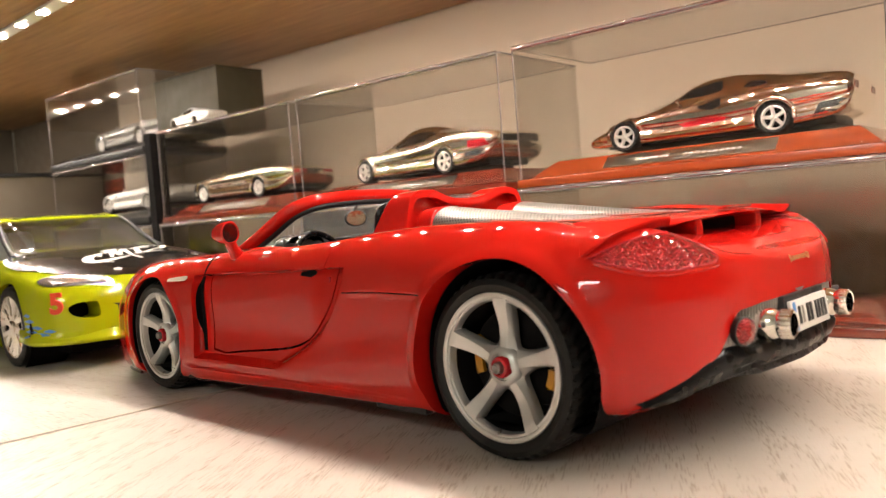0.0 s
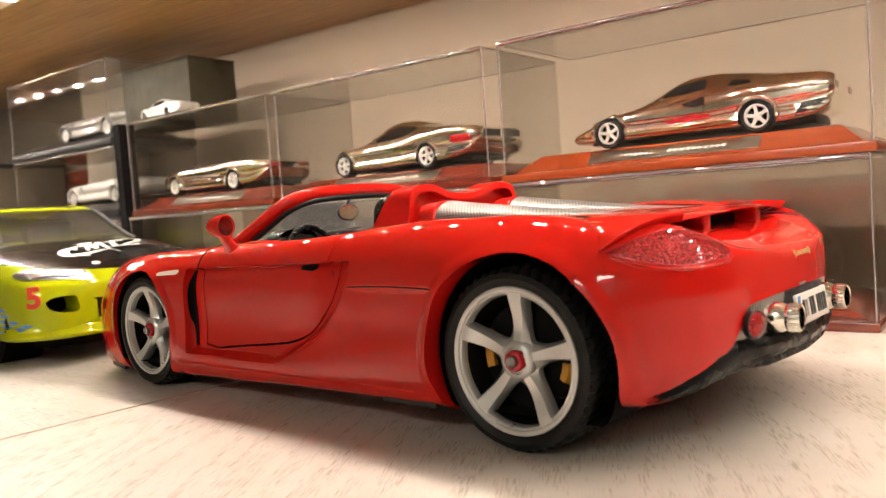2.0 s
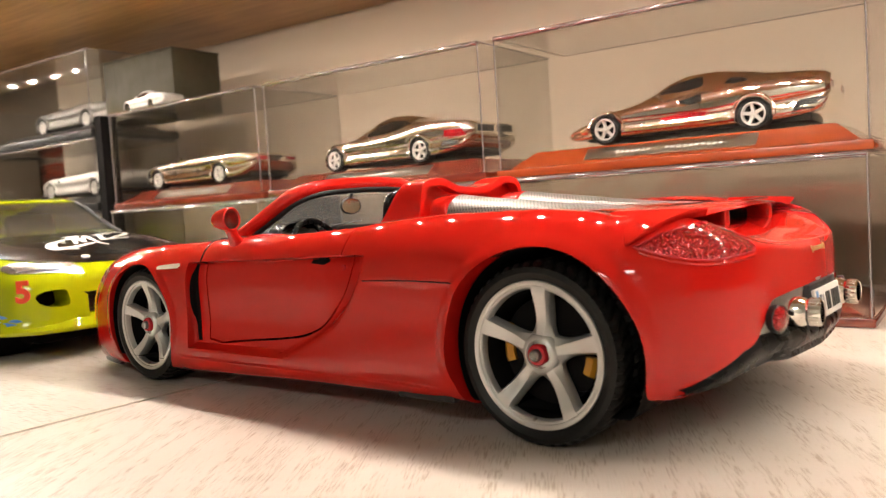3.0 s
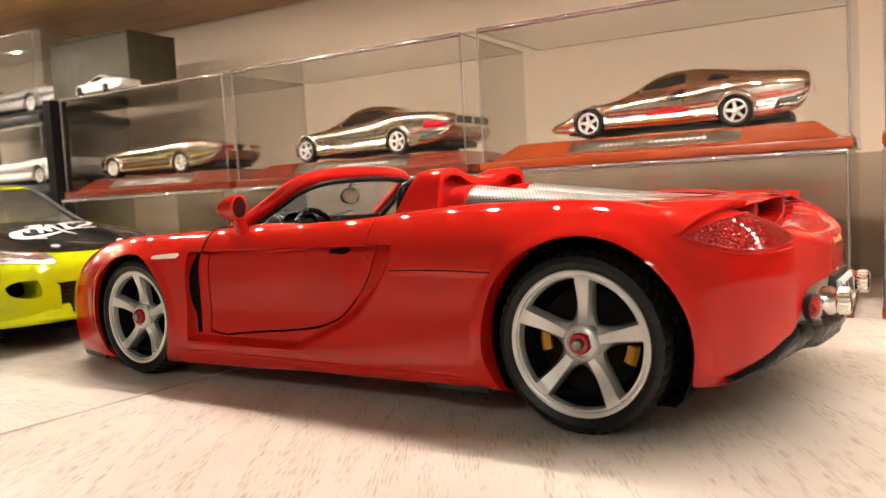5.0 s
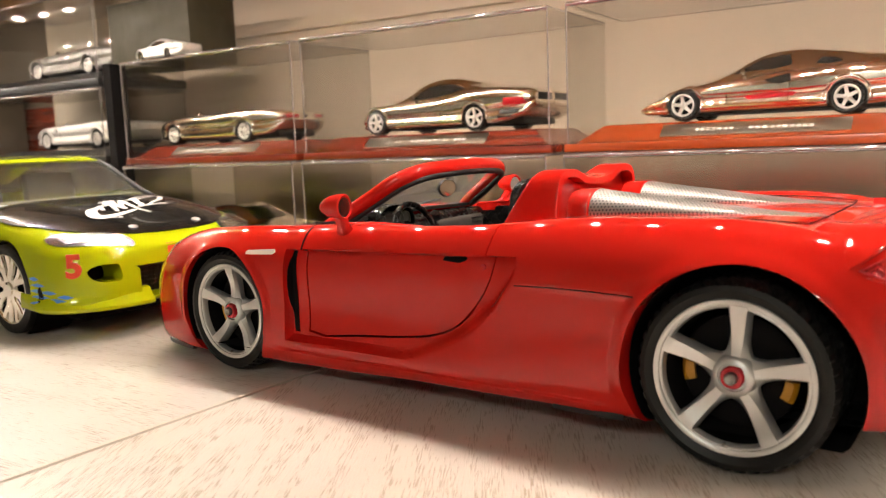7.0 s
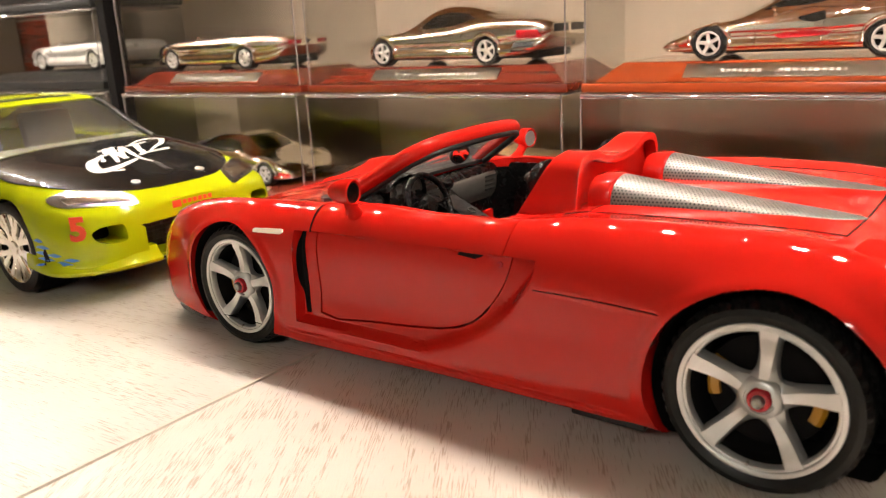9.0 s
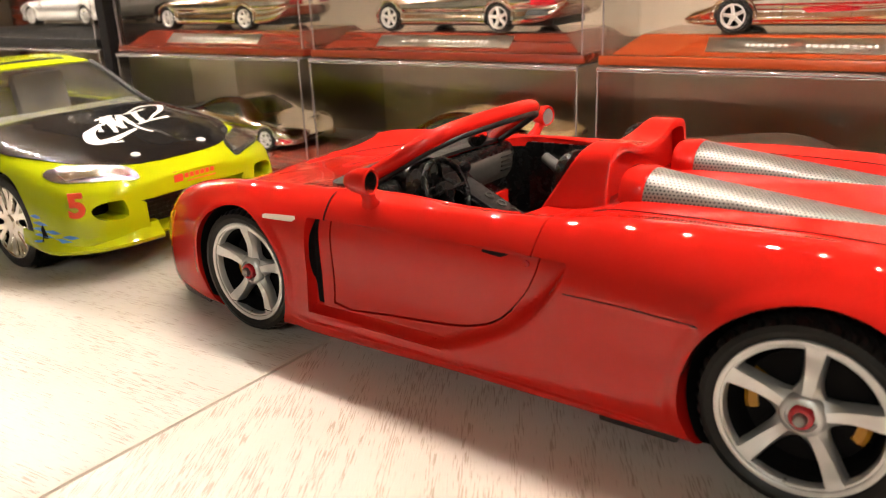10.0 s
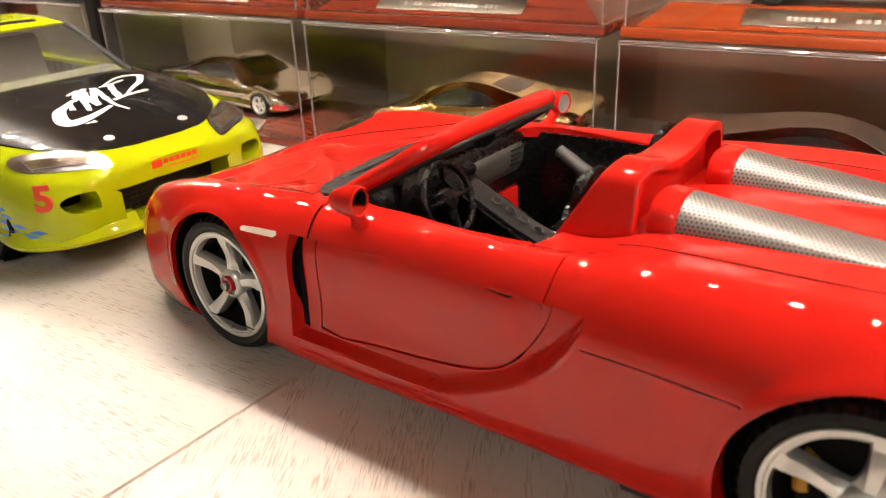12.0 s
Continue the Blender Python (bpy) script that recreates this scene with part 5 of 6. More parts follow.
    # instrument hood and dials
    hood = smooth_line([(36, 63), (35, 70), (30, 73.2), (23, 73.8), (16, 73.2), (11, 70), (10, 63)], 4)
    vs, fs = [], []
    for x in (176, 169, 166.5):
        vs += [(x * MM, y * MM, (z - (176 - x) * 0.02) * MM) for y, z in hood]
    n_ = len(hood)
    for i in range(2):
        for j in range(n_ - 1):
            fs.append((i * n_ + j, i * n_ + j + 1, (i + 1) * n_ + j + 1, (i + 1) * n_ + j))
    fs.append(tuple(range(n_)))
    piece("instrument_hood", arr_mesh("instrument_hood", vs, fs, LEATHER), car)
    for y, r in ((31, 2.8), (26, 3.4), (19.5, 4.2), (13.5, 3.2)):
        ring = lathe(scaled([(r, -0.4), (r + 0.5, 0.5), (r, 0.8), (r - 0.4, 0.2), (0.05, 0.1)]), 24)
        piece("dial", arr_mesh("dial", *ring, GREY_TRIM), car, "round instrument dial", pose(169.5 * MM, y * MM, 66.5 * MM, 0, 0, 90))
    # steering wheel
    sw = pose(155 * MM, 23 * MM, 61.5 * MM) @ pose(0, 0, 0, 0, 22, 0)
    steer = piece("steering_wheel", arr_mesh("steering_wheel", *tube([(0, 13.5 * MM * math.cos(a), 13.5 * MM * math.sin(a)) for a in [2 * math.pi * i / 40 for i in range(40)]], 0.0014, 10, True), LEATHER), car, "black three-spoke steering wheel", sw)
    piece("boss", arr_mesh("boss", *[(lambda vf: ([(b, a, c) for a, b, c in vf[0]], vf[1]))(lathe(scaled([(0.05, -2.0), (3.6, -1.6), (4.4, 0.0), (4.2, 3)]), 24))][0], LEATHER), steer)
    for a in (0, 180, 270):
        ca, sa = math.cos(radians(a)), math.sin(radians(a))
        piece("wheel_spoke", arr_mesh("wheel_spoke", *tube([(0.0005, 3.5 * MM * ca, 3.5 * MM * sa), (0, 13 * MM * ca, 13 * MM * sa)], [0.002, 0.0015], 8, flat=0.5), LEATHER), steer)
    piece("column", arr_mesh("column", *tube([(0.155, 0.023, 0.0615), (0.171, 0.023, 0.056)], 0.003, 12), LEATHER), car)
    # rising centre console with the gear knob
    cons = smooth_line([(95, 24), (95, 36), (116, 39), (138, 47), (162, 58.5), (170, 61), (170, 24)], 3)
    piece("centre_console", arr_mesh("centre_console", *prism(cons, "y", -8.5, 8.5), LEATHER), car, "black centre console")
    top = [(118, 40.8), (138, 48.2), (162, 59.7), (162.6, 59.1), (138, 47.2), (118, 39.8)]
    piece("console_plate", arr_mesh("console_plate", *prism(top, "y", -6.0, 6.0), PLASTIC), car, "dark slotted console plate")
    for k in range(5):
        piece("console_ring", arr_mesh("console_ring", *lathe(scaled([(1.6, 0), (2.4, 0), (2.3, 0.6), (1.7, 0.6)]), 16, True), GREY_TRIM), car, "", pose((124 + 6.2 * k) * MM, 0, (43.4 + 2.75 * k) * MM, 64, 0, 90))
    piece("gear_lever", arr_mesh("gear_lever", *tube([(0.161, 0.003, 0.0565), (0.160, 0.003, 0.062), (0.1595, 0.003, 0.0645)], [0.0022, 0.0011, 0.0012], 10), PLASTIC), car)
    b = bmesh.new()
    bmesh.ops.create_uvsphere(b, u_segments=18, v_segments=12, radius=0.0029)
    bmesh.ops.translate(b, vec=(0.1595, 0.003, 0.0668), verts=b.verts)
    part("gear_knob", b, HOOD_BLACK, car, "black ball gear knob")
    # seats
    for s in (1, -1):
        yc = s * 29
        seat = []
        for x, zt, hw in ((98, 33, 20), (104, 35, 21), (118, 36, 21), (132, 38, 20), (140, 38, 17)):
            seat.append((x, [(0, 22), (hw - 1, 22), (hw, 27), (hw, zt), (hw - 3, zt + 4), (hw - 8, zt + 1), (hw * 0.4, zt - 1.5), (0, zt - 2)]))
        v, f = loft(seat, stations(98, 140, 4), 4)
        so = piece("seat", arr_mesh("seat", v, f, LEATHER), car, "black bucket seat", pose(0, yc * MM, 0))
        back = []
        for z, xm, hw, th in ((30, 104, 17, 5), (42, 102, 17.5, 5.5), (54, 99.5, 16.5, 5), (64, 97.2, 13.5, 4.2), (70, 96.0, 9.5, 3.4), (74, 95.2, 9.0, 3.8), (80, 94.0, 9.2, 4.0), (84, 93.4, 7.0, 3.0), (85.6, 93.2, 3.0, 1.6)):
            back.append((z, [(0, xm - th * 0.5), (hw * 0.8, xm - th * 0.5), (hw, xm - th * 0.2), (hw, xm + th * 0.4), (hw * 0.86, xm + th * 0.7), (hw * 0.66, xm + th * 0.45), (hw * 0.3, xm + th * 0.3), (0, xm + th * 0.28)]))
        v, f = loft(back, stations(30, 85.6, 2.0), 4)
        piece("seat_back", arr_mesh("seat_back", [(c, b_, a) for a, b_, c in v], f, LEATHER), so, "black seat back with headrest")
    # door cards with pull straps
    for s in (1, -1):
        piece("door_card", arr_mesh("door_card", *prism([(92, 30), (164, 30), (166, 62), (162, 66.5), (96, 68), (90, 62)], "y", s * 56.4, s * 59.2), LEATHER), car, "black inner door panel")
        piece("door_pull", arr_mesh("door_pull", *tube([(0.152, s * 0.0555, 0.060), (0.138, s * 0.0535, 0.053), (0.122, s * 0.0535, 0.044), (0.108, s * 0.0555, 0.038)], [0.0026, 0.0032, 0.0032, 0.0026], 10), GREY_TRIM), car, "grey door pull")
    block("footwell", (169 * MM, -34 * MM, 35 * MM), (3 * MM, 26 * MM, 18 * MM), RED, car, 0.001, "red footwell panel")
    # black strip of the sill before the rear wheel, and front splitter
    for s in (1, -1):
        block("sill_strip", (46 * MM, s * 74 * MM, 12.2 * MM), (26 * MM, 6 * MM, 3.5 * MM), PLASTIC, car, 0.001)
    piece("splitter", arr_mesh("splitter", *prism(smooth_line([(262, -70), (292, -62), (301, -40), (304, 0), (301, 40), (292, 62), (262, 70)], 4), "z", 4.6, 7.0), PLASTIC), car, "black front splitter")
    block("floor_pan", (130 * MM, 0, 12 * MM), (290 * MM, 110 * MM, 5 * MM), DARK, car, 0.001)
    return car


red_car()


# ---- display cases ----


def frustum(bm, x0, x1, y0, y1, z0, z1, inset):
    lo = [bm.verts.new(p) for p in ((x0, y0, z0), (x1, y0, z0), (x1, y1, z0), (x0, y1, z0))]
    hi = [bm.verts.new(p) for p in ((x0 + inset, y0 + inset, z1), (x1 - inset, y0 + inset, z1), (x1 - inset, y1 - inset, z1), (x0 + inset, y1 - inset, z1))]
    bm.faces.new(lo[::-1])
    bm.faces.new(hi)
    for i in range(4):
        bm.faces.new((lo[i], lo[(i + 1) % 4], hi[(i + 1) % 4], hi[i]))
    bmesh.ops.bevel(bm, geom=list(bm.edges), offset=0.0006, segments=2, affect="EDGES")
    return bm


def display_case(m, w, d, h, wood_mat, label, plate=True, base_h=0.0055, top_h=0.0165, plate_w=0.105):
    """A stacked case: wooden plinth, name plate and a clear cover with rounded edges. Its front's lower middle is the origin."""
    case = thing("display_case", m, label, "display case", "stacked display cases")
    block("plinth", (0, d / 2, base_h / 2), (w, d, base_h), wood_mat, case, 0.0008, "lacquered wooden plinth")
    tier = part("plinth_top", frustum(bmesh.new(), -w / 2 + 0.006, w / 2 - 0.006, 0.006, d - 0.006, base_h, top_h, 0.014), wood_mat, case, "sloped wooden plinth top")
    # clear cover: outer and inner skin, open below
    bm = bmesh.new()
    t = 0.0018
    cw, cd = w - 0.0016, d - 0.0016
    for k, (a, b, c) in enumerate(((cw, cd, h - base_h), (cw - 2 * t, cd - 2 * t, h - base_h - t))):
        r = bmesh.ops.create_cube(bm, size=1.0)
        bmesh.ops.transform(bm, matrix=Matrix.Translation((0, d / 2, base_h + c / 2)) @ Matrix.Diagonal((a, b, c, 1)), verts=r["verts"])
        es = [e for e in {e for v in r["verts"] for e in v.link_edges} if not all(v.co.z < base_h + 1e-5 for v in e.verts)]
        bmesh.ops.bevel(bm, geom=es, offset=0.0024 if k == 0 else 0.001, segments=3, affect="EDGES")
    low = [f for f in bm.faces if f.normal.z < -0.9 and all(v.co.z < base_h + 1e-5 for v in f.verts)]
    bmesh.ops.delete(bm, geom=low, context="FACES_ONLY")
    me = bpy.data.meshes.new("cover")
    bm.to_mesh(me)
    bm.free()
    cov = piece("cover", finish(me, ACRYLIC, True, 50), case, "clear acrylic cover")
    cov.visible_shadow = False
    # rods along the cover's polished edges; the light these catch is put into the rods
    x0_, x1_, y0_, y1_, zt_ = -cw / 2 + 0.0012, cw / 2 - 0.0012, (d - cd) / 2 + 0.0012, (d + cd) / 2 - 0.0012, h - 0.0012
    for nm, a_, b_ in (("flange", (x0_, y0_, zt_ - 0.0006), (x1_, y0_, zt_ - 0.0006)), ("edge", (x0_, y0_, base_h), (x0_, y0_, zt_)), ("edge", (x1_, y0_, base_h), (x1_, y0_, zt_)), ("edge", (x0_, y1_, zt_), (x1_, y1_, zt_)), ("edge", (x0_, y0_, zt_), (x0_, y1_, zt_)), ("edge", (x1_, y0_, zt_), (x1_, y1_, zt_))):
        e_ = piece(nm, arr_mesh(nm, *tube([a_, tuple((p + q) / 2 for p, q in zip(a_, b_)), b_], 0.0016 if nm == "flange" else 0.0005, 8), EDGE_LIGHT if nm == "flange" else EDGE), case, "rod for the light caught along the polished acrylic edge")
        e_.visible_shadow = False
    # moulded rim along the cover's foot
    zr = base_h + 0.0008
    ring = [(-cw / 2, (d - cd) / 2 - 0.0006, zr), (cw / 2, (d - cd) / 2 - 0.0006, zr), (cw / 2, (d + cd) / 2 + 0.0006, zr), (-cw / 2, (d + cd) / 2 + 0.0006, zr)]
    rim_ = piece("cover_rim", arr_mesh("cover_rim", *tube(ring, 0.0008, 6, True), ACRYLIC), case)
    rim_.visible_shadow = False
    if plate:
        slope = math.degrees(math.atan2(top_h - base_h, 0.014))
        pm = pose(0.0, 0.006 + 0.007 - 0.0003, (base_h + top_h) / 2 + 0.0004, slope, 0, 0)
        pl = piece("name_plate", part("tmp", box(bmesh.new(), (0, 0, 0), (plate_w, 0.0112, 0.0007), 0.0002), BRUSHED, None).data, case, "engraved metal name plate", pm)
        for o in [o for o in scene.objects if o.name.startswith("tmp")]:
            bpy.data.objects.remove(o)
        x = -plate_w / 2 + 0.018
        rng = random.Random(int(w * 1e5) + int(m.translation.x * 1000))
        while x < plate_w / 2 - 0.018:
            wd = rng.uniform(0.0022, 0.0032)
            if rng.random() > 0.12:
                block("letter_bar", (x, -0.0006, 0.00045), (wd * 0.8, 0.0026, 0.0002), WHITE_MARK, pl)
            x += wd + 0.0009
    return case


ROW_TURN = -1.2
CASE_D, CASE_H = 0.108, 0.0915


def row_at(x):
    """The front line of the cases."""
    return 0.2435 + (x + 0.15) * math.tan(radians(ROW_TURN))


COLUMNS = [(-0.490, 0.214, MAHOGANY, MAHOGANY, "dark red-brown"), (-0.269, 0.214, MAHOGANY, MAHOGANY, "dark red-brown"), (-0.041, 0.224, MAHOGANY, ORANGE_WOOD, "orange-brown"), (0.196, 0.224, MAHOGANY, ORANGE_WOOD, "orange-brown")]
for k, (cx, w, low, high, tone) in enumerate(COLUMNS):
    m0 = pose(cx, row_at(cx), 0.0002, 0, 0, ROW_TURN)
    display_case(m0, w, CASE_D, CASE_H, low, "clear case on a dark red-brown plinth, standing on the shelf", plate=True, base_h=0.005, top_h=0.0125)
    m1 = pose(cx + 0.001, row_at(cx) + 0.005, 0.0002 + CASE_H + 0.0003, 0, 0, ROW_TURN)
    display_case(m1, w, CASE_D, 0.0945, high, "clear case on a %s plinth, stacked on another case" % tone)
TOP = 0.0918 + 0.0165 + 0.0003
LOW = 0.0127 + 0.0003


def car_pose(x, z, back=0.054, turn=0.0, wb=90):
    """Nose to the left, the middle of the wheelbase at x."""
    a = 180 + ROW_TURN + turn
    c = Vector((x, row_at(x) + back, z))
    off = Matrix.Rotation(radians(a), 3, "Z") @ Vector((-wb / 2 * MM, 0, 0))
    return pose(c.x + off.x, c.y + off.y, c.z, 0, 0, a)


win_wedge = [(62, 26.5), (48, 34.0), (40, 36), (31, 36.2), (29, 30), (34, 28.8), (50, 27)]
win_tail = [(17, 29), (14, 33), (6, 32), (2, 29.5), (10, 28.6)]
scr_wedge = [("windscreen", [(70, -20), (72, 0), (70, 20), (50, 19), (49, 0), (50, -19)])]
stripe = [(80, 14), (80, 18), (30, 20), (20, 18), (24, 14)]
lampr = ("tail_lamp", TAIL_RED, [(18, 21), (29, 21), (29, 25), (18, 25)], "rear")
bump = ("bumper", PLASTIC, [(-39, 7), (-20, 7), (-24, 15), (-39, 17)], "y")
# the red patch on the flank is the plinth's reflection, laid on as colour
small_car("model_coupe", car_pose(-0.036, TOP, 0.060, 2.0), "copper-chrome wedge-shaped model coupe with a painted red reflection, in a case", WEDGE, 90, 9.6, 6.6, CHROME_ROSE, PALE_SILVER, 5, windows=[win_wedge, win_tail], screen=scr_wedge,
          trims=[("stripe", RED_CAP, [(52, 11), (56, 13), (40, 15), (26, 14.4), (28, 12)], "y"), ("side_duct", DARK_GLASS, [(46, 21.5), (30, 25), (29, 19.5), (36, 19)], "y"), ("sill", CHROME_GOLD, [(76, 6), (78, 9), (14, 9.4), (14, 6)], "y"), lampr, bump, ("nose", CHROME_GOLD, [(96, 5), (96, 16), (111, 11), (111, 6)], "y")])
small_car("model_coupe", car_pose(-0.268, TOP, 0.060, -4.0), "bright chrome wedge-shaped model coupe with red tail lamps, in a case", SLEEK, 92, 9.6, 6.8, CHROME, PALE_SILVER, 5, windows=[[(62, 25), (50, 34), (38, 36), (22, 35), (10, 30.5), (30, 26)]], screen=[("windscreen", [(72, -19), (74, 0), (72, 19), (52, 18), (51, 0), (52, -18)])],
          trims=[("red_corner", RED_CAP, [(-40, 17), (-24, 17), (-24, 22), (-38, 22)], "y"), ("bumper", PLASTIC, [(-43, 8), (-18, 6), (-22, 16), (-43, 17)], "y"), ("grille", PLASTIC, [(2, 20), (22, 20), (22, 25), (2, 25)], "rear")])
small_car("model_roadster", car_pose(-0.506, TOP, 0.062, 0.0, 92), "bright chrome open model roadster, in a case", ROADSTER, 92, 9.6, 6.8, CHROME, PALE_SILVER, 6, open_top=(16, 52, 22, 16), trims=[("tail_lamp", TAIL_RED, [(10, 19), (24, 19), (24, 22.5), (10, 22.5)], "rear")])
small_car("model_coupe", car_pose(-0.487, LOW, 0.056, 178.0), "chrome model coupe with a red tail corner, in a lower case", SLEEK, 90, 9.6, 6.6, CHROME, PALE_SILVER, 5, windows=[[(62, 25), (50, 34), (38, 36), (22, 35), (10, 30.5), (30, 26)]], screen=[("windscreen", [(72, -19), (74, 0), (72, 19), (52, 18), (51, 0), (52, -18)])],
          trims=[("red_corner", RED_CAP, [(112, 6), (98, 5), (98, 10), (110, 11)], "y")])
small_car("model_coupe", car_pose(-0.275, LOW, 0.052, 3.0), "warm gold-chrome model coupe, in a lower case", SLEEK, 90, 9.6, 6.6, CHROME_GOLD, PALE_SILVER, 5, windows=[[(64, 25), (52, 34), (38, 36.4), (22, 35.4), (8, 30.5), (30, 26)]], screen=[("windscreen", [(74, -20), (76, 0), (74, 20), (52, 18), (51, 0), (52, -18)]), ("rear_window", [(20, -16), (21, 0), (20, 16), (2, 17), (1, 0), (2, -17)])],
          trims=[("tail_lamp", TAIL_RED, [(14, 22), (26, 22), (26, 25), (14, 25)], "rear")])
small_car("model_coupe", car_pose(-0.045, LOW, 0.056, 184.0) @ Matrix.Diagonal((1, 1, 0.82, 1)), "dark chrome low model coupe, in a lower case", SLEEK, 90, 9.6, 6.6, SMOKE_CHROME, PALE_SILVER, 5, windows=[[(62, 25), (50, 34), (38, 36), (22, 35), (10, 30.5), (30, 26)]], screen=[("windscreen", [(72, -19), (74, 0), (72, 19), (52, 18), (51, 0), (52, -18)])])

# ---- the stack with black plinths further along ----
for z, hh in ((0.0002, 0.092), (0.0935, 0.0755), (0.1695, 0.092)):
    display_case(pose(-0.752, 0.272, z, 0, 0, ROW_TURN), 0.222, CASE_D, hh, PLASTIC, "clear case on a black plinth beside a pale upright", plate=False, base_h=0.008, top_h=0.016)
small_car("model_roadster", car_pose(-0.744, 0.0935 + 0.0168, 0.085, 0.0, 90), "pale silver open model roadster, in a case on a black plinth", ROADSTER, 92, 10.0, 7.2, PALE_SILVER, PALE_SILVER, 6, open_top=(16, 52, 22, 16), trims=[("side_vent", PLASTIC, [(70, 18), (74, 22), (72, 22.5), (68, 18)], "y")])
block_box = thing("storage_box", pose(-1.14, 0.30, 0.0003), "dark taupe box at the end of the shelf", "box")
block("box_body", (0, 0.03, 0.0875), (0.30, 0.16, 0.175), DUSK, block_box, 0.002)
block("box_lid", (0, 0.03, 0.1775), (0.306, 0.166, 0.005), PLASTIC, block_box, 0.001, "black lid")
small_car("model_roadster", pose(-0.70, 0.338, 0.1860, 0, 0, 180 + ROW_TURN), "dull silver model roadster with red tail lamps, in a case", ROADSTER, 92, 10.0, 7.2, DULL_SILVER, PALE_SILVER, 6, open_top=(16, 52, 22, 16), trims=[("tail_lamp", TAIL_RED, [(8, 18), (24, 18), (24, 23), (8, 23)], "rear")])

olive = thing("storage_carton", pose(-0.607, 0.305, 0.1873), "dark olive carton on top of the display cases", "carton")
block("carton_body", (0, 0.03, 0.031), (0.116, 0.06, 0.062), OLIVE, olive, 0.001)
block("carton_flap", (0, 0.03, 0.0632), (0.117, 0.061, 0.0018), OLIVE, olive, 0.0004)
small_car("toy_car", pose(-0.541, 0.284, 0.1869, 0, 0, 184) @ Matrix.Diagonal((0.38, 0.42, 0.46, 1)), "small pale silver toy car on top of a display case", SLEEK, 90, 9.6, 6.6, PALE_SILVER, SMOKE_CHROME, 5, windows=[[(62, 25), (50, 34), (38, 36), (22, 35), (10, 30.5), (30, 26)]], screen=[("windscreen", [(72, -19), (74, 0), (72, 19), (52, 18), (51, 0), (52, -18)])])

# ---- the lime and black coupe ----
LIME_ROWS = [
    (271, [(0, 20), (22, 20), (26, 23), (28, 30), (27, 38), (24, 44), (14, 48), (0, 49)]),
    (268, [(0, 18), (42, 18), (47, 21.5), (49, 28), (48, 38), (44, 45), (26, 50), (0, 51)]),
    (262, [(0, 17), (55, 17), (59, 20.5), (60, 27), (59, 38), (55, 47), (36, 53), (0, 54.5)]),
    (252, [(0, 16.5), (61, 16.5), (65, 20), (66, 28), (65, 40), (61, 49.5), (42, 56), (0, 58)]),
    (236, [(0, 16.5), (64, 16.5), (68, 20), (69, 30), (68, 44), (63, 54), (44, 60), (0, 62)]),
    (210, [(0, 14), (65, 14), (69, 18), (70, 32), (69, 50), (63, 60.5), (45, 65.5), (0, 67.5)]),
    (180, [(0, 9), (65, 9), (69, 14), (70, 34), (69, 54), (63, 65), (47, 69.5), (0, 71.5)]),
    (160, [(0, 9), (65, 9), (69, 14), (70, 35), (69, 55), (63, 67), (48, 71.5), (0, 73.5)]),
    (140, [(0, 9), (65, 9), (69, 14), (70, 35), (69, 56), (64, 68.5), (50, 71), (0, 72)]),
    (60, [(0, 9), (65, 9), (69, 14), (70, 36), (69, 57), (64, 70), (50, 71), (0, 72)]),
    (0, [(0, 10), (66, 10), (70, 15), (71, 38), (70, 58), (63, 72), (48, 75), (0, 76)]),
    (-40, [(0, 12), (64, 12), (68, 18), (69, 40), (68, 58), (62, 73), (46, 77), (0, 78)]),
    (-66, [(0, 15), (58, 15), (62, 22), (63, 42), (62, 57), (57, 72), (42, 76), (0, 77)]),
    (-77, [(0, 22), (46, 22), (50, 28), (52, 44), (51, 56), (47, 68), (34, 73), (0, 74)]),
    (-80, [(0, 32), (26, 32), (30, 38), (32, 46), (31, 54), (28, 62), (18, 66), (0, 67)]),
]


def lime_push(x, y, z):
    """Lower lip of the front bumper stands out."""
    if x > 205 and z < 25:
        y += 2.2 * ease((25 - z) / 5) * ease((x - 205) / 20)
    return y, z


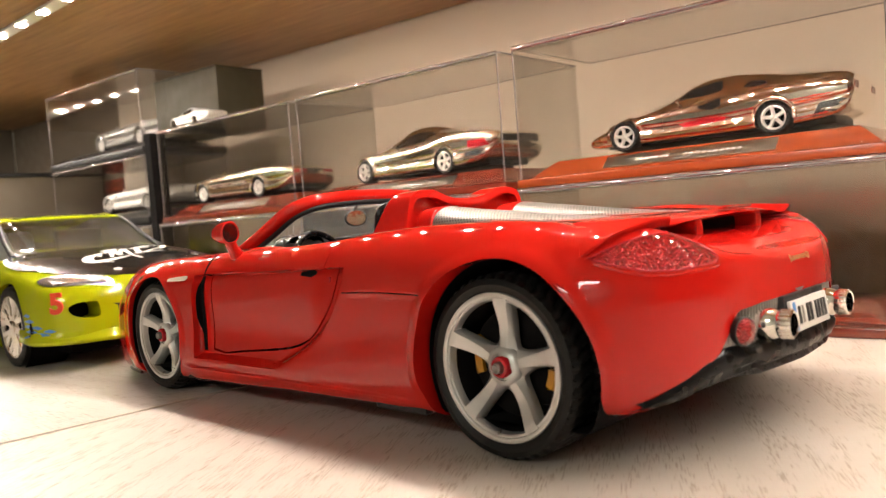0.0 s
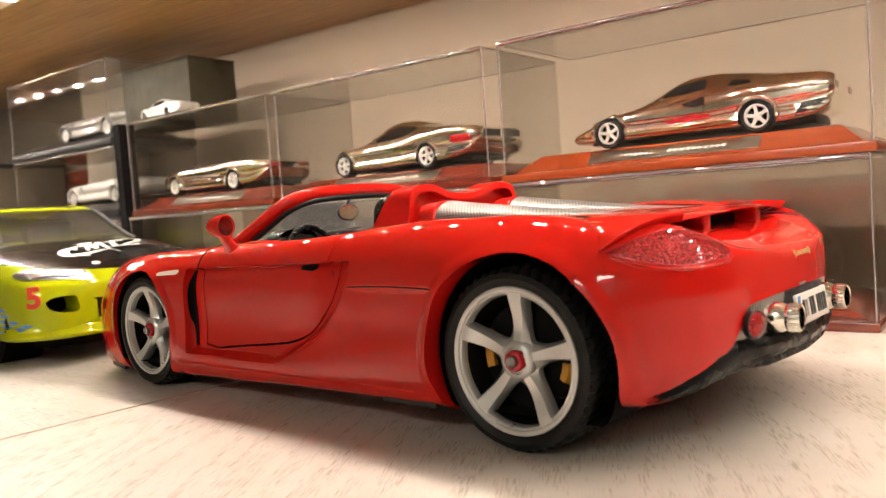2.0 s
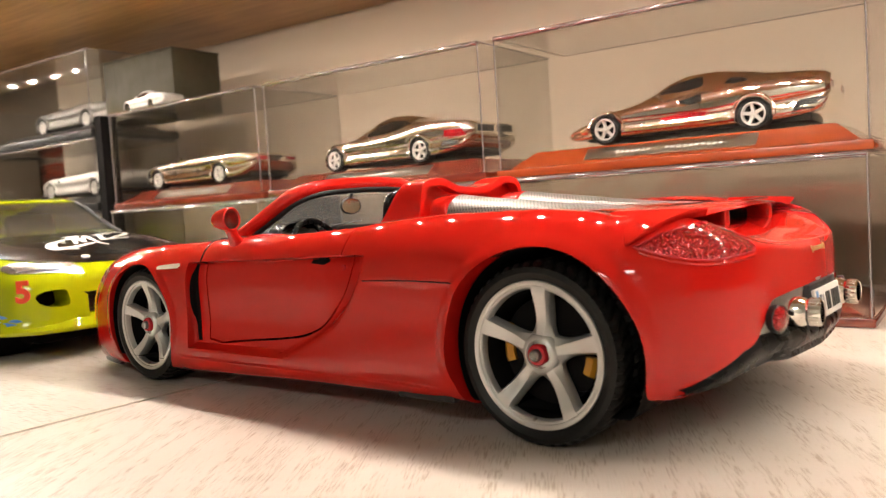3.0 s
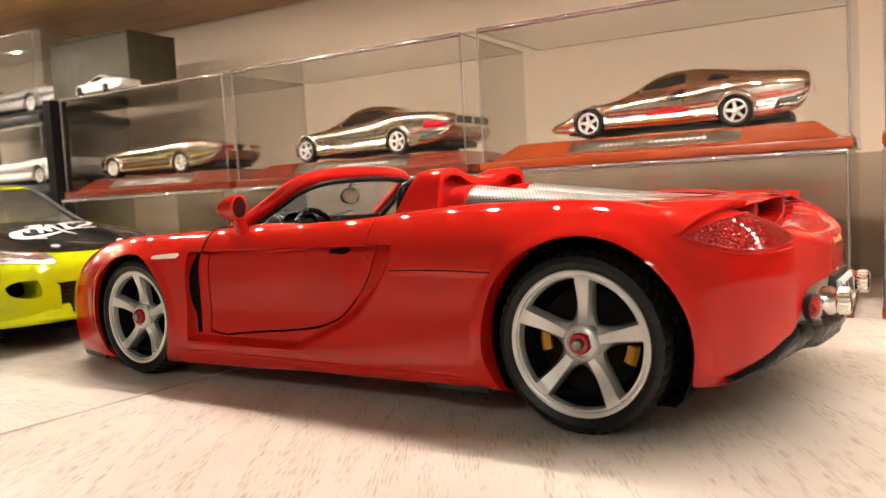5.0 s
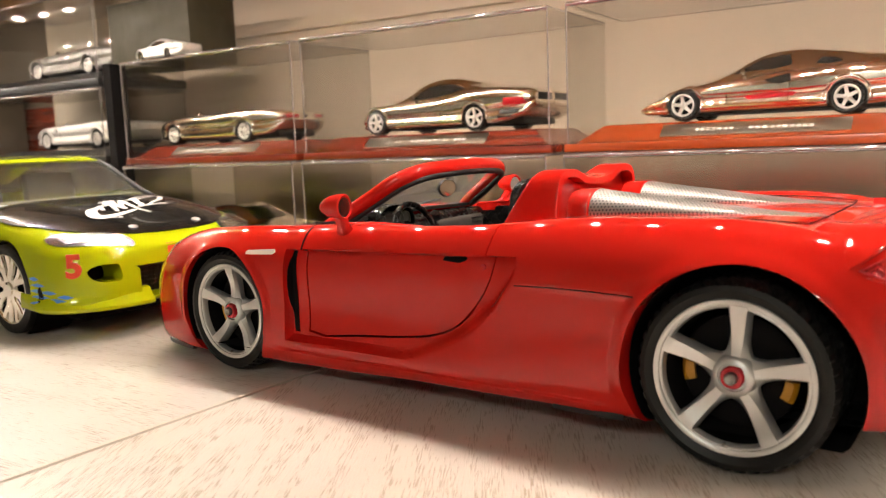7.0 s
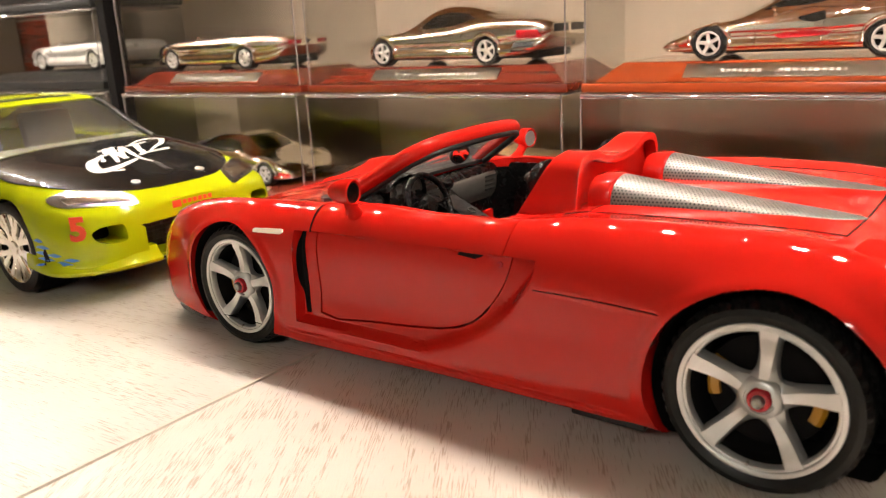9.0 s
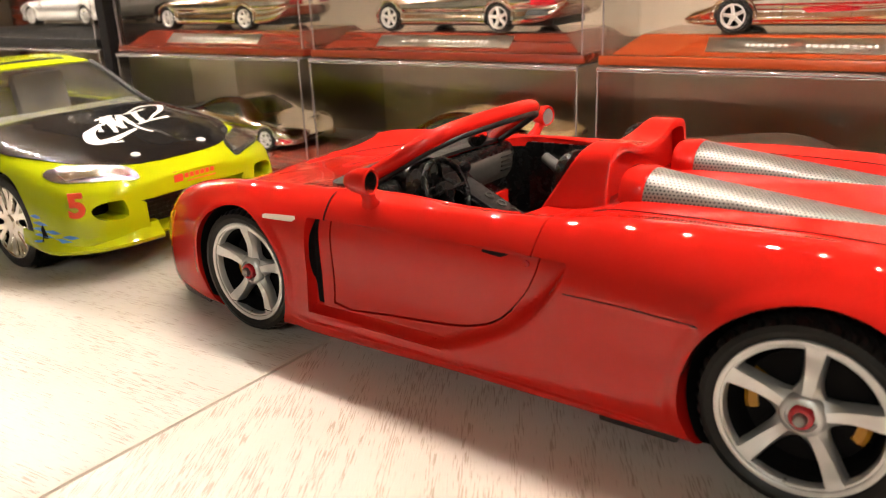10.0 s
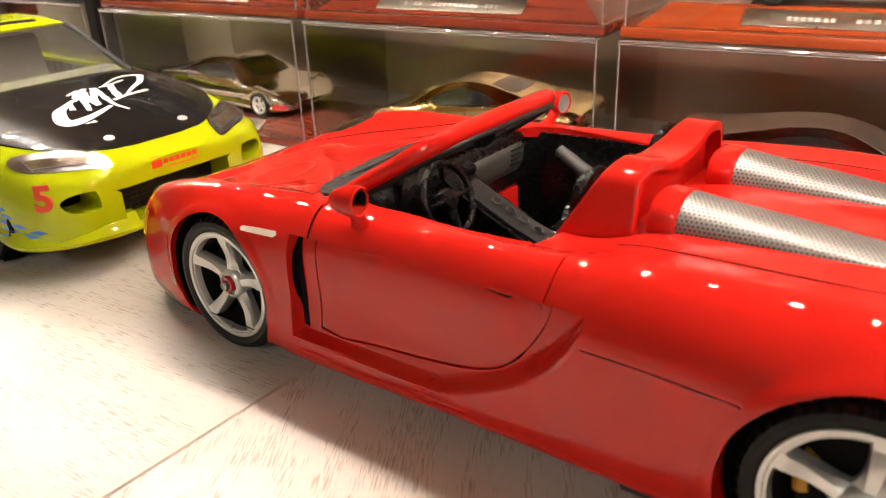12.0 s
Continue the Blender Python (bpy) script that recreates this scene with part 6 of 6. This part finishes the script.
def lime_car():
    car = thing("street_coupe", pose(-0.6013, 0.1165, 0, 0, 0, -5) @ Matrix.Diagonal((1, 1.08, 1, 1)), "lime yellow model coupe with a black bonnet, beside the red car", "model car")
    me = arr_mesh("body", *loft(LIME_ROWS, stations(-80, 271, 3.0, ((235, 271, 1.0),)), 8, lime_push))
    skin = Skin(me)
    arch_f, arch_r = disc_poly(200, 26.5, 28.6, 60), disc_poly(0, 26.5, 28.6, 60)
    cut = [prism(p, "y", a, b) for p in (arch_f, arch_r) for a, b in ((42, 100), (-100, -42))]
    # bumper mouth and side ducts
    cut.append(prism(smooth_line([(-28, 20), (28, 20), (30, 22), (30.5, 37), (29, 38.8), (-29, 38.8), (-30.5, 37), (-30, 22)], 3, True), "x", 250, 300))
    for s in (1, -1):
        cut.append(prism([(s * a, b) for a, b in smooth_line([(40.5, 32.5), (41, 40), (43.5, 41.6), (52, 41.4), (56.5, 38.6), (54.5, 34), (48, 31.8)], 3, True)], "x", 246, 300))
    cabin = [(14, -46), (60, -52), (120, -52), (146, -44), (150, 0), (146, 44), (120, 52), (60, 52), (14, 46)]
    cut.append(prism(cabin, "z", 40, 120))
    me = carve(me, arr_mesh("c", *join(*cut)))
    piece("body", finish(me, LIME, True, 32), car, "lime yellow painted body")
    for cx_ in (200, 0):
        for s in (1, -1):
            v, f = lathe(scaled([(0.1, 42.6), (28.3, 42.6), (28.3, 66.0)]), 48)
            piece("wheel_well", arr_mesh("wheel_well", [(a + cx_ * MM, s * b, c + 26.5 * MM) for a, b, c in v], f, DARK), car, "black wheel well")
    block("bumper_mesh", (252 * MM, 0, 30 * MM), (4 * MM, 70 * MM, 20 * MM), PLASTIC, car, 0.001, "black mesh intake")
    for k in range(26):
        piece("mesh_wire", arr_mesh("mesh_wire", *tube([(0.2545, (-34 + 2.7 * k) * MM, 0.021), (0.2545, (-34 + 2.7 * k) * MM, 0.0395)], 0.00025, 4), PLASTIC), car)
    for k in range(7):
        piece("mesh_wire", arr_mesh("mesh_wire", *tube([(0.2547, -0.034, (21.5 + 2.7 * k) * MM), (0.2547, 0.034, (21.5 + 2.7 * k) * MM)], 0.00025, 4), PLASTIC), car)
    for s in (1, -1):
        block("duct_back", (248.6 * MM, s * 48.2 * MM, 36.8 * MM), (3 * MM, 19 * MM, 11.4 * MM), DARK, car, 0.0008, "black duct backing")
    down = lambda u, v: (v, u, 120)
    # black bonnet
    hood = smooth_line([(-26, 258.5), (0, 261.5), (26, 258.5)], 5) + smooth_line([(36, 252.5), (50, 236), (61.5, 206), (62, 176), (57, 158)], 5) + smooth_line([(30, 161), (0, 163), (-30, 161)], 5) + smooth_line([(-57, 158), (-62, 176), (-61.5, 206), (-50, 236), (-36, 252.5)], 5)
    piece("bonnet", arr_mesh("bonnet", *patch(skin, hood, down, (0, 0, -1), 0.7, 0.5, 64, 60), HOOD_BLACK), car, "satin black bonnet")
    for s in (1, -1):
        p, nn = skin.hit((250.5, s * 20.5, 120), (0, 0, -1))
        piece("bonnet_pin", arr_mesh("bonnet_pin", *[(lambda vf: ([(a, c, b) for a, b, c in vf[0]], vf[1]))(lathe(scaled([(0.05, 1.1), (1.0, 1.1), (1.1, 0.7), (2.4, 0.6), (2.6, 0.2)]), 20))][0], PALE_SILVER), car, "pale bonnet pin", Matrix.Translation(p + nn * 0.0008) @ Vector((0, 0, 1)).rotation_difference(nn).to_matrix().to_4x4())
        # headlamp: reflector with a ribbed clear lens
        lamp = smooth_line([(s * 30, 267.4), (s * 40, 264.2), (s * 52, 257.6), (s * 60.2, 247.5), (s * 62.6, 236), (s * 58, 233.5), (s * 45, 244.5), (s * 32, 256)], 4, True)
        hl = piece("headlamp", arr_mesh("headlamp", *patch(skin, lamp, down, (0, 0, -1), 0.5, 0.5, 20, 16), HEAD_REFLECTOR), car, "clear headlamp with a ribbed chrome reflector")
        for k in range(7):
            line = []
            for i in range(9):
                q = i / 8
                u, v = 33 + 25 * q, 257.5 - 16 * q ** 1.4 + (k - 3) * 1.15 + 3.2
                p, nn = skin.hit((v, s * u, 120), (0, 0, -1))
                if p is not None:
                    line.append(p + nn * 0.0009)
            piece("lamp_rib", arr_mesh("lamp_rib", *tube(line, 0.0005, 6), CHROME), hl)
        ls = piece("lamp_lens", arr_mesh("lamp_lens", *patch(skin, lamp, down, (0, 0, -1), 2.0, 0.2, 20, 16), LENS), hl)
        ls.visible_shadow = False
        seam = [skin.hit((z_, s * u_, 120), (0, 0, -1)) for u_, z_ in lamp]
        piece("lamp_seam", arr_mesh("lamp_seam", *tube([p + nn * 0.0003 for p, nn in seam if p is not None], 0.0004, 6, True), PLASTIC), car)
    # bonnet mark: a swoosh and jagged strokes, plain shapes
    rag = random.Random(4)
    def mark(outline, mat, name, lab, lift=0.45):
        piece(name, arr_mesh(name, *patch(skin, outline, down, (0, 0, -1), lift, 0.0, 16, 8), mat), car, lab)
    def stroke(pts, wid, mat, name, lab):
        top, fs = [], []
        line = smooth_line([(x, (y - 7.5) / 1.08) for x, y in pts], 8)
        for i, (x, y) in enumerate(line):
            a, b = np.array(line[max(i - 1, 0)]), np.array(line[min(i + 1, len(line) - 1)])
            t = (b - a) / (np.linalg.norm(b - a) + 1e-9)
            k = i / (len(line) - 1)
            hw = (wid[0] + (wid[1] - wid[0]) * k) * (0.8 + 0.4 * rag.random()) if len(wid) == 2 else wid[0] + (wid[1] - wid[0]) * math.sin(math.pi * k)
            for s in (1, -1):
                p, nn = skin.hit((x - t[1] * hw * s, y + t[0] * hw * s, 120), (0, 0, -1))
                top.append(p + nn * 0.00082)
        for i in range(len(line) - 1):
            fs.append((2 * i, 2 * i + 1, 2 * i + 3, 2 * i + 2))
        piece(name, arr_mesh(name, top, fs, mat), car, lab)
    for pts, wid in (
        ([(199.3, -1.6), (206.1, -10.7), (210.5, -16.2), (218.9, -20.7), (225.1, -21.0), (226.6, -15.7), (224.1, -5.4), (217.6, 9.6)], (1.0, 3.6, 0)),
        ([(201.9, -4.3), (212.3, -9.9)], (0.5, 1.4)),
        ([(230.4, -14.4), (230.8, -8.3)], (0.6, 1.3)),
        ([(190.9, 0), (188.6, 5), (197.2, 0.8)], (0.9, 1.4)),
        ([(185.9, 8.3), (206.7, 1), (217.5, -3.5)], (2.0, 1.3)),
        ([(185.3, 13.3), (201.8, -2.1)], (1.6, 1.0)),
        ([(188.3, 10.2), (204.1, 5.4), (213.7, 4.8)], (2.0, 1.5)),
        ([(187.2, 17.9), (201.1, 9.8), (211.9, 5.4)], (1.7, 1.3)),
        ([(189.2, 17.4), (208.1, 13.1), (218.2, 12), (226.6, 14.5)], (2.0, 0.5)),
        ([(187.9, 20.9), (187.1, 28.1), (183.1, 39.5)], (0.7, 1.0)),
        ([(186.7, 28.9), (198.1, 23.8), (209.9, 20.3)], (1.6, 1.9)),
        ([(211.4, 15.3), (208.4, 25.8), (206.6, 40.3)], (1.1, 1.5)),
        ([(187.8, 23.4), (177.9, 37.7), (175.6, 48), (177.3, 55)], (0.6, 1.2)),
        ([(176.4, 55.5), (189.8, 46.6), (198.7, 36), (205.9, 27.5)], (2.0, 0.7))):
        stroke(pts, wid, WHITE_MARK, "bonnet_mark", "white painted swoosh and jagged strokes")
    # front decals
    fwd = lambda u, v: (330, u, v)
    def front_bar(u0, u1, v0, v1, mat, name, lab):
        piece(name, arr_mesh(name, *patch(skin, [(u0, v0), (u1, v0), (u1, v1), (u0, v1)], fwd, (-1, 0, 0), 0.12, 0.0, 8, 3), mat), car, lab)
    front_bar(-13, -7.5, 43.6, 49.4, RED_MARK, "front_decal", "orange-red sponsor mark on the nose")
    for k in range(6):
        front_bar(-6.6 + 3.3 * k, -4.1 + 3.3 * k, 44.8, 47.4, RED_MARK, "front_decal", "orange-red sponsor mark on the nose")
    front_bar(-5, 13, 42.6, 43.2, RED_MARK, "front_decal", "thin orange line")
    # race number on the bumper corner
    for s in (-1,):
        p, nn = skin.hit((300, -112, 42.5), (-0.62, 0.78, 0))
        yaw = math.degrees(math.atan2(nn.y, nn.x)) + 90
        text_shape("5", 0.0175, RED_MARK, car, "race_number", Matrix.Translation(p + nn * 0.0008 - Vector((0, 0, 0.0065))) @ pose(0, 0, 0, 90, 0, yaw), "red race number five", 0.0005, 0.0, 1.0, 0.0007)
        p, nn = skin.hit((172, -130, 54), (0, 1, 0))
        text_shape("TIRES", 0.0075, BLACK_MARK, car, "wing_lettering", Matrix.Translation((0.172, p.y - 0.0010, 0.0525)) @ pose(0, 0, 0, 82, 0, 0), "black lettering on the wing", 0.0006, 0.15)
        for k, (x0, z0, ln) in enumerate(((228, 35, 10), (229, 31.5, 14), (228, 28.2, 13), (229, 25, 17), (238, 27.6, 13), (240, 23.4, 18), (250, 25.4, 10), (229, 21.6, 15))):
            ol = [(x0, z0), (x0 + ln * 0.5, z0 + 1.1), (x0 + ln, z0 - 0.2), (x0 + ln * 0.6, z0 - 1.1), (x0 + 1, z0 - 0.9)]
            piece("flame_mark", arr_mesh("flame_mark", *patch(skin, ol, lambda u, v: (u, -130, v), (0, 1, 0), 0.12, 0.0, 10, 3), BLUE_MARK), car, "blue flame marking")
        piece("side_duct", arr_mesh("side_duct", *patch(skin, [(237, 20.5), (242.5, 20.5), (238, 31), (235.5, 29)], lambda u, v: (u, -130, v), (0, 1, 0), 0.14, 0.3, 6, 8), DARK), car, "black slot")
    # wheels
    tm = toy_wheel_meshes(26.5, 20.5, 20, 8, CHROME, True)
    toy_wheels(car, [(200, 68.5, 26.5), (200, -68.5, 26.5), (0, 69.5, 26.5), (0, -69.5, 26.5)], tm, 6, "chrome multi-spoke wheel with a black tyre")
    # cabin: roof shell and glazing as one hull cut into pieces
    hull = []
    for x, zt, wr, wb in ((160, 73.5, 44, 54), (150, 77, 47, 56), (135, 85, 47, 57), (118, 94.5, 46, 58), (104, 100, 45, 58), (85, 102.5, 44.5, 58), (60, 103, 44, 58), (30, 100.5, 43, 57), (5, 94, 42, 56), (-20, 85, 42, 54), (-34, 79, 42, 52)):
        hull.append((x, [(0, 66), (wb - 2, 66), (wb, 68), (wb - 1.2, 70), (wr + 2.5, (70 + zt * 2) / 3), (wr - 1, zt - 2.2), (wr * 0.6, zt - 0.5), (0, zt)]))
    hm = arr_mesh("hull", *loft(hull, stations(-34, 160, 4), 6))
    hskin = Skin(hm)
    piece("roof", arr_mesh("roof", *patch(hskin, [(-43, 104), (-20, 107.5), (0, 108.5), (20, 107.5), (43, 104), (43, 20), (0, 16), (-43, 20)], down, (0, 0, -1), 0.4, 1.2, 26, 24), LIME), car, "lime yellow roof")
    piece("roof_slot", arr_mesh("roof_slot", *patch(hskin, [(-30, 98), (30, 98), (31, 95), (30, 92), (-30, 92), (-31, 95)], down, (0, 0, -1), 0.6, 0.3, 20, 4), DARK), car, "dark sunroof gap")
    sc = piece("windscreen", arr_mesh("windscreen", *patch(hskin, [(-48, 156), (-25, 159.5), (0, 160), (25, 159.5), (48, 156), (43, 106), (20, 108.5), (0, 109.5), (-20, 108.5), (-43, 106)], down, (0, 0, -1), 0.1, 0.3, 26, 20), SCREEN), car, "clear windscreen")
    sc.visible_shadow = False
    rw = piece("rear_window", arr_mesh("rear_window", *patch(hskin, [(-40, 16), (40, 16), (38, -26), (-38, -26)], down, (0, 0, -1), 0.1, 0.3, 20, 12), DARK_GLASS), car, "dark rear window")
    for s in (1, -1):
        gl = piece("side_window", arr_mesh("side_window", *patch(hskin, [(136, 71.5), (112, 90), (85, 97), (40, 96), (10, 88), (14, 72)], lambda u, v: (u, s * 120, v), (0, -s, 0), 0.1, 0.3, 20, 10), SCREEN), car, "clear side window")
        gl.visible_shadow = False
        pts = [hskin.hit((x, s * y, 160), (0, 0, -1)) for x, y in ((158, 50.5), (148, 49.5), (132, 47.5), (116, 45), (104, 43.5))]
        piece("screen_pillar", arr_mesh("screen_pillar", *tube([p + Vector((0, s * 0.0008, -0.0006)) for p, nn in pts if p is not None], 0.0019, 8), PLASTIC), car, "black glossy screen pillar")
    # cabin floor, dashboard, seats
    v, f = prism([(x * 0.99, y * 0.99) for x, y in cabin], "z", 40.6, 69.0)
    piece("cabin_tub", arr_mesh("cabin_tub", v, [f[0]] + f[2:], LEATHER), car, "black cabin lining")
    piece("dashboard", arr_mesh("dashboard", *prism(smooth_line([(150, 60), (151, 72), (140, 74), (128, 72), (124, 64), (126, 58)], 3, True), "y", -48, 48), LIGHT_TRIM), car, "pale grey dashboard")
    for s in (1, -1):
        block("seat_back", (0.066, s * 0.026, 0.068), (0.010, 0.036, 0.046), LIGHT_TRIM, car, 0.004, "pale grey seat back", rot=Matrix.Rotation(radians(-12), 4, "Y"))
        block("seat_cushion", (0.088, s * 0.026, 0.047), (0.04, 0.036, 0.012), GREY_TRIM, car, 0.004)
    # flared lip along the foot of the bumper
    for s in (1, -1):
        path = smooth_line([(216, 69.5), (232, 69.5), (246, 67.5), (256, 63), (263.5, 54), (267.5, 44), (269.5, 34), (270, 25)], 4)
        vs, fs = [], []
        for i, p in enumerate(path):
            a_, b_ = path[max(i - 1, 0)], path[min(i + 1, len(path) - 1)]
            t_ = (b_ - a_) / np.linalg.norm(b_ - a_)
            o_ = np.array((-t_[1], t_[0]))
            if o_ @ np.array((p[0] - 200, p[1])) < 0:
                o_ = -o_
            g = 4.6 * ease(i / 9)
            for d, z in ((-5.0, 26.0), (-0.6, 25.6), (g * 0.35, 22.0), (g, 18.8), (g, 17.4), (g - 0.8, 16.6), (-6.0, 16.6)):
                q_ = p + o_ * d
                vs.append((q_[0] * MM, s * q_[1] * MM, z * MM))
        k_ = len(path)
        for i in range(k_ - 1):
            for j in range(7):
                fs.append((i * 7 + j, i * 7 + (j + 1) % 7, (i + 1) * 7 + (j + 1) % 7, (i + 1) * 7 + j))
        fs += [tuple(range(7)), tuple(range((k_ - 1) * 7, k_ * 7))]
        piece("bumper_lip", arr_mesh("bumper_lip", vs, fs, LIME, angle=40), car, "flared lime yellow bumper lip")
    block("underbody", (0.095, 0, 0.011), (0.30, 0.10, 0.006), DARK, car, 0.001)
    return car


lime_car()
